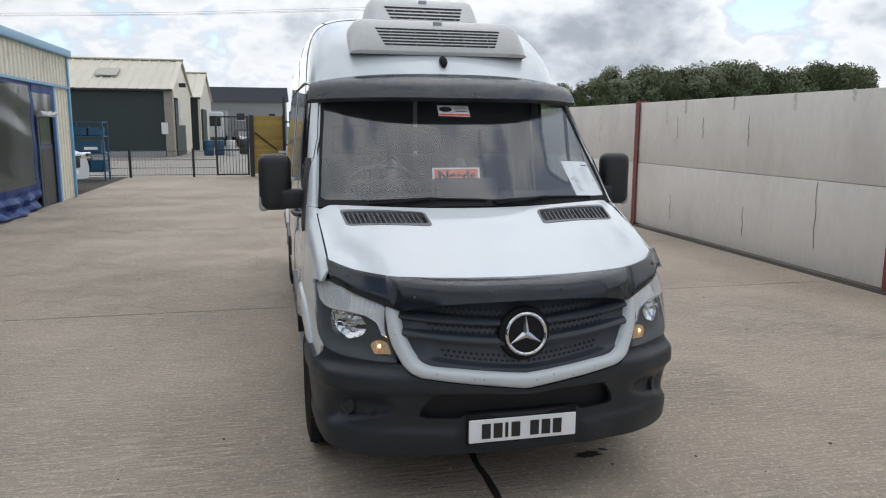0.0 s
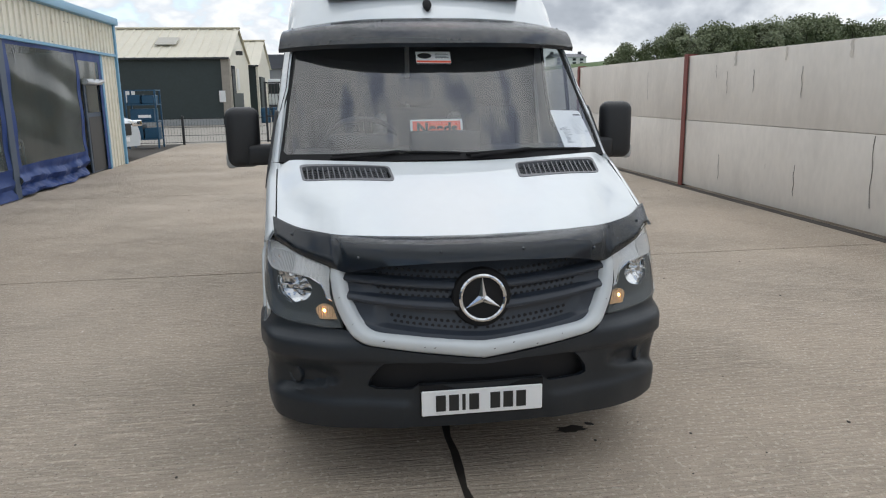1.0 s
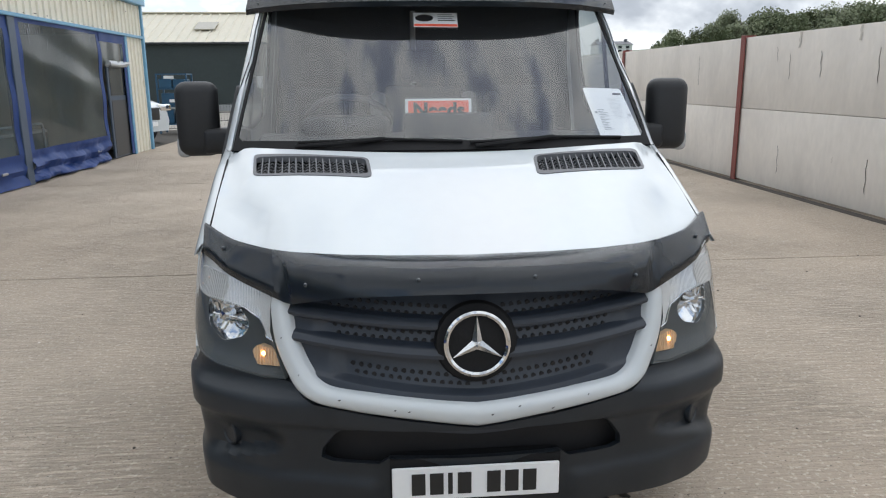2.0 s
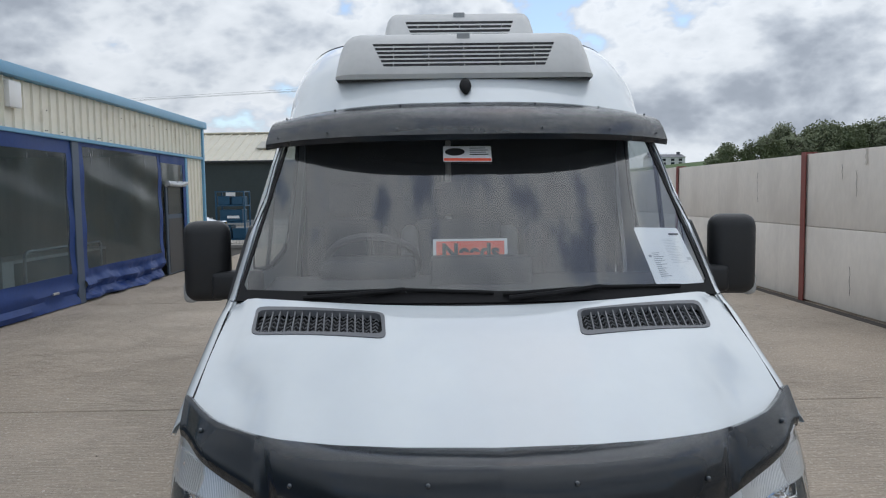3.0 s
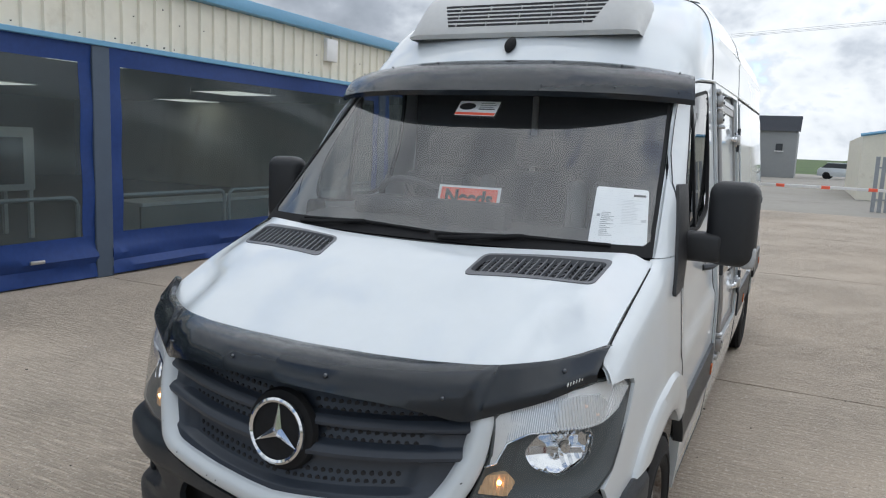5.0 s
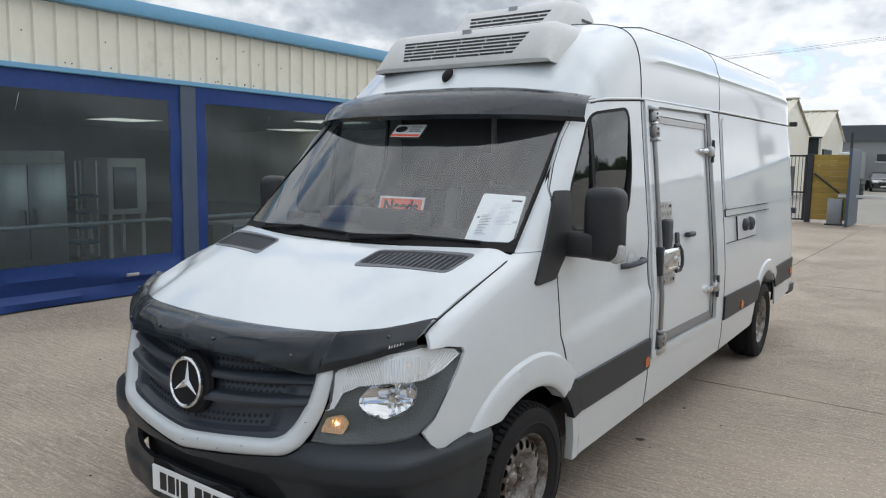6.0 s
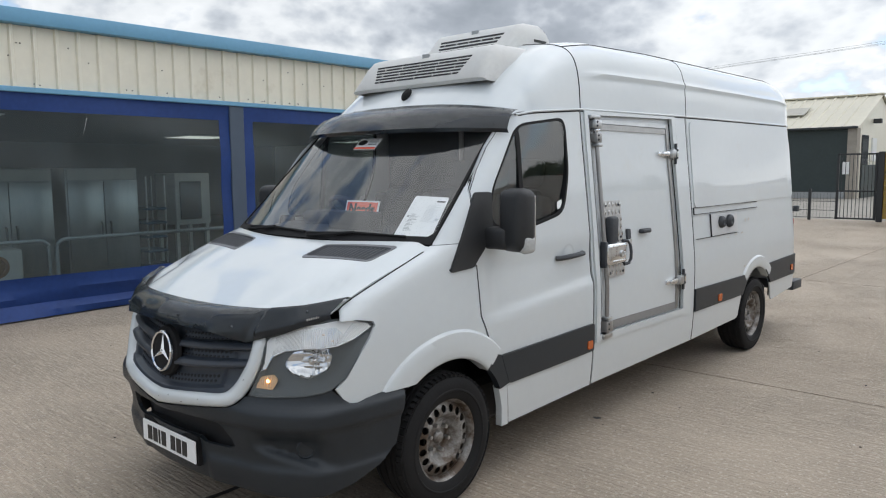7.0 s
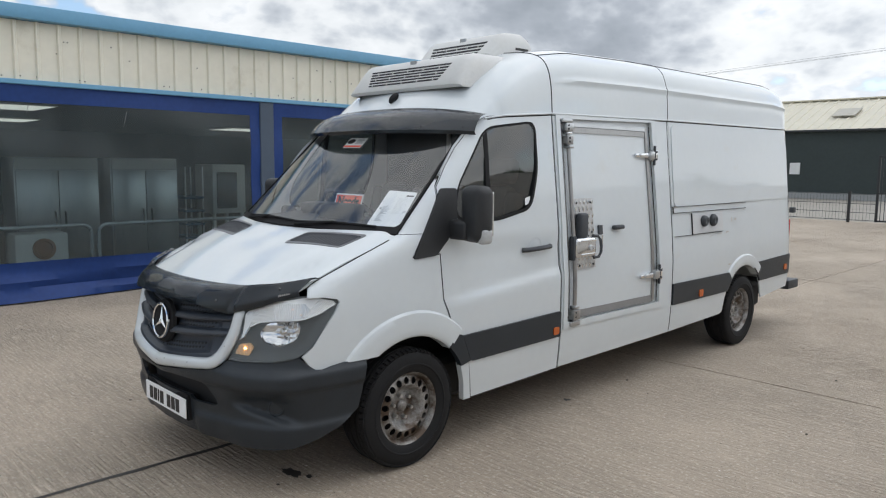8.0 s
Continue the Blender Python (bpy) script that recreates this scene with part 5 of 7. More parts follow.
gr = [(0.0, 0.682), (0.1, 0.69), (0.2, 0.700), (0.32, 0.712), (0.42, 0.719), (0.452, 0.726), (0.478, 0.742), (0.5, 0.768), (0.519, 0.80), (0.549, 0.869), (0.559, 0.945), (0.553, 1.0), (0.3, 1.03), (0.0, 1.04)]
sm = [(0.0, 0.611), (0.1, 0.624), (0.2, 0.637), (0.32, 0.65), (0.414, 0.661), (0.46, 0.665), (0.487, 0.671), (0.522, 0.69), (0.551, 0.717), (0.580, 0.771), (0.600, 0.82), (0.611, 0.868), (0.617, 0.97), (0.6, 1.01), (0.5, 1.02), (0.0, 1.045)]
GR, SM = fp(gr), fp(sm)


def line_gap(p, line):
    """The distance of p from an open line."""
    best = 9.0
    for (ax, az), (bx, bz) in zip(line, line[1:]):
        vx, vz = bx - ax, bz - az
        f = max(0.0, min(1.0, ((p[0] - ax) * vx + (p[1] - az) * vz) / (vx * vx + vz * vz)))
        best = min(best, math.hypot(p[0] - ax - f * vx, p[1] - az - f * vz))
    return best


def surround_s(th, z, d=0.0):
    q = (abs(th), z)
    a, b_ = line_gap(q, GR[:12]), line_gap(q, SM[:13])
    u = a / (a + b_ + 1e-6)
    return nose(th, z, d + 0.024 * (1 - abs(2 * u - 1) ** 3) * (1 - 0.3 * u))


part("front_liner", patch(mirrored(fp([(0.0, 0.60), (0.5, 0.64), (0.60, 0.71)]) + ap([(0.70, 0.15, 0.71), (0.84, 0.26, 0.715), (0.885, 0.34, 0.735), (0.895, 0.45, 0.90), (0.90, 0.55, 0.99), (0.86, 0.42, 1.05)]) + fp([(0.5, 1.03), (0.0, 1.06)])), nose, -0.095, 0.01, 0.06), LINER, van, "dark inner front panel")


def resample(line, n):
    run = [0.0]
    for a, b_ in zip(line, line[1:]):
        run.append(run[-1] + math.hypot(b_[0] - a[0], b_[1] - a[1]))
    out = [(float(np.interp(k / n * run[-1], run, [p[0] for p in line])), float(np.interp(k / n * run[-1], run, [p[1] for p in line]))) for k in range(n + 1)]
    for _ in range(3):
        out = [out[0]] + [((a[0] + 2 * b_[0] + c_[0]) / 4, (a[1] + 2 * b_[1] + c_[1]) / 4) for a, b_, c_ in zip(out, out[1:], out[2:])] + [out[-1]]
    return out


b = bmesh.new()
inn, out_ = resample(GR[:12], 70), resample(SM[:14], 70)
rows = []
for side_ in (-1, 1):
    for k in (range(70, 0, -1) if side_ < 0 else range(71)):
        (a0, z0), (a1, z1) = inn[k], out_[k]
        row = [b.verts.new(nose(side_ * a0, z0, -0.04))]
        for u in (0.0, 0.06, 0.14, 0.24, 0.36, 0.5, 0.64, 0.76, 0.86, 0.94, 1.0):
            row.append(b.verts.new(nose(side_ * (a0 + (a1 - a0) * u), z0 + (z1 - z0) * u, 0.024 * (1 - abs(2 * u - 1) ** 3) * (1 - 0.3 * u))))
        row.append(b.verts.new(nose(side_ * a1, z1, -0.04)))
        rows.append(row)
for p, q in zip(rows, rows[1:]):
    for k in range(12):
        b.faces.new((p[k], p[k + 1], q[k + 1], q[k]))
surround = part("grille_surround", b, WHITE, van, "white grille surround with stone chips", True, 50)
chips = random.Random(12)
for x, z in ((-0.24, 0.672), (-0.20, 0.668), (0.04, 0.655), (-0.57, 0.86), (-0.52, 0.755), (0.55, 0.80), (0.33, 0.69), (0.22, 0.66), (-0.4, 0.695), (0.12, 0.675)):
    w_ = chips.uniform(0.002, 0.007)
    part("stone_chip", patch(fp([(x - w_, z), (x, z - 0.002), (x + w_, z + 0.003), (x, z + 0.003)]), surround_s, 0.0014, 0.0, 0.1), TRIM, surround, "dark stone chip", False)


bow_k = lut([(0.60, 0.95), (0.757, 0.9), (0.872, 0.52), (0.95, 0.55), (1.1, 0.55)])


def rise(x, zz):
    """How far the grille's lines climb towards the sides: most in the lowest band."""
    return (0.125 * abs(x) ** 1.5 + 0.03 * abs(x) - 0.023) * bow_k(zz)


bar_d = lut([(0.58, -0.004), (0.719, -0.004), (0.722, -0.008), (0.726, -0.022), (0.733, -0.030), (0.790, -0.034), (0.808, -0.030), (0.816, -0.008), (0.821, 0.010), (0.832, 0.013), (0.846, 0.006), (0.852, 0.0), (0.854, -0.018), (0.858, -0.026), (0.884, -0.030), (0.892, -0.026), (0.899, -0.004), (0.903, 0.009), (0.912, 0.011), (0.925, 0.004), (0.931, 0.0), (0.933, -0.018), (0.938, -0.026), (0.98, -0.03), (1.1, -0.02)])
BANDS = ((0.757, 0.41), (0.872, 0.46), (0.95, 0.49))
grille_w = lut([(0.6, 0.49), (0.742, 0.50), (0.80, 0.545), (0.869, 0.572), (0.945, 0.58), (1.1, 0.57)])


def grille_s(th, z, d=0.0):
    """Two broad bars over recessed bands that end before the surround."""
    x = abs(nose(th, z)[0])
    zz = z
    for _ in range(3):
        zz = z - rise(x, zz)
    c, end = min(BANDS, key=lambda b_: abs(b_[0] - zz))
    w_ = max(0.0, min(1.0, (x - end) / 0.035))
    p = bar_d(zz)
    return nose(th, z, d - 0.006 + (p * (1 - 0.6 * w_) if p < 0 else p))


b = bmesh.new()
rows = []
for zz in [0.60, 0.66, 0.70, 0.717, 0.719, 0.722, 0.726, 0.733, 0.76, 0.79, 0.80, 0.808, 0.816, 0.821, 0.826, 0.832, 0.839, 0.846, 0.852, 0.854, 0.858, 0.87, 0.884, 0.892, 0.899, 0.903, 0.907, 0.912, 0.918, 0.925, 0.931, 0.933, 0.938, 0.96, 0.98, 1.02]:
    row = []
    for k in range(-48, 49):
        x = k / 48 * grille_w(zz + rise(0.45, zz))
        z = zz + rise(x, zz)
        th = nx(abs(x), z)
        row.append(b.verts.new(grille_s(th if x >= 0 else -th, z)))
    rows.append(row)
for p, q in zip(rows, rows[1:]):
    for k in range(96):
        b.faces.new((p[k], p[k + 1], q[k + 1], q[k]))
grille = part("grille", b, GRILLE, van, "dark grey plastic grille with broad bars", True, 28)
dots = bmesh.new()
for c, end in BANDS:
    for row in range(2):
        for sx in (1, -1):
            for j in range(20):
                x = 0.013 + 0.0265 * (j + 0.5 * row)
                z = c + 0.010 - 0.022 * row + rise(x, c)
                if x > end - 0.02 * row - 0.01 or math.hypot(x, z - 0.86) < 0.125:
                    continue
                th = sx * nx(x, z)
                p, q = grille_s(th, z, 0.0005), nose(th, z, 0.1)
                rot = Vector((q[0] - p[0], q[1] - p[1], 0.0)).to_track_quat("Z", "Y").to_matrix().to_4x4()
                add_lathe(dots, [(0.0078, -0.004), (0.0076, 0.0015), (0.0005, 0.0015)], Matrix.Translation(p) @ rot, 10)
tagged(part("perforation", dots, LINER, grille, "black round perforations"), kind="stuff")

badge = part("badge", bmesh.new(), CHROME, van, "round chrome grille badge")
bm = bmesh.new()
bc = Matrix.Translation((0, -0.022, 0.86)) @ Matrix.Rotation(radians(90 - 6), 4, "X")
add_lathe(bm, [(0.084, 0.0), (0.085, 0.010), (0.092, 0.014), (0.099, 0.010), (0.100, 0.0), (0.084, 0.0)], bc, 56)
for k in range(3):
    a = radians(90 + 120 * k)
    u, v = Vector((math.cos(a), math.sin(a), 0)), Vector((-math.sin(a), math.cos(a), 0))
    tip, lf, rt, up, o = u * 0.086, v * 0.017, v * -0.017, Vector((0, 0, 0.013)), Vector((0, 0, 0))
    back = -u * 0.009
    vs = [bm.verts.new(bc @ p) for p in (tip + up * 0.3, lf + back * 0 + up * 0.2, back + up, rt + up * 0.2)]
    bm.faces.new((vs[0], vs[1], vs[2])), bm.faces.new((vs[0], vs[2], vs[3]))
badge.data = finish(bm, "badge", True, 20)
badge.data.materials.append(CHROME)
bm = bmesh.new()
add_lathe(bm, [(0.0005, 0.0), (0.086, 0.0), (0.118, -0.012), (0.125, -0.03)], bc, 48)
part("badge_plate", bm, RUBBER, badge, "black backing disc")

# number plate, lettering as plain bars
plate = part("number_plate", box((-0.26, -0.021, 0.352), (0.26, -0.011, 0.463), 0.004, 1), PAPER, van, "white number plate")
x = -0.20
for k in range(7):
    if k == 4:
        x += 0.035
    part("character_bar", box((x, -0.0242, 0.372), (x + (0.014 if k == 2 else 0.042), -0.0215, 0.443)), INK, plate, "", False)
    x += 0.030 if k == 2 else 0.056
part("plate_frame", patch([(-0.265, 0.343), (0.265, 0.343), (0.265, 0.485), (-0.265, 0.485)], lambda a, b_, d_: (a, -0.007 - d_, b_), 0, 0.05, 0.2, [[(-0.258, 0.354), (0.258, 0.354), (0.258, 0.461), (-0.258, 0.461)]]), RUBBER, plate, "black plate holder", False)

# headlamps
hl = ap([(0.628, 0.130, 0.985), (0.621, 0.122, 0.868), (0.588, 0.093, 0.771), (0.568, 0.087, 0.732), (0.646, 0.118, 0.727), (0.802, 0.21, 0.739), (0.863, 0.270, 0.752), (0.878, 0.305, 0.764), (0.893, 0.372, 0.806), (0.904, 0.447, 0.904), (0.908, 0.503, 0.966), (0.910, 0.535, 1.018), (0.90, 0.515, 1.040), (0.88, 0.43, 1.060), (0.85, 0.36, 1.064), (0.78, 0.234, 1.05), (0.70, 0.18, 1.015)])
strip_low = ap([(0.606, 0.118, 0.834), (0.635, 0.132, 0.846), (0.645, 0.141, 0.872), (0.658, 0.152, 0.90), (0.705, 0.188, 0.928), (0.78, 0.238, 0.941), (0.83, 0.29, 0.942), (0.862, 0.35, 0.947), (0.888, 0.43, 0.972), (0.904, 0.515, 1.012)])
strip = strip_low + ap([(0.896, 0.505, 1.030), (0.875, 0.43, 1.050), (0.845, 0.36, 1.055), (0.78, 0.236, 1.036), (0.70, 0.18, 1.0), (0.634, 0.134, 0.975), (0.626, 0.126, 0.868)])
SIG = ap([(0.772, 0.236, 0.948), (0.764, 0.232, 0.985), (0.775, 0.238, 1.018), (0.82, 0.29, 1.030), (0.852, 0.36, 1.026), (0.866, 0.385, 0.995), (0.862, 0.36, 0.962), (0.84, 0.31, 0.947)])


def lamp_s(th, z, d=0.0):
    """The lamp's inner face: deep behind the reflectors, rising to the lens edge."""
    g = max(0.0, min(1.0, line_gap((th, z), hl + hl[:1]) / 0.045))
    return nose(th, z, d - 0.026 * g * g * (3 - 2 * g))


def spot(a, z, d, sx):
    p = nose(a, z, d)
    return (sx * p[0], p[1], p[2])


for mir in (False, True):
    sx = -1 if mir else 1
    ha = ang(0.792, 0.235)
    hole = rounded([(ha + 0.012 + da, q) for da, q in ((-0.112, 0.872), (-0.066, 0.926), (0.084, 0.940), (0.102, 0.906), (0.080, 0.842), (-0.010, 0.804), (-0.090, 0.830))], 0.02, 3)
    lamp = part("headlamp", patch(hl, lamp_s, -0.004, 0.01, 0.02, [hole], mir), HOUSING, van, "clear headlamp, side light lit")
    hcx, hcz = sum(p[0] for p in hl) / len(hl), sum(p[1] for p in hl) / len(hl)
    part("lamp_rim", patch(hl, nose, 0.001, 0.012, 0.02, [[(hcx + (a - hcx) * 0.992, hcz + (q - hcz) * 0.975) for a, q in hl]], mir), HOUSING, lamp, "grey lamp rim")
    part("signal_strip", patch(strip, nose, -0.008, 0.022, 0.02, (), mir), SILVER, lamp, "satin silver reflector strip")
    part("strip_edge", tube([spot(a, z_ + 0.002, -0.006, sx) for a, z_ in dense(strip_low, 0.02, False)], 0.0032, 6), CHROME, lamp, "bright bead along the strip")
    bd = bmesh.new()
    for a, z_ in dense(strip_low, 0.011, False):
        if ang(0.72, 0.19) < a < ang(0.89, 0.45) and z_ < 0.975:
            bmesh.ops.create_uvsphere(bd, u_segments=6, v_segments=4, radius=0.0046, matrix=Matrix.Translation(spot(a, z_ + 0.003, -0.004, sx)))
    tagged(part("bead", bd, FLUTED, lamp, "", False), kind="stuff")
    # two pale amber balls stand in for the indicator bulb's orange-tinted reflections
    for a_, q in ((0.5, 1.0), (0.72, 0.972)):
        ib = bmesh.new()
        bmesh.ops.create_uvsphere(ib, u_segments=12, v_segments=8, radius=0.007, matrix=Matrix.Translation(spot(SIG[0][0] + (SIG[5][0] - SIG[0][0]) * a_, q, -0.006, sx)))
        part("indicator_bulb", ib, PALEAMBER, lamp, "pale amber ball for an orange-tinted reflection of the indicator bulb")
    part("signal_reflector", patch(SIG, nose, -0.004, 0.006, 0.02, (), mir), FLUTED, lamp, "fluted indicator reflector")
    ribs = bmesh.new()
    s0, s1 = min(p[0] for p in SIG), max(p[0] for p in SIG)
    for k in range(20):
        a = s0 + (s1 - s0) * (k + 0.5) / 20
        col_ = [q for q in np.linspace(0.93, 1.05, 60) if inside((a, q), SIG)]
        if len(col_) > 2:
            add_tube(ribs, [spot(a, z_, -0.003, sx) for z_ in (min(col_), max(col_))], 0.0034, 6)
    for k in range(16):
        a = s1 - 0.05 + 0.013 * k
        run = [f for f in np.linspace(0, 1, 50) if inside((a + 0.10 * f, 0.94 + 0.10 * f), strip) and not inside((a + 0.10 * f, 0.94 + 0.10 * f), SIG)]
        if len(run) > 3:
            add_tube(ribs, [spot(a + 0.10 * f, 0.94 + 0.10 * f, -0.005, sx) for f in (run[0], run[-1])], 0.0026, 6)
    for k in range(26):
        a = ang(0.640, 0.145) + (s0 - ang(0.640, 0.145)) * k / 26
        run = [f for f in np.linspace(0, 1, 60) if inside((a + 0.05 * f, 0.83 + 0.21 * f), strip)]
        if len(run) > 3:
            add_tube(ribs, [spot(a + 0.05 * f, 0.83 + 0.21 * f, -0.0078, sx) for f in (run[1], run[-2])], 0.0018, 5)
    tagged(part("flute", ribs, FLUTED, lamp, "clear silver flutes"), kind="stuff")
    # reflector: a deep angular bowl with stepped facets round a bulb shield
    ba, bz = ha + 0.035, 0.880

    def bowl_s(th, q, d_=0.0):
        u, w = (th - ba) / 0.13, (q - bz) / 0.070
        deep = max(0.0, 1 - 0.75 * (u * u + w * w))
        facet = 0.004 * math.floor(6.0 * abs(u) + 1.2) * (1 if th > ba else -0.6) + 0.003 * math.floor(2.5 * w)
        return nose(th, q, d_ - 0.024 - 0.052 * deep + facet)

    part("reflector_bowl", patch(hole, bowl_s, 0, 0.0, 0.011, (), mir), REFLECT, lamp, "faceted chrome reflector", True, 14)
    wall = bmesh.new()
    ring_a = [wall.verts.new((sx * p[0], p[1], p[2])) for p in (lamp_s(a, q, -0.002) for a, q in hole)]
    ring_b = [wall.verts.new((sx * p[0], p[1], p[2])) for p in (bowl_s(a, q, -0.004) for a, q in hole)]
    for k in range(len(hole)):
        wall.faces.new((ring_a[k - 1], ring_a[k], ring_b[k], ring_b[k - 1]))
    part("bowl_wall", wall, REFLECT, lamp)
    c, o = nose(ba, bz, -0.075), nose(ba, bz, 0.10)
    dirn = Vector((sx * (0.5 * (o[0] - c[0])), o[1] - c[1], 0)).normalized()
    rm = Matrix.Translation((sx * c[0], c[1], c[2])) @ dirn.to_track_quat("Z", "Y").to_matrix().to_4x4()
    part("reflector_shelf", box((-0.052, -0.004, 0.0), (0.052, 0.002, 0.034), 0.002, 1, rm), REFLECT, lamp)
    bb = bmesh.new()
    add_lathe(bb, [(0.020, 0.0), (0.021, 0.030), (0.014, 0.040), (0.001, 0.042)], rm, 16)
    part("bulb_shield", bb, CHROME, lamp)
    ip = rounded(fp([(0.598, 0.762), (0.618, 0.812), (0.672, 0.820), (0.694, 0.798), (0.676, 0.757)]), 0.01)
    part("side_light", patch(ip, nose, -0.012, 0.018, 0.03, (), mir), SIDELIGHT, lamp, "small side light with the bulb's amber glow in its colour")
    sr = bmesh.new()
    for k in range(9):
        x = 0.608 + 0.0095 * k
        zs_ = [q for q in np.linspace(0.755, 0.82, 30) if inside((nx(x, q), q), ip)]
        if len(zs_) > 3:
            add_tube(sr, [spot(nx(x, q), q, -0.011, sx) for q in (zs_[0], zs_[-1])], 0.003, 5)
    tagged(part("flute", sr, SIDELIGHT, lamp), kind="stuff")
    lb = bmesh.new()
    bmesh.ops.create_uvsphere(lb, u_segments=12, v_segments=8, radius=0.0068, matrix=Matrix.Translation(spot(nx(0.652, 0.795), 0.795, -0.009, sx)))
    part("bulb", lb, BULB, lamp, "amber glowing bulb")
    lens = part("lens", patch(hl, nose, 0.004, 0.0, 0.04, (), mir), LENS, lamp, "clear lens")
    lens.visible_shadow = False

# bonnet deflector and sun visor
DT = [(0.0, 0.106, 1.099), (0.24, 0.113, 1.101), (0.40, 0.130, 1.104), (0.48, 0.150, 1.106), (0.55, 0.178, 1.105), (0.61, 0.207, 1.108), (0.67, 0.245, 1.113), (0.744, 0.30, 1.120), (0.819, 0.378, 1.134), (0.88, 0.455, 1.150)]
DB = [(0.0, -0.052, 1.020), (0.2, -0.040, 1.017), (0.4, 0.0, 1.004), (0.50, 0.048, 0.981), (0.555, 0.086, 0.963), (0.63, 0.132, 0.986), (0.71, 0.182, 1.012), (0.781, 0.234, 1.038), (0.843, 0.300, 1.056), (0.88, 0.340, 1.068)]
dx_ = [lut([(a[0], a[k]) for a in DT], 0.02) for k in (1, 2)]
dy_ = [lut([(a[0], a[k]) for a in DB], 0.02) for k in (1, 2)]
FOLD = 0.550


def defl_s(x, f, lift=0.0):
    """The deflector at half-width x, from its top edge (f 0) to its low edge (f 1): a bowed middle, a fold, flat wings."""
    q = abs(x)
    t, l_ = Vector((x * (1 - 0.020 * smooth(q, 0.7, 0.88)), dx_[0](q), dx_[1](q))), Vector((x * (0.995 - 0.03 * smooth(q, 0.74, 0.88)), dy_[0](q), dy_[1](q)))
    fold = FOLD + 0.04 * (1 - f)
    bulge = math.sin(math.pi * f) ** 0.9
    if q < fold:
        h = (0.034 + 0.006 * math.exp(-q / 0.06)) * bulge - 0.011 * smooth(q, fold - 0.012, fold) * bulge
    else:
        flat = min(1.0, f / 0.10, (1 - f) / 0.10)
        h = 0.023 * bulge + (0.026 * flat - 0.023 * bulge) * smooth(q, fold + 0.012 + 0.02 * f, fold + 0.022 + 0.03 * f)
    return t.lerp(l_, f) + Vector((0, -0.8, 0.75)) * (h + lift)


bm = bmesh.new()
vv = [[bm.verts.new(defl_s(0.88 * i / 110, f / 12)) for f in range(13)] for i in range(-110, 111)]
for p, q in zip(vv, vv[1:]):
    for k in range(12):
        bm.faces.new((p[k], p[k + 1], q[k + 1], q[k]))
bmesh.ops.solidify(bm, geom=bm.faces[:], thickness=0.006)
defl = part("bonnet_deflector", bm, VISOR, van, "smoked black plastic bonnet deflector")
for x in (-0.78, -0.50, -0.17, 0.17, 0.50, 0.78):
    s_ = bmesh.new()
    bmesh.ops.create_uvsphere(s_, u_segments=10, v_segments=6, radius=0.007, matrix=Matrix.Translation(defl_s(x, 0.75 if abs(x) < 0.7 else 0.5, 0.003)))
    part("fixing_stud", s_, VISOR, defl)
for k, w_ in enumerate((0.014, 0.009, 0.010, 0.008, 0.010, 0.005)):
    x = 0.802 + 0.0078 * k
    part("brand_bar", tube((defl_s(x, 0.93, 0.002), defl_s(x + 0.002, 0.93 - w_ * 4, 0.002)), 0.0016, 5), PAPER, defl, "small white brand mark")

bm = bmesh.new()
rows = []
for i in range(-30, 31):
    x = i / 30
    q = abs(x)
    t = Vector((0.845 * x, 1.53 + 0.19 * q ** 2.4, 2.108 - 0.055 * q ** 3))
    lp = Vector((0.876 * x, 1.275 + 0.30 * q ** 2.6, 1.953 - 0.012 * q ** 5))
    row = [t]
    for f in (0.2, 0.45, 0.7, 0.9, 1.0):
        row.append(t.lerp(lp, f) + Vector((0, -0.35, 0.9)) * (0.032 * math.sin(math.pi * f)))
    row.append(lp + Vector((0, 0.012, -0.022)))
    rows.append(row)
vv = [[bm.verts.new(p) for p in row] for row in rows]
for p, q in zip(vv, vv[1:]):
    for k in range(6):
        bm.faces.new((p[k], p[k + 1], q[k + 1], q[k]))
bmesh.ops.solidify(bm, geom=bm.faces[:], thickness=0.006)
visor = part("sun_visor", bm, VISOR, van, "smoked black plastic sun visor over the windscreen")
for i in (2, 10, 20, 40, 50, 58):
    for k in (1, 4):
        s_ = bmesh.new()
        bmesh.ops.create_uvsphere(s_, u_segments=10, v_segments=6, radius=0.0045, matrix=Matrix.Translation(rows[i][k] + Vector((0, -0.004, 0.002))))
        part("fixing_stud", s_, VISOR, visor)
bm = bmesh.new()
bmesh.ops.create_uvsphere(bm, u_segments=20, v_segments=12, radius=1.0, matrix=Matrix.Translation((0.0, 1.672, 2.195)) @ Matrix.Rotation(radians(-46), 4, "X") @ Matrix.Diagonal((0.027, 0.024, 0.052, 1)))
for v in bm.verts:
    v.co.x *= 1.0 - 0.35 * max(0.0, (2.19 - v.co.z) / 0.04)
part("camera_pod", bm, RUBBER, van, "black roof camera pod")


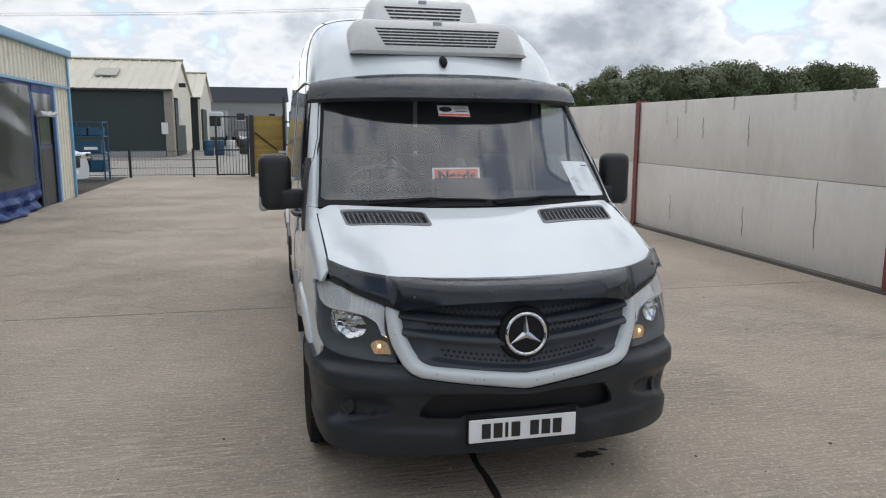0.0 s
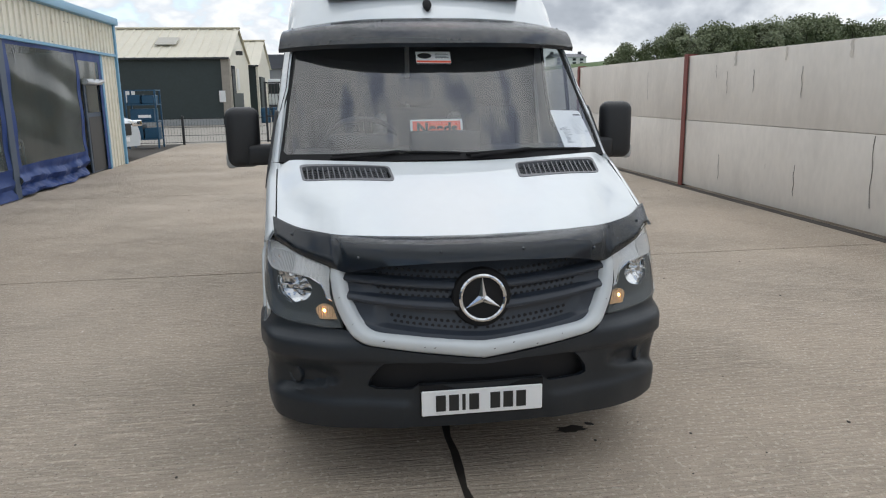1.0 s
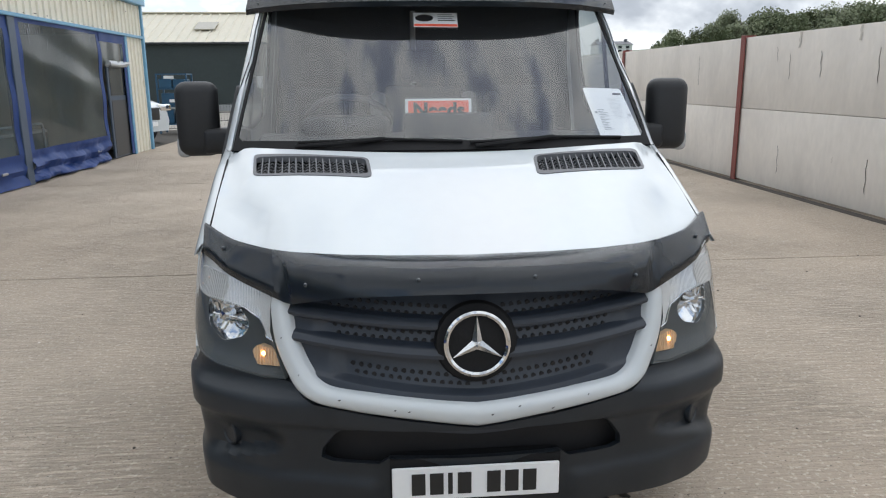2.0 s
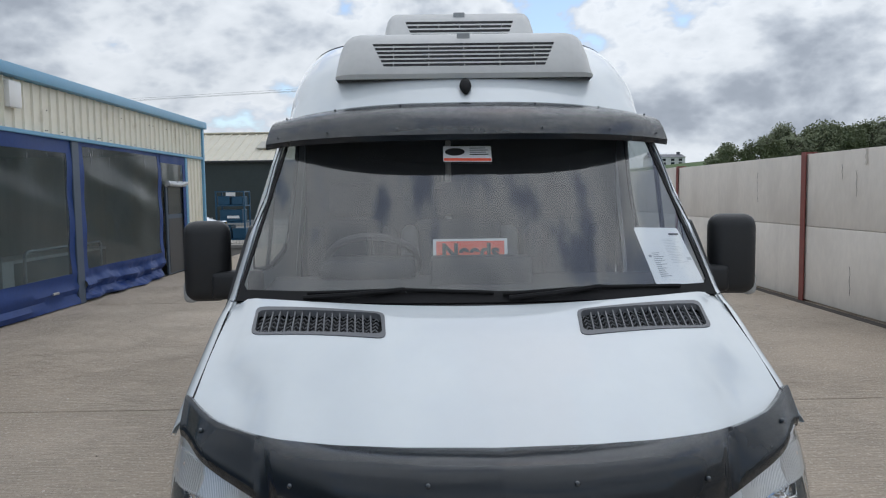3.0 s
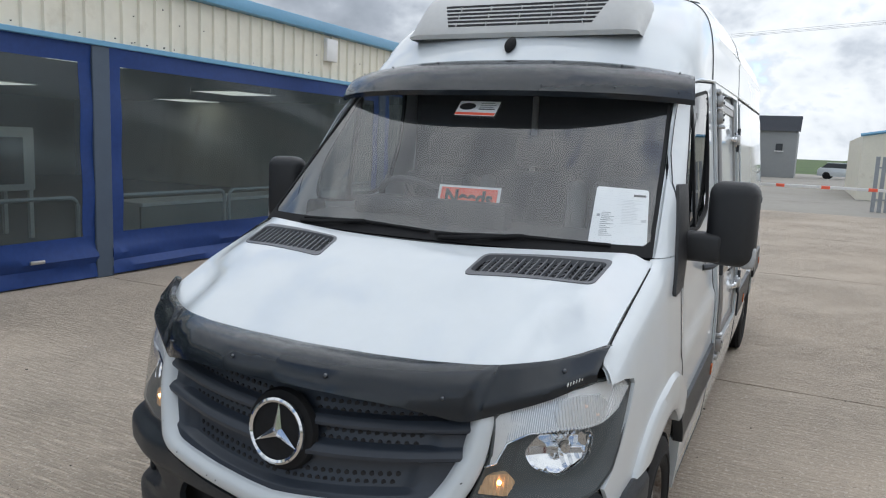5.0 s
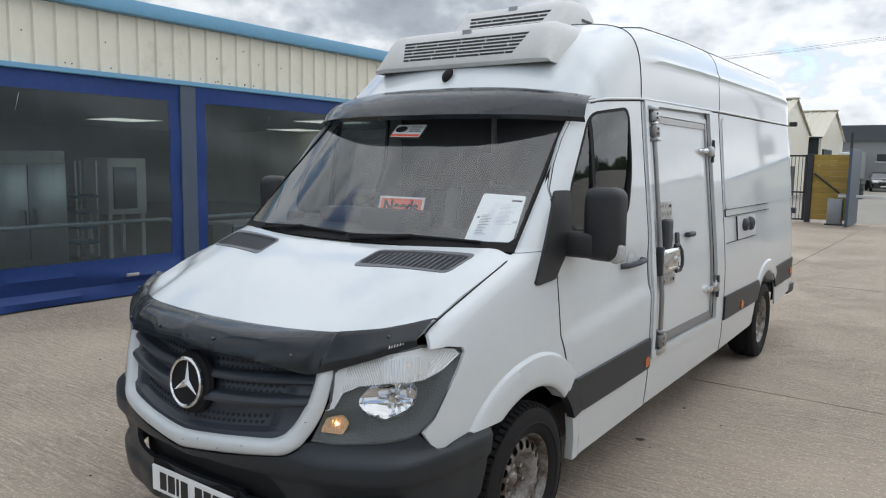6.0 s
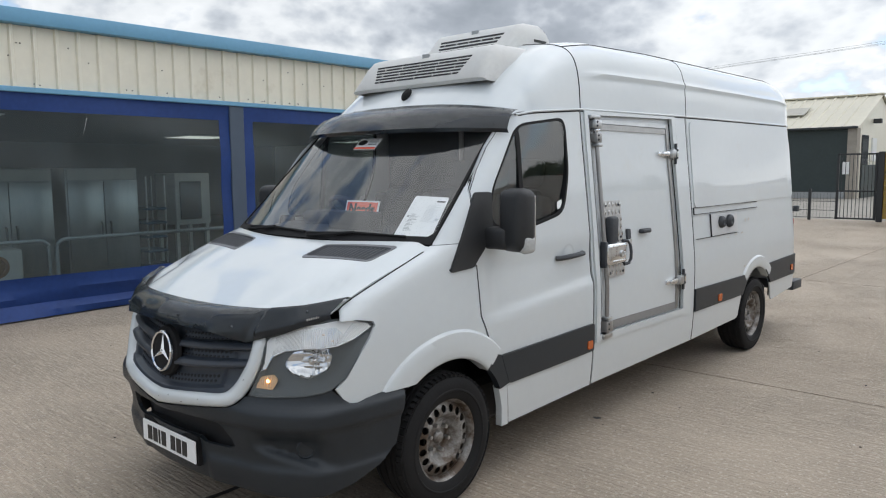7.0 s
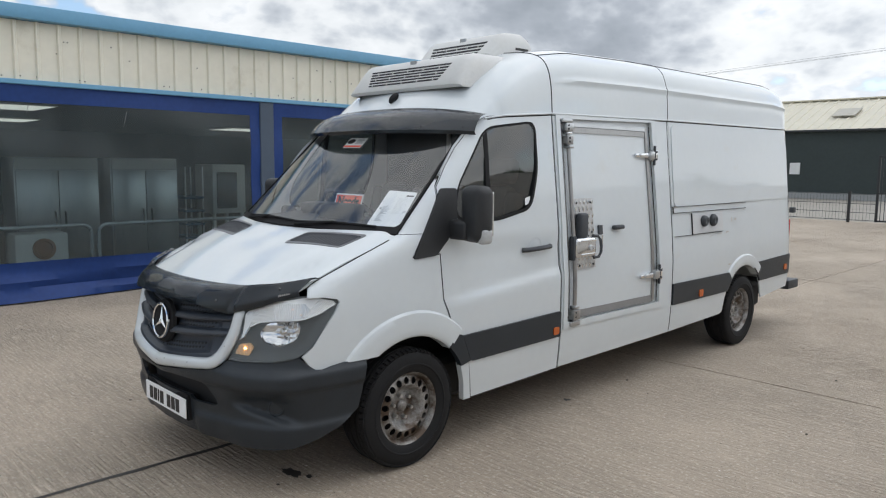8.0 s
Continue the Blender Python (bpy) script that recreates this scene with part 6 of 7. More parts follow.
# ---- wheels ----
def wheel(cx, cy, sx):
    w = part("wheel", bmesh.new(), RUBBER, van, "steel van wheel")
    m_ = Matrix.Translation((sx * cx, cy, HZ)) @ Matrix.Rotation(radians(90 * sx), 4, "Y")
    t = bmesh.new()
    ribs_ = [(0.340, -0.160), (0.343, -0.148), (0.333, -0.145), (0.333, -0.137), (0.343, -0.134), (0.344, -0.100), (0.333, -0.097), (0.333, -0.089), (0.344, -0.086), (0.344, -0.055), (0.333, -0.052), (0.333, -0.044), (0.342, -0.041), (0.341, -0.028), (0.335, -0.025), (0.331, -0.004)]
    add_lathe(t, [(0.200, -0.20), (0.295, -0.215), (0.328, -0.19)] + ribs_ + [(0.323, 0.016), (0.312, 0.023), (0.29, 0.029), (0.268, 0.030), (0.264, 0.033), (0.258, 0.033), (0.254, 0.028), (0.226, 0.022), (0.214, 0.014), (0.204, 0.0)], m_, 72)
    w.data = finish(t, "tyre", True, 30)
    w.data.materials.append(RUBBER)
    tr = bmesh.new()
    for k in range(64):
        a = radians(5.625 * k)
        add_box(tr, (-0.020, -0.0125, -0.012), (0.010, 0.0125, 0.007), 0.003, 1, m_ @ Matrix.Rotation(a, 4, "Z") @ Matrix.Translation((0.334, 0, -0.006)) @ Matrix.Rotation(radians(72), 4, "Y"))
    tagged(part("tread_block", tr, RUBBER, w, "", False), kind="stuff")
    r_ = bmesh.new()
    add_lathe(r_, [(0.212, -0.19), (0.200, -0.16), (0.188, -0.10), (0.192, -0.02), (0.200, -0.004), (0.207, 0.008), (0.212, 0.011), (0.215, 0.004)], m_, 64)
    part("rim", r_, RIMM, w, "silver painted steel rim")
    holes = []
    for k in range(18):
        a = 2 * math.pi * k / 18
        u, v = (math.cos(a), math.sin(a)), (-math.sin(a), math.cos(a))
        holes.append([(u[0] * (0.159 + 0.0215 * math.cos(q)) + v[0] * 0.0195 * math.sin(q), u[1] * (0.159 + 0.0215 * math.cos(q)) + v[1] * 0.0195 * math.sin(q)) for q in [2 * math.pi * j / 10 for j in range(10)]])
    dish = lut([(0.0, -0.062), (0.055, -0.062), (0.07, -0.074), (0.095, -0.070), (0.11, -0.036), (0.123, -0.010), (0.136, -0.006), (0.175, -0.016), (0.192, -0.028)], 0.006)

    def face(a, b_, d_):
        return m_ @ Vector((a, b_, dish(math.hypot(a, b_)) + d_))

    circ = [(0.191 * math.cos(2 * math.pi * k / 48), 0.191 * math.sin(2 * math.pi * k / 48)) for k in range(48)]
    part("disc", patch(circ, face, 0, 0.006, 0.02, holes), RIMM, w, "silver steel disc with round slots")
    h_ = bmesh.new()
    add_lathe(h_, [(0.001, -0.040), (0.022, -0.041), (0.031, -0.048), (0.036, -0.064)], m_, 24)
    part("hub_cap", h_, RIMM, w)
    for k in range(6):
        a = radians(60 * k + 15)
        n_ = bmesh.new()
        add_lathe(n_, [(0.0005, -0.038), (0.011, -0.038), (0.013, -0.066)], m_ @ Matrix.Translation((0.068 * math.cos(a), 0.068 * math.sin(a), 0)), 6)
        part("wheel_nut", n_, STEEL, w, "", False)
    bk = bmesh.new()
    add_lathe(bk, [(0.001, -0.11), (0.185, -0.11)], m_, 32)
    part("brake_back", bk, LINER, w)


RIMM = mat("silver_wheel_paint", (0.33, 0.325, 0.315), 0.42, 0.4, var=0.25, scale=14, dirt=(0.085, 0.06, 0.042), dirt_scale=9, dirt_from=0.40, dirt_to=0.60)
for sx in (1, -1):
    for cy in (FH, RH):
        wheel(0.918, cy, sx)


# ---- van: cold-room door, hatch, rear ----
def side_up(y0, y1, z0, z1, off, thick, m_, name, label="", r=0.01, step=0.15, parent=None):
    return part(name, patch(rounded([(y0, z0), (y1, z0), (y1, z1), (y0, z1)], r), side, off, thick, step), m_, parent or van, label)


cold = part("cold_room_door", patch([(2.50, 0.70), (3.62, 0.69), (3.59, 2.0), (2.50, 2.0)], side, -0.012, 0.05, 0.2), WHITE, van, "white insulated side door")
part("recess_back", patch([(2.44, 0.635), (3.71, 0.625), (3.67, 2.09), (2.44, 2.07)], side, -0.024, 0.004, 0.2), WHITE, cold)
part("door_surround", patch([(2.405, 0.60), (3.76, 0.59), (3.72, 2.105), (2.405, 2.085)], side, 0.012, 0.014, 0.2, [SD]), WHITE, cold, "white raised door surround")
part("door_seal", patch([(2.505, 0.655), (3.63, 0.645), (3.62, 0.70), (2.505, 0.71)], side, -0.006, 0.03, 0.2), mat("grey_seal", (0.24, 0.235, 0.23), 0.7, var=0.08), cold, "grey rubber bottom seal")
part("edge_strip", patch([(3.602, 0.66), (3.634, 0.66), (3.604, 2.035), (3.573, 2.035)], side, 0.0, 0.034, 0.3), DULLALU, cold, "dull aluminium edge strip")
part("edge_gap", patch([(3.637, 0.66), (3.652, 0.66), (3.622, 2.035), (3.607, 2.035)], side, -0.012, 0.02, 0.3), LINER, cold, "dark gap beside the strip")
part("edge_strip", patch([(2.55, 2.012), (3.59, 2.012), (3.60, 2.040), (2.55, 2.037)], side, 0.0, 0.03, 0.3), STEEL, cold, "bright top strip")
part("edge_strip", patch([(2.555, 1.970), (3.572, 1.970), (3.572, 2.008), (2.555, 2.008)], side, -0.003, 0.03, 0.3), DULLALU, cold, "dull aluminium edge strip")
part("edge_strip", patch([(2.475, 0.68), (2.492, 0.68), (2.492, 2.03), (2.475, 2.03)], side, -0.010, 0.03, 0.3), DULLALU, cold, "dull aluminium edge strip")
part("edge_gap", patch([(2.493, 0.66), (2.507, 0.66), (2.507, 2.03), (2.493, 2.03)], side, -0.014, 0.02, 0.3), LINER, cold, "dark gap beside the rod")
part("lock_rod", tube([side(2.527, z, 0.012) for z in np.linspace(0.63, 2.05, 10)], 0.0145, 12), DULLALU, cold, "steel locking rod")


def rod_keeper(z0, z1, y0, y1, depth, m_):
    x0 = side(2.53, (z0 + z1) / 2)[0]
    return part("rod_keeper", box((x0 - 0.015, y0, z0), (x0 + depth, y1, z1), 0.007, 2), m_, cold, "steel rod keeper")


# cam brackets at both ends of the rod, with bolted clamps
for z0, z1, y0, y1, depth, m_ in ((2.035, 2.062, 2.46, 2.575, 0.030, STEEL), (1.975, 2.030, 2.485, 2.565, 0.042, STEEL), (1.955, 1.972, 2.50, 2.555, 0.034, CHROME), (1.885, 1.945, 2.495, 2.56, 0.038, DULLALU), (1.858, 1.878, 2.50, 2.555, 0.044, STEEL),
                                  (0.735, 0.755, 2.50, 2.555, 0.040, STEEL), (0.655, 0.728, 2.49, 2.565, 0.040, DULLALU), (0.61, 0.645, 2.47, 2.58, 0.030, STEEL)):
    keeper = rod_keeper(z0, z1, y0, y1, depth, m_)
    if z1 - z0 > 0.04:
        x0 = side(2.53, z0)[0] + depth
        for q in (0.3, 0.75):
            bl = bmesh.new()
            add_lathe(bl, [(0.007, -0.006), (0.007, 0.003), (0.001, 0.004)], Matrix.Translation((x0, y0 + 0.018, z0 + (z1 - z0) * q)) @ Matrix.Rotation(radians(90), 4, "Y"), 6)
            part("bolt", bl, TRIM, keeper)
tread = part("tread_plate", patch([(2.545, 1.0), (2.80, 1.005), (2.80, 1.505), (2.565, 1.505)], side, -0.002, 0.012, 0.2), ALU, cold, "aluminium tread plate")
dia = bmesh.new()
for i in range(5):
    for j in range(10):
        y, z = 2.585 + i * 0.048 + (0.012 if j % 2 else 0), 1.03 + j * 0.05
        if y < 2.79:
            c = side(y, z, 0.0005)
            q = [dia.verts.new(p) for p in ((c[0], y - 0.012, z), (c[0], y, z - 0.022), (c[0], y + 0.012, z), (c[0], y, z + 0.022))]
            t_ = dia.verts.new((c[0] + 0.003, y, z))
            for k in range(4):
                dia.faces.new((q[k], q[(k + 1) % 4], t_))
tagged(part("tread_diamond", dia, CHROME, tread, "", False), kind="stuff")
part("lock_box", box((side(2.6, 1.3)[0] - 0.01, 2.575, 1.225), (side(2.6, 1.3)[0] + 0.045, 2.675, 1.405), 0.02, 3), TRIM, cold, "black lock box")
lx = side(2.6, 1.15)[0]
lever = part("lock_lever", box((lx - 0.01, 2.52, 1.085), (lx + 0.050, 2.755, 1.232), 0.026, 4), CHROME, cold, "chrome door lock")
part("lock_base", box((lx - 0.012, 2.498, 1.075), (lx + 0.030, 2.535, 1.245), 0.006, 2), TRIM, lever, "black end block")
for z in (1.108, 1.205):
    part("lock_ridge", box((lx + 0.046, 2.56, z), (lx + 0.056, 2.74, z + 0.012), 0.004, 2), CHROME, lever)
for y, r_ in ((2.675, 0.022), (2.708, 0.012)):
    bl = bmesh.new()
    add_lathe(bl, [(r_, -0.004), (r_, 0.006), (r_ * 0.8, 0.009), (r_ * 0.3, 0.007), (0.001, 0.004)], Matrix.Translation((lx + 0.050, y, 1.158)) @ Matrix.Rotation(radians(90), 4, "Y"), 18)
    part("lock_barrel", bl, STEEL, lever)
part("lever_grip", tube([side(2.735, 1.238, 0.03), side(2.785, 1.234, 0.04), side(2.808, 1.205, 0.045), side(2.812, 1.16, 0.047), side(2.806, 1.115, 0.045), side(2.785, 1.085, 0.04), side(2.735, 1.080, 0.03)], 0.011, 8), TRIM, lever, "black looped grip")
for y in (2.60, 2.77):
    for z in (1.03, 1.475, 1.26):
        sc = bmesh.new()
        add_lathe(sc, [(0.009, -0.002), (0.008, 0.003), (0.001, 0.004)], Matrix.Translation(side(y, z, 0.0)) @ Matrix.Rotation(radians(90), 4, "Y"), 10)
        part("plate_screw", sc, TRIM, tread)
part("key_plate", patch(rounded([(2.86, 1.235), (2.905, 1.235), (2.905, 1.305), (2.86, 1.305)], 0.01), side, 0.004, 0.02, 0.1), TRIM, cold, "black key plate")
part("key", box((side(2.88, 1.2)[0] + 0.005, 2.876, 1.14), (side(2.88, 1.2)[0] + 0.012, 2.892, 1.24), 0.003, 1), CHROME, cold, "hanging key")
part("door_pull", box((side(3.1, 1.28)[0] - 0.01, 3.04, 1.262), (side(3.1, 1.28)[0] + 0.03, 3.17, 1.295), 0.012, 3), TRIM, cold, "black release knob")
for z in (0.868, 1.823):
    x0 = side(3.65, z)[0]
    strap = bmesh.new()
    add_box(strap, (x0 - 0.02, 3.47, z - 0.024), (x0 + 0.022, 3.61, z + 0.024), 0.012, 2)
    for v in strap.verts:
        if v.co.y < 3.50:
            v.co.z = z + (v.co.z - z) * 0.75
    add_box(strap, (x0 - 0.02, 3.415, z - 0.016), (x0 + 0.010, 3.48, z + 0.016), 0.010, 2)
    hg = part("hinge", strap, CHROME, cold, "chrome strap hinge")
    part("hinge_knuckle", box((x0 - 0.015, 3.60, z - 0.034), (x0 + 0.034, 3.665, z + 0.034), 0.012, 2), STEEL, hg)
    part("hinge_plate", box((x0 - 0.01, 3.655, z - 0.048), (x0 + 0.016, 3.735, z + 0.048), 0.008, 2), CHROME, hg)
    part("hinge_pin", tube(((x0 + 0.018, 3.675, z - 0.078), (x0 + 0.018, 3.675, z + 0.078)), 0.011, 10), TRIM, hg)
    for dz in (-0.03, 0.03):
        bl = bmesh.new()
        add_lathe(bl, [(0.009, 0.0), (0.008, 0.006), (0.001, 0.007)], Matrix.Translation((x0 + 0.015, 3.712, z + dz)) @ Matrix.Rotation(radians(90), 4, "Y"), 6)
        part("bolt", bl, TRIM, hg)
SOFTGREY = mat("pale_grey_panel", (0.56, 0.57, 0.58), 0.4, 0.0, var=0.04)
hatch = part("socket_hatch", patch(rounded([(4.27, 1.155), (4.84, 1.165), (4.84, 1.335), (4.27, 1.335)], 0.012), side, 0.012, 0.012, 0.15), SOFTGREY, van, "pale grey socket hatch")
for y, r_ in ((4.46, 0.05), (4.63, 0.055)):
    c = side(y, 1.262, 0.012)
    s_ = bmesh.new()
    add_lathe(s_, [(r_, 0), (r_, 0.02), (r_ * 0.8, 0.035), (r_ * 0.55, 0.04), (0.001, 0.03)], Matrix.Translation(c) @ Matrix.Rotation(radians(90), 4, "Y"), 20)
    part("socket", s_, TRIM, hatch, "black power socket cover")
for y0, y1, z0, z1 in ((3.945, 5.35, 1.399, 1.402), (3.945, 5.35, 1.346, 1.3495), (3.945, 3.948, 1.35, 1.40), (4.262, 4.265, 1.15, 1.335), (3.96, 4.84, 1.149, 1.1515)):
    side_up(y0, y1, z0, z1, 0.0125, 0.01, LINER, "panel_seam", "dark panel seam", 0.001)
SCRAPE = mat("scraped_primer", (0.50, 0.48, 0.45), 0.8, var=0.3, scale=20)
for y, z, w, h in ((4.78, 1.135, 0.10, 0.012), (4.92, 1.14, 0.07, 0.018), (5.02, 1.25, 0.03, 0.05), (5.10, 1.25, 0.05, 0.03), (4.97, 0.835, 0.06, 0.02), (4.6, 1.12, 0.1, 0.006)):
    part("scuff", patch([(y - w / 2, z - h * 0.2), (y - w * 0.1, z - h / 2), (y + w / 2, z), (y + w * 0.2, z + h / 2), (y - w * 0.3, z + h * 0.3)], side, 0.0135, 0.0, 0.1), SCRAPE, van, "small scuff on the paint", False)
for sx in (1, -1):
    part("tail_lamp", box((sx * 0.87 - 0.06, 6.52, 0.84), (sx * 0.87 + 0.025, 6.60, 1.18), 0.02, 2), REDLENS, van, "red tail lamp")
    part("rear_latch", box((sx * 0.93 - 0.04, 6.53, 1.25), (sx * 0.93 + 0.01, 6.60, 1.31), 0.008, 2), TRIM, van)
part("rear_step", box((-0.85, 6.58, 0.40), (0.92, 6.86, 0.50), 0.015, 2), TRIM, van, "dark rear step bumper")
# plain dark box added as underbody so the space below the van goes dark
part("chassis", box((-0.72, 0.5, 0.24), (0.72, 6.3, 0.50), 0.03, 1), LINER, van, "plain dark box for the underbody, added to darken the space below")
part("engine_bay", box((-0.72, 0.26, 0.42), (0.72, 1.0, 1.02), 0.02, 1), LINER, van, "dark engine bay")

# roof cooling units
def cooling_unit(hw, y_f, y_b, z0, z1, slots, label):
    b = bmesh.new()
    prof = [(y_f + 0.015, z0), (y_f - 0.005, z0 + 0.02), (y_f, z0 + 0.05), (y_f + 0.10, z1 - 0.055), (y_f + 0.14, z1 - 0.02), (y_f + 0.22, z1), (y_b - 0.06, z1 + 0.005), (y_b - 0.01, z1 - 0.02), (y_b, z1 - 0.06), (y_b, z0 - 0.02)]
    st = [(0.0, 1.0), (0.84, 1.0), (0.885, 0.975), (0.92, 0.92), (0.955, 0.82), (0.985, 0.66), (1.0, 0.42)]
    st = [(-a, k) for a, k in st[:0:-1]] + st
    rows = []
    for a, k in st:
        rows.append([b.verts.new((a * hw, y_f + 0.015 + (y - y_f - 0.015) + (1 - k) * 0.06 * (1 if z > z0 + 0.03 else 0.3), z0 + (z - z0) * (k if z > z0 else 1))) for y, z in prof])
    for p, q in zip(rows, rows[1:]):
        for k in range(len(prof) - 1):
            b.faces.new((p[k], p[k + 1], q[k + 1], q[k]))
    b.faces.new(rows[0]), b.faces.new(rows[-1][::-1])
    u = part("cooling_unit", b, GREYPL, van, label, True, 28)
    pa, pb = Vector((0, y_f, z0 + 0.05)), Vector((0, y_f + 0.10, z1 - 0.055))
    n_ = Vector((0, -(pb.z - pa.z), pb.y - pa.y)).normalized()
    for k in range(slots):
        f0 = 0.04 + 0.92 * k / slots
        f1 = f0 + 0.92 / slots * 0.52
        sl = bmesh.new()
        q = []
        for f, lift in ((f0, 0.002), (f1, 0.002)):
            p = pa.lerp(pb, f) + n_ * lift
            w_ = hw * (0.62 + 0.11 * f)
            q.append([sl.verts.new((-w_, p.y, p.z)), sl.verts.new((w_, p.y, p.z))])
        sl.faces.new((q[0][0], q[0][1], q[1][1], q[1][0]))
        r2 = bmesh.ops.extrude_face_region(sl, geom=sl.faces[:])
        bmesh.ops.translate(sl, vec=-n_ * 0.01, verts=[v for v in r2["geom"] if isinstance(v, bmesh.types.BMVert)])
        part("vent_slot", sl, LINER, u, "dark slot", False)
        if k % 2 == 0:
            for x in np.linspace(-0.5, 0.5, 5):
                p = pa.lerp(pb, (f0 + f1) / 2) + n_ * 0.004
                part("slot_rib", box((x * hw * 1.1 - 0.0015, p.y - 0.006, p.z - 0.012), (x * hw * 1.1 + 0.0015, p.y + 0.004, p.z + 0.012)), GREYPL, u, "", False)
    p = Vector((0, y_f + 0.125, z1 - 0.035))
    part("maker_badge", box((-0.03, p.y - 0.012, p.z - 0.015), (0.03, p.y + 0.004, p.z + 0.018), 0.003, 1), PRINT, u, "small grey maker's badge")
    return u


cooling_unit(0.588, 1.738, 2.32, 2.243, 2.485, 6, "pale grey plastic roof cooling unit with slotted front")
u2 = cooling_unit(0.40, 2.24, 2.67, 2.48, 2.70, 4, "pale grey plastic rear roof cooling unit")
part("back_panel", box((-0.37, 2.66, 2.5), (0.37, 2.685, 2.67), 0.01, 1), TRIM, u2, "dark back panel")
part("name_bar", box((0.401, 2.50, 2.575), (0.404, 2.64, 2.592)), INK, u2, "dark maker's lettering as a bar", False)

# ---- cab interior ----
part("bulkhead", box((-0.83, 2.30, 0.5), (0.83, 2.34, 2.06)), mat("bulkhead_grey", (0.05, 0.054, 0.06), 0.7, var=0.06), van, "grey bulkhead behind the seats")
part("bulkhead_rib", box((-0.085, 2.27, 1.3), (-0.055, 2.30, 2.0), 0.006, 1), mat("pale_strip", (0.5, 0.5, 0.5), 0.5, var=0.05), van, "pale upright strip")
part("headliner", box((-0.76, 1.72, 2.03), (0.76, 2.32, 2.05)), mat("headliner_felt", (0.09, 0.09, 0.09), 0.9, var=0.05), van, "grey headliner")
dash = bmesh.new()
rows = []
for x in np.linspace(-0.80, 0.80, 17):
    by = 0.80 + glass_bow(x) + 0.03
    rows.append([dash.verts.new((x, y, z)) for y, z in ((by, 1.325), (by + 0.15, 1.36), (1.38, 1.385), (1.50, 1.37), (1.56, 1.30), (1.58, 0.95), (1.5, 0.8))])
for p, q in zip(rows, rows[1:]):
    for k in range(6):
        dash.faces.new((p[k], p[k + 1], q[k + 1], q[k]))
part("dashboard", dash, DARK, van, "dark grey plastic dashboard")
part("dash_box", box((-0.165, 1.145, 1.36), (0.225, 1.243, 1.478), 0.015, 2), DARK, van, "dark dashboard tray")
part("instrument_hood", box((-0.62, 1.28, 1.37), (-0.22, 1.52, 1.46), 0.05, 4), DARK, van, "instrument hood")
stw = bmesh.new()
sm_ = Matrix.Translation((-0.42, 1.60, 1.42)) @ Matrix.Rotation(radians(-38), 4, "X")
prev = [sm_ @ Vector((0.20 * math.cos(a), 0.20 * math.sin(a), 0)) for a in np.linspace(0, 2 * math.pi, 33)]
add_tube(stw, prev, 0.016, 8)
for a in (0.2, math.pi - 0.2, -math.pi / 2):
    add_tube(stw, [sm_ @ Vector((0.04 * math.cos(a), 0.04 * math.sin(a), -0.02)), sm_ @ Vector((0.2 * math.cos(a), 0.2 * math.sin(a), 0))], 0.014, 6)
add_lathe(stw, [(0.001, 0.01), (0.06, 0.0), (0.07, -0.03)], sm_, 20)
part("steering_wheel", stw, mat("worn_wheel_grip", (0.09, 0.09, 0.095), 0.5, var=0.1), van, "dark grey steering wheel")


def seat(x, w, side_cloth, words):
    s_ = part("cab_seat", box((x - w / 2, 1.62, 0.85), (x + w / 2, 2.12, 1.0), 0.05, 3), CLOTH, van, "dark cloth cab seat")
    rot = Matrix.Translation((x, 2.08, 0.98)) @ Matrix.Rotation(radians(-12), 4, "X")
    part("backrest", box((-w / 2 + 0.07, -0.06, 0), (w / 2 - 0.07, 0.06, 0.62), 0.05, 3, rot), CLOTH, s_)
    for e_ in (-1, 1):
        part("bolster", box((e_ * (w / 2 - 0.045) - 0.045, -0.09, 0.02), (e_ * (w / 2 - 0.045) + 0.045, 0.06, 0.58), 0.04, 3, rot), side_cloth, s_, words)
    part("headrest", box((-0.13, -0.05, 0.64), (0.13, 0.05, 0.82), 0.05, 3, rot), CLOTH, s_)


for x, w, side_cloth, words in ((-0.57, 0.46, CLOTH, ""), (-0.02, 0.60, CLOTH_LIGHT, "pale grey side bolster"), (0.53, 0.42, CLOTH, "")):
    seat(x, w, side_cloth, words)

# papers in the windscreen
card = thing("red_card", "red card with white edge and cut-off black lettering on the dashboard", "sign")
cm = Matrix.Translation((-0.004, 1.25, 1.385)) @ Matrix.Rotation(radians(-16), 4, "X")
part("board", box((-0.15, 0, 0), (0.148, 0.004, 0.158), m=cm), PAPER, card, "white card")
part("red_face", box((-0.137, -0.002, 0.01), (0.135, 0.0, 0.148), m=cm), RED, card, "red face")
tc = bpy.data.curves.new("word", "FONT")
tc.body, tc.size, tc.extrude, tc.align_x, tc.offset = "Needs", 0.088, 0.0008, "CENTER", 0.0035
tob = new("word_source", tc)
tme = bpy.data.meshes.new_from_object(tob)
bpy.data.objects.remove(tob)
word = new("word", tme)
tme.materials.append(INK)
word.parent = card
word.matrix_world = cm @ pose(0, -0.003, 0.076, 90)

sheet = thing("paper_notice", "white printed sheet stuck inside the windscreen", "paper")
part("page", patch(rounded([(0.606, 1.586), (0.792, 1.578), (0.836, 1.376), (0.640, 1.368)], 0.012), screen, -0.006, 0.001, 0.05), PAPER, sheet)


def on_sheet(u, v):
    a = Vector((0.606, 1.586)).lerp(Vector((0.792, 1.578)), u)
    b_ = Vector((0.640, 1.368)).lerp(Vector((0.836, 1.376)), u)
    p = a.lerp(b_, v)
    return (p.x, p.y)


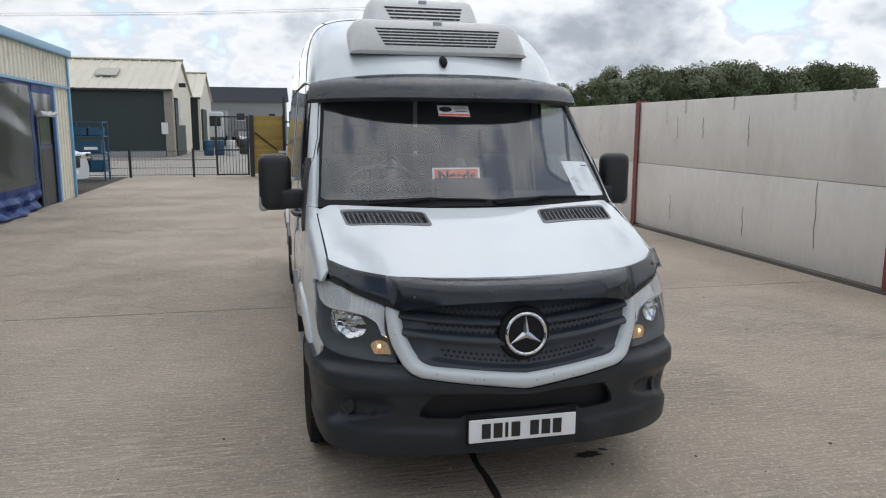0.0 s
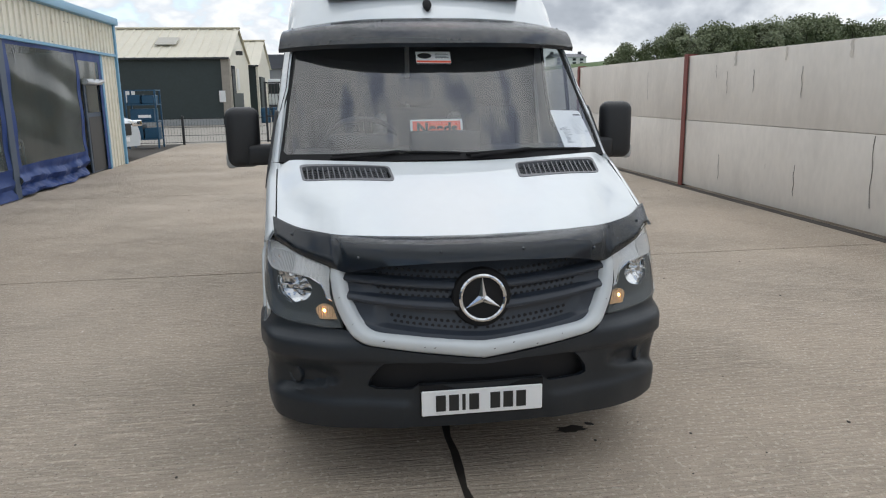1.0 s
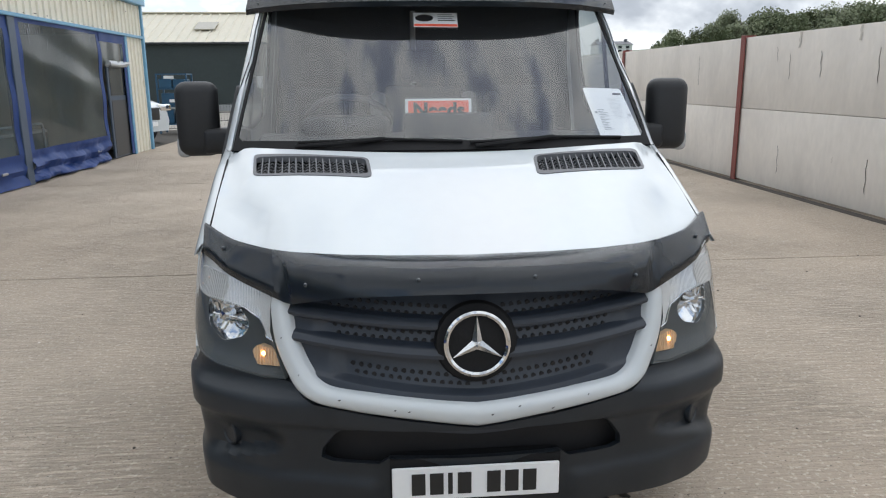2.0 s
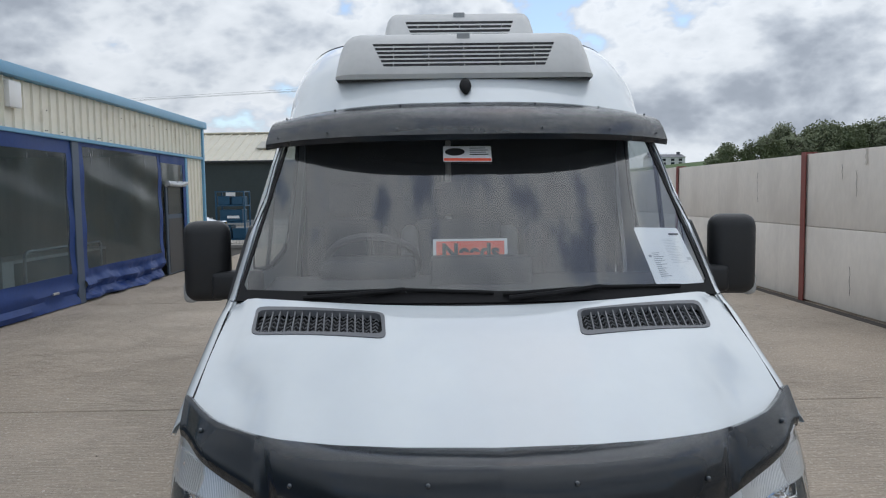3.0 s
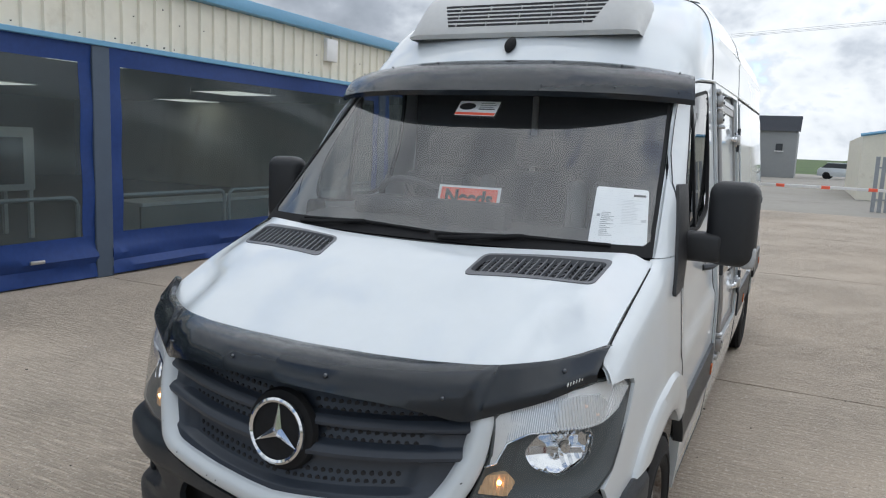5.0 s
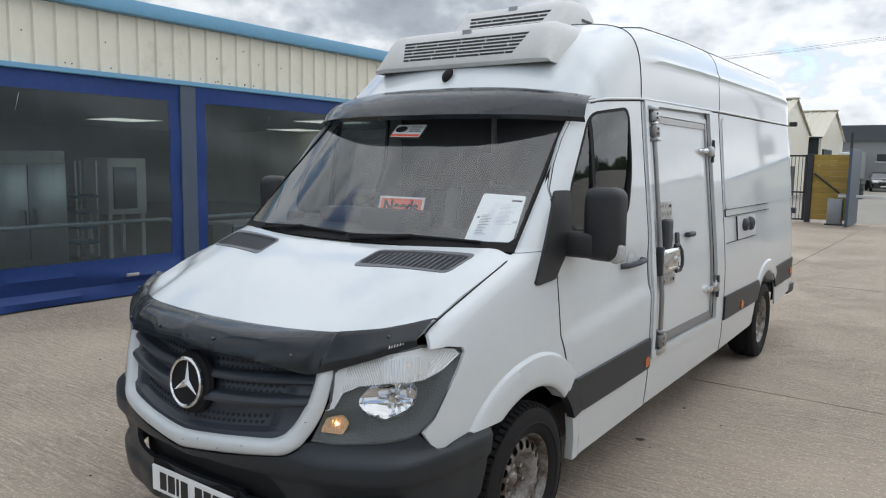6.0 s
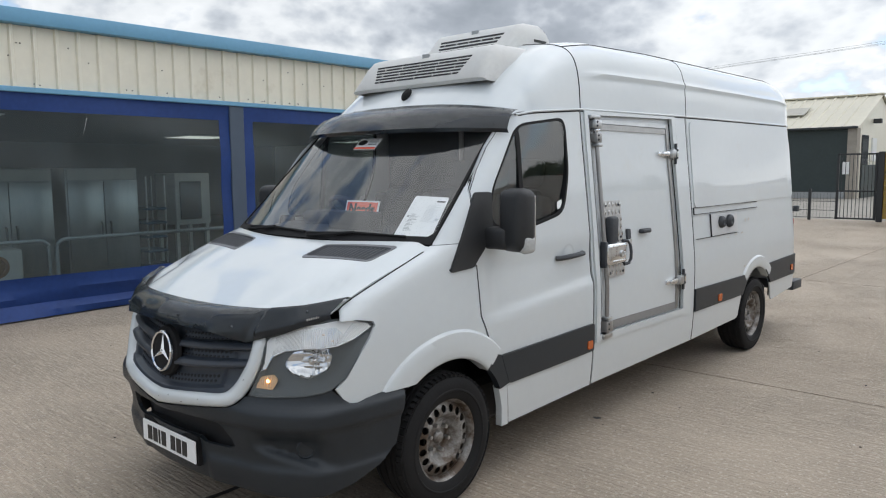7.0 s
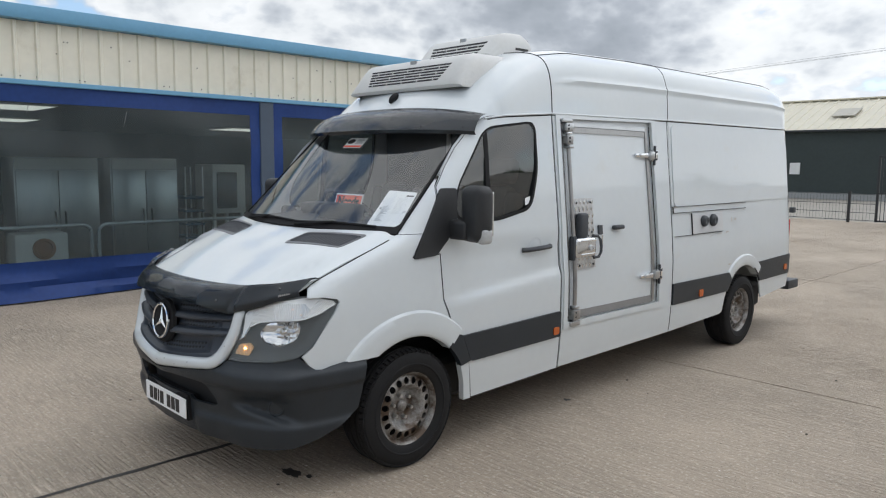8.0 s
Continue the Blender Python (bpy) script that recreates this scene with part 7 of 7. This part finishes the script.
def print_bar(u0, u1, v0, v1, m_=PRINT, name="print_bar"):
    part(name, patch([on_sheet(u0, v0), on_sheet(u1, v0), on_sheet(u1, v1), on_sheet(u0, v1)], screen, -0.0048, 0.0, 0.1), m_, sheet, "", False)


FAINT = mat("faint_print", (0.62, 0.64, 0.65), 0.6)
print_bar(0.72, 0.95, 0.10, 0.135, INK, "logo_bar")
print_bar(0.12, 0.30, 0.90, 0.93, INK, "logo_bar"), print_bar(0.22, 0.34, 0.945, 0.965, INK, "logo_bar")
for k in range(16):
    rr = random.Random(k)
    print_bar(0.52, 0.52 + rr.uniform(0.2, 0.38), 0.20 + k * 0.026, 0.206 + k * 0.026, FAINT)
for k in range(13):
    print_bar(0.16, 0.16 + random.Random(k + 50).uniform(0.1, 0.24), 0.42 + k * 0.03, 0.43 + k * 0.03, PRINT)
print_bar(0.08, 0.14, 0.45, 0.49, PRINT), print_bar(0.88, 0.97, 0.52, 0.57, FAINT)
stk = thing("windscreen_sticker", "white and red dealer sticker at the top of the windscreen", "sticker")
part("label", patch([(-0.108, 1.843), (0.087, 1.840), (0.088, 1.906), (-0.107, 1.908)], screen, 0.006, 0.001, 0.1), PAPER, stk)
part("red_strip", patch([(-0.106, 1.845), (0.085, 1.842), (0.085, 1.853), (-0.106, 1.856)], screen, 0.0075, 0.0, 0.1), RED, stk, "", False)
part("oval", patch([(-0.06 + 0.04 * math.cos(a), 1.882 + 0.016 * math.sin(a)) for a in np.linspace(0, 2 * math.pi, 20)[:-1]], screen, 0.0075, 0.0, 0.1), INK, stk, "dark oval mark", False)
for k in range(4):
    part("print_bar", patch([(0.0, 1.868 + k * 0.009), (0.075 - 0.01 * (k % 2), 1.868 + k * 0.009), (0.075 - 0.01 * (k % 2), 1.872 + k * 0.009), (0.0, 1.872 + k * 0.009)], screen, 0.0075, 0.0, 0.1), PRINT if k else INK, stk, "", False)

# ---- inside the workshop ----
def steel_fridge(y0, y1):
    f_ = thing("upright_fridge", "stainless steel double-door upright fridge in the workshop", "fridge", "workshop fridges")
    part("cabinet", box((-10.0, y0, 0.02), (-9.25, y1, 1.80), 0.01, 2), STEEL, f_)
    ym = (y0 + y1) / 2
    for a, b_, hs in ((y0 + 0.02, ym - 0.006, 1), (ym + 0.006, y1 - 0.02, -1)):
        d_ = part("door", box((-9.25, a, 0.14), (-9.20, b_, 1.58), 0.012, 2), STEEL, f_)
        hy = (b_ - 0.07) if hs > 0 else (a + 0.07)
        part("handle", tube(((-9.18, hy, 0.62), (-9.15, hy, 0.66), (-9.15, hy, 0.86), (-9.18, hy, 0.90)), 0.016, 8), TRIM, d_)
    part("fascia", box((-9.25, y0 + 0.02, 1.60), (-9.21, y1 - 0.02, 1.78), 0.006, 1), GREYPL, f_)


steel_fridge(1.55, 2.85), steel_fridge(3.05, 4.25), steel_fridge(-1.6, -0.3), steel_fridge(0.0, 1.3)
trolley = thing("rack_trolley", "dark steel rack trolley beside the fridges", "trolley")
for x in (-9.7, -9.2):
    for y in (4.38, 4.72):
        part("upright", tube(((x, y, 0.05), (x, y, 1.65)), 0.018, 6), STEEL, trolley)
for z in (0.3, 0.55, 0.8, 1.05):
    part("tray", box((-9.72, 4.36, z), (-9.18, 4.74, z + 0.05), 0.01, 1), BLUEPL, trolley)
part("base", box((-9.74, 4.34, 0.012), (-9.16, 4.76, 0.1), 0.01, 1), TRIM, trolley)
oven = thing("steel_oven", "white framed oven on a stand", "oven")
part("cabinet", box((-10.0, 4.95, 0.75), (-9.25, 5.65, 1.70), 0.02, 2), GREYPL, oven)
part("door", box((-9.25, 5.03, 0.85), (-9.21, 5.45, 1.55), 0.02, 2), DKGLASS, oven)
for x in (-9.95, -9.32):
    for y in (5.0, 5.6):
        part("leg", box((x - 0.03, y - 0.03, 0.012), (x + 0.03, y + 0.03, 0.76)), GREYPL, oven)
for y0, y1 in ((-3.2, -0.75), (-0.65, 1.95), (2.05, 4.65), (4.75, 7.3), (7.4, 9.9), (10.6, 13.4)):
    rl = thing("crowd_rail", "bent steel tube safety rail standing behind the curtain", "rail", "workshop rails")
    pts = [(-7.0, y0, 0.012), (-7.0, y0, 0.72)] + [(-7.0, y0 + 0.12 * (1 - math.cos(a)), 0.72 + 0.12 * math.sin(a)) for a in np.linspace(0.2, 1.57, 5)]
    pts += [(-7.0, y1 - 0.12 * (1 - math.cos(a)), 0.72 + 0.12 * math.sin(a)) for a in np.linspace(1.57, 0.2, 5)] + [(-7.0, y1, 0.72), (-7.0, y1, 0.012)]
    part("tube", tube(pts, 0.028, 8), GALV, rl)
    part("low_bar", tube(((-7.0, y0, 0.3), (-7.0, y1, 0.3)), 0.018, 6), GALV, rl)
heater = thing("space_heater", "squat workshop heater with round front on the floor", "heater")
part("body", box((-7.75, 1.05, 0.08), (-7.35, 1.75, 0.72), 0.04, 2), GREYPL, heater)
hb = bmesh.new()
add_lathe(hb, [(0.15, 0.0), (0.15, 0.03), (0.11, 0.035), (0.10, 0.015), (0.001, 0.01)], Matrix.Translation((-7.35, 1.42, 0.5)) @ Matrix.Rotation(radians(90), 4, "Y"), 24)
part("ring", hb, mat("rusty_ring", (0.25, 0.12, 0.06), 0.6, 0.3, var=0.3), heater, "rusty round outlet")
for y in (1.15, 1.65):
    part("foot", box((-7.7, y - 0.04, 0.012), (-7.4, y + 0.04, 0.09)), TRIM, heater)
bench = thing("work_bench", "long grey work bench in the workshop", "bench")
part("top", box((-8.3, 6.2, 0.58), (-7.6, 15.0, 0.64), 0.01, 1), GREYPL, bench)
part("front_board", box((-7.66, 6.2, 0.05), (-7.62, 15.0, 0.58)), ROOM, bench)
for y in (6.3, 9.0, 12.0, 14.9):
    part("leg", box((-8.25, y - 0.04, 0.012), (-7.7, y + 0.04, 0.58)), GREYPL, bench)
part("white_panel", box((-7.61, 10.2, 0.10), (-7.59, 11.3, 0.64)), WHITEP, bench, "white board leaning on the front")

# ---- vehicles and stacks beyond ----
def car(m, paint, name, label, height=1.45):
    c = thing(name, label, "car")
    L_ = 4.3
    hull = lut([(0, 0.62), (0.12, 0.78), (0.9, 0.95), (1.3, 1.0), (3.9, 1.02), (4.2, 0.95), (4.3, 0.75)], 0.06)
    plan = lut([(0, 0.70), (0.15, 0.82), (0.5, 0.88), (3.8, 0.88), (4.15, 0.82), (4.3, 0.72)], 0.06)
    b = bmesh.new()
    rows = []
    for y in np.linspace(0, L_, 26):
        w, h = plan(y), hull(y)
        rows.append([b.verts.new((x * w, y, z)) for x, z in ((-0.93, 0.25), (-1, 0.45), (-0.99, h - 0.15), (-0.93, h - 0.02), (-0.6, h + 0.02), (0, h + 0.03), (0.6, h + 0.02), (0.93, h - 0.02), (0.99, h - 0.15), (1, 0.45), (0.93, 0.25))])
    for p, q in zip(rows, rows[1:]):
        for k in range(11):
            b.faces.new((p[k], p[(k + 1) % 11], q[(k + 1) % 11], q[k]))
    b.faces.new(rows[0]), b.faces.new(rows[-1][::-1])
    part("body", b, paint, c)
    b = bmesh.new()
    lo = [b.verts.new(p) for p in ((-0.78, 1.15, 0.97), (0.78, 1.15, 0.97), (0.80, 4.0, 0.98), (-0.80, 4.0, 0.98))]
    hi = [b.verts.new(p) for p in ((-0.60, 1.95, height - 0.02), (0.60, 1.95, height - 0.02), (0.62, 3.5, height - 0.02), (-0.62, 3.5, height - 0.02))]
    for k in range(4):
        b.faces.new((lo[k], lo[(k + 1) % 4], hi[(k + 1) % 4], hi[k]))
    part("windows", b, DKGLASS, c, "dark glass", False)
    part("roof", box((-0.63, 1.9, height - 0.03), (0.63, 3.55, height + 0.03), 0.04, 3), paint, c)
    for x in (-0.62, 0.62):
        part("headlamp", box((x - 0.2, -0.01, 0.66), (x + 0.2, 0.14, 0.80), 0.03, 2), REFLECT, c, "clear headlamp")
    part("grille", box((-0.38, -0.02, 0.48), (0.38, 0.06, 0.74), 0.03, 2), INK, c, "black grille")
    part("plate_bar", box((-0.26, -0.035, 0.36), (0.26, -0.015, 0.45)), PAPER, c, "", False)
    for x in (-0.80, 0.80):
        for y in (0.85, 3.5):
            t_ = bmesh.new()
            add_lathe(t_, [(0.001, 0.11), (0.19, 0.11), (0.22, 0.09), (0.31, 0.09), (0.325, 0.05), (0.325, -0.08), (0.2, -0.1)], Matrix.Translation((x, y, 0.325)) @ Matrix.Rotation(radians(90 if x > 0 else -90), 4, "Y"), 24)
            part("wheel", t_, RUBBER, c)
    c.matrix_world = m
    return c


car(pose(-6.42, 18.4, 0.0, 0, 0, 66) @ Matrix.Diagonal((1.1, 1.05, 1.3, 1)), WHITE, "white_car", "white people carrier parked beyond the workshop corner")
car(pose(-3.0, 62.5, -0.006, 0, 0, 12), CARBLK, "black_car", "black saloon car parked before the grey building")
car(pose(6.5, 74, -0.006, 0, 0, 80), WHITE, "distant_car", "pale car parked far beyond the gate")
lorry = thing("lorry", "white lorry cab parked by the grey building", "lorry")
part("cab", box((-7.2, 62, 0.7), (-5.1, 64, 2.95), 0.15, 3), WHITE, lorry)
part("windscreen", box((-7.0, 61.95, 1.75), (-5.3, 62.05, 2.6), 0.03, 1), DKGLASS, lorry)
part("bumper", box((-7.2, 61.9, 0.4), (-5.1, 62.3, 0.85), 0.05, 2), TRIM, lorry)
part("load_box", box((-7.25, 64.1, 0.9), (-5.05, 69, 3.1), 0.02, 1), GREYW, lorry)
for x in (-7.0, -5.3):
    for y in (62.8, 67.5):
        part("wheel", tube(((x - 0.14, y, 0.47), (x + 0.14, y, 0.47)), 0.47, 20), RUBBER, lorry)
rack = thing("crate_rack", "steel rack stacked with blue plastic crates and drums", "rack")
for x in (-7.35, -6.42):
    for y in (22.6, 23.3):
        part("upright", box((x - 0.025, y - 0.025, 0), (x + 0.025, y + 0.025, 1.9)), BLUEPL, rack)
for z in (0.28, 0.85, 1.4, 1.86):
    part("shelf", box((-7.38, 22.58, z), (-6.40, 23.32, z + 0.04)), BLUEPL, rack)
for x, z, w, h in ((-7.3, 1.44, 0.4, 0.3), (-6.85, 1.44, 0.38, 0.28), (-7.25, 0.89, 0.75, 0.4), (-7.3, 0.32, 0.4, 0.45), (-6.85, 0.32, 0.4, 0.35)):
    part("crate", box((x, 22.62, z), (x + w, 23.25, z + h), 0.02, 1), BLUEPL, rack, "blue plastic crate")
part("label_bar", box((-7.0, 22.605, 1.0), (-6.6, 22.618, 1.09)), PAPER, rack, "", False)
for x, y, m_ in ((-4.9, 44, BLUEPL), (-4.3, 44.4, BLUEPL), (-3.6, 44.2, GREYPL), (-2.9, 46, FENCE)):
    dr = thing("storage_drum", "plastic drum standing on the far road", "drum", "far drums")
    t_ = bmesh.new()
    add_lathe(t_, [(0.26, 0), (0.29, 0.03), (0.29, 0.3), (0.30, 0.32), (0.29, 0.34), (0.29, 0.62), (0.30, 0.64), (0.29, 0.66), (0.29, 0.88), (0.25, 0.92)], Matrix.Translation((x, y, -0.006)), 20, True)
    part("barrel", t_, m_, dr)

# ---- hills, trees, house ----
bm = bmesh.new()
def sstep(v):
    v = max(0.0, min(1.0, v))
    return v * v * (3 - 2 * v)


def hill_z(x, y):
    return -0.3 + 7.6 * sstep((x - 4) / 48) * sstep((y - 60) / 75) + 5 * sstep((x - 40) / 120) * sstep((y - 120) / 150) + 0.5 * noise.noise((x * 0.03, y * 0.03, 0))


gx, gy = np.linspace(-20, 260, 57), np.linspace(50, 420, 57)
vs = [[bm.verts.new((x, y, hill_z(x, y))) for y in gy] for x in gx]
for i in range(56):
    for j in range(56):
        bm.faces.new((vs[i][j], vs[i + 1][j], vs[i + 1][j + 1], vs[i][j + 1]))
tagged(part("hillside", bm, GRASS), "green hillside behind the yard wall", "hill", kind="structure")


def tree_mesh(seed, h, spread, n):
    r_ = random.Random(seed)
    tr = bmesh.new()
    add_tube(tr, [(0, 0, 0), (0.1, 0.05, h * 0.3), (0.0, 0.1, h * 0.6)], 0.28, 8, 0.12)
    for k in range(7):
        a = r_.uniform(0, 6.3)
        z0 = h * r_.uniform(0.25, 0.5)
        add_tube(tr, [(0, 0, z0), (math.cos(a) * spread * 0.4, math.sin(a) * spread * 0.4, z0 + h * 0.15), (math.cos(a) * spread * 0.7, math.sin(a) * spread * 0.7, z0 + h * 0.32)], 0.10, 5, 0.03)
    cr = bmesh.new()
    lobes = []
    for k in range(13):
        a, q = r_.uniform(0, 6.3), r_.uniform(0.15, 0.8) * spread
        lobes.append((q * math.cos(a), q * math.sin(a), h * r_.uniform(0.42, 0.86) - 0.12 * q, spread * r_.uniform(0.26, 0.45)))
    for k in range(n):
        lx, ly, lz, lr = r_.choice(lobes)
        d_ = Vector((r_.gauss(0, 1), r_.gauss(0, 1), r_.gauss(0, 0.8))).normalized() * lr * r_.uniform(0.25, 1.04)
        p = Vector((lx, ly, lz)) + d_
        s_ = r_.uniform(0.10, 0.20)
        u = Vector((r_.gauss(0, 1), r_.gauss(0, 1), r_.gauss(0, 1))).normalized()
        v = u.orthogonal().normalized()
        q = [cr.verts.new(p + u * s_), cr.verts.new(p + v * s_ * 0.7), cr.verts.new(p - u * s_), cr.verts.new(p - v * s_ * 0.7)]
        cr.faces.new(q)
    return tr, cr


kinds = []
for k, (h, sp, n) in enumerate(((6.75, 3.5, 12000), (7.4, 4.0, 14000), (6.0, 3.0, 4200))):
    t_ = thing("tree", "broad leafy green tree on the hillside", "tree", "hillside trees")
    a, c = tree_mesh(20 + k, h, sp, n)
    part("trunk", a, BARK, t_)
    part("crown", c, LEAF, t_, "dense green leaves", False)
    kinds.append(t_)
spots = [(46.5, 96, 0), (52, 98, 1), (57, 95, 0), (61, 100, 1), (66, 97, 1), (71, 99, 0), (76, 96, 1), (81, 100, 0), (86, 97, 1), (90, 100, 0), (49, 104, 1), (63, 106, 0), (78, 107, 1), (54.5, 97, 1), (59, 96, 1), (68.5, 98, 0), (73.5, 97, 1), (83.5, 98, 1), (88, 99, 1), (50, 97, 0), (39.2, 97, 2), (43.0, 95, 2), (70, 104, 1), (85, 104, 1)]
for k, (x, y, q) in enumerate(spots):
    m_ = pose(x, y, hill_z(x, y) - 0.1, 0, 0, k * 77) @ Matrix.Scale(0.92 + 0.16 * ((k * 37) % 10) / 10 + max(0.0, min(0.07, (x - 55) * 0.003)), 4)
    first = [i for i, s_ in enumerate(spots) if s_[2] == q][0]
    if k == first:
        kinds[q].matrix_world = m_
    else:
        copy_thing(kinds[q], m_)
house = thing("farmhouse", "distant white farmhouse with dark roof on the hill", "house")
HB = hill_z(48, 150) - 0.2
part("wall", box((44.8, 150, HB), (51.8, 156, HB + 1.7)), WHITEP, house)
b = bmesh.new()
f = [b.verts.new(p) for p in ((44.6, 149.8, HB + 1.7), (44.6, 156.2, HB + 1.7), (44.6, 153, HB + 2.5))]
g_ = [b.verts.new((52, p.co.y, p.co.z)) for p in f]
b.faces.new(f), b.faces.new(g_[::-1])
for i in range(3):
    b.faces.new((f[i], f[(i + 1) % 3], g_[(i + 1) % 3], g_[i]))
part("roof", b, GREYROOF, house, "dark slate roof", False)
for x in (45.2, 51.3):
    part("chimney", box((x - 0.3, 152.7, HB + 2.2), (x + 0.3, 153.3, HB + 2.95)), GREYROOF, house)
for x in (45.8, 47.4, 49.2, 50.8):
    for z in (0.2, 0.95):
        part("window", box((x - 0.35, 149.95, HB + z), (x + 0.35, 150.05, HB + z + 0.5)), DKGLASS, house, "dark window")

# ---- marks on the ground ----
def ground_mark(name, label, cx, cy, w, h, seed, m_):
    r_ = random.Random(seed)
    b = bmesh.new()
    pts = []
    for k in range(18):
        a = 2 * math.pi * k / 18
        q = r_.uniform(0.55, 1.0)
        pts.append(b.verts.new((cx + w / 2 * q * math.cos(a), cy + h / 2 * q * math.sin(a), 0.0035)))
    b.faces.new(pts)
    tagged(part(name, b, m_, None, "", False), label, "stain", kind="structure")


ground_mark("oil_stain", "dark oil stain on the concrete", 0.55, 0.46, 0.19, 0.10, 3, OIL)
ground_mark("oil_stain", "dark oil stain on the concrete", 0.66, 0.50, 0.06, 0.05, 4, OIL)
ground_mark("oil_stain", "small dark stain on the concrete", 0.83, 2.66, 0.07, 0.06, 5, OIL)
ground_mark("oil_stain", "small dark stain on the concrete", 4.6, 9.0, 0.10, 0.08, 6, OIL)
b = bmesh.new()
prev = None
for k in range(26):
    y = -1.6 + k * 0.16
    w = 0.012 + 0.010 * abs(math.sin(k * 1.9)) * (1 if y > -0.4 else 0.5)
    x = -0.075 + 0.006 * math.sin(k * 2.3)
    cur = (b.verts.new((x - w, y, 0.003)), b.verts.new((x + w, y, 0.003)))
    if prev:
        b.faces.new((prev[0], prev[1], cur[1], cur[0]))
    prev = cur
tagged(part("joint_sealant", b, OIL, None, "", False), "black smeared sealant along the slab joint", "joint", kind="structure")
rs = random.Random(9)
for k in range(110):
    x, y = rs.uniform(-4.5, 5.2), rs.uniform(-1.5, 9)
    b = bmesh.new()
    r_ = rs.uniform(0.004, 0.011)
    bmesh.ops.create_icosphere(b, subdivisions=1, radius=r_, matrix=Matrix.Translation((x, y, r_ * 0.3)) @ Matrix.Diagonal((1, 1.3, 0.5, 1)))
    solid("pebble", b, JOINT if k % 3 else PANELC, "small loose pebble on the concrete", "pebble", "yard pebbles")


# ---- yard slabs ----
yard = tagged(new("pavement"), "pale brushed concrete yard slabs with dark joints", "pavement", kind="structure")
slab_x = [-6.03, -0.075, 5.48, 6.4]
slab_y = [-24, -15, -7.8, -1.8 - 0.0, 4.21, 10.2, 16.2, 22.0, 24.6]
for xa, xb in zip(slab_x, slab_x[1:]):
    for ya, yb in zip(slab_y, slab_y[1:]):
        part("slab", box((xa + 0.007, ya + 0.009, -0.2), (xb - 0.007, yb - 0.009, 0.0), 0.004, 1), CONC, yard, "", False)
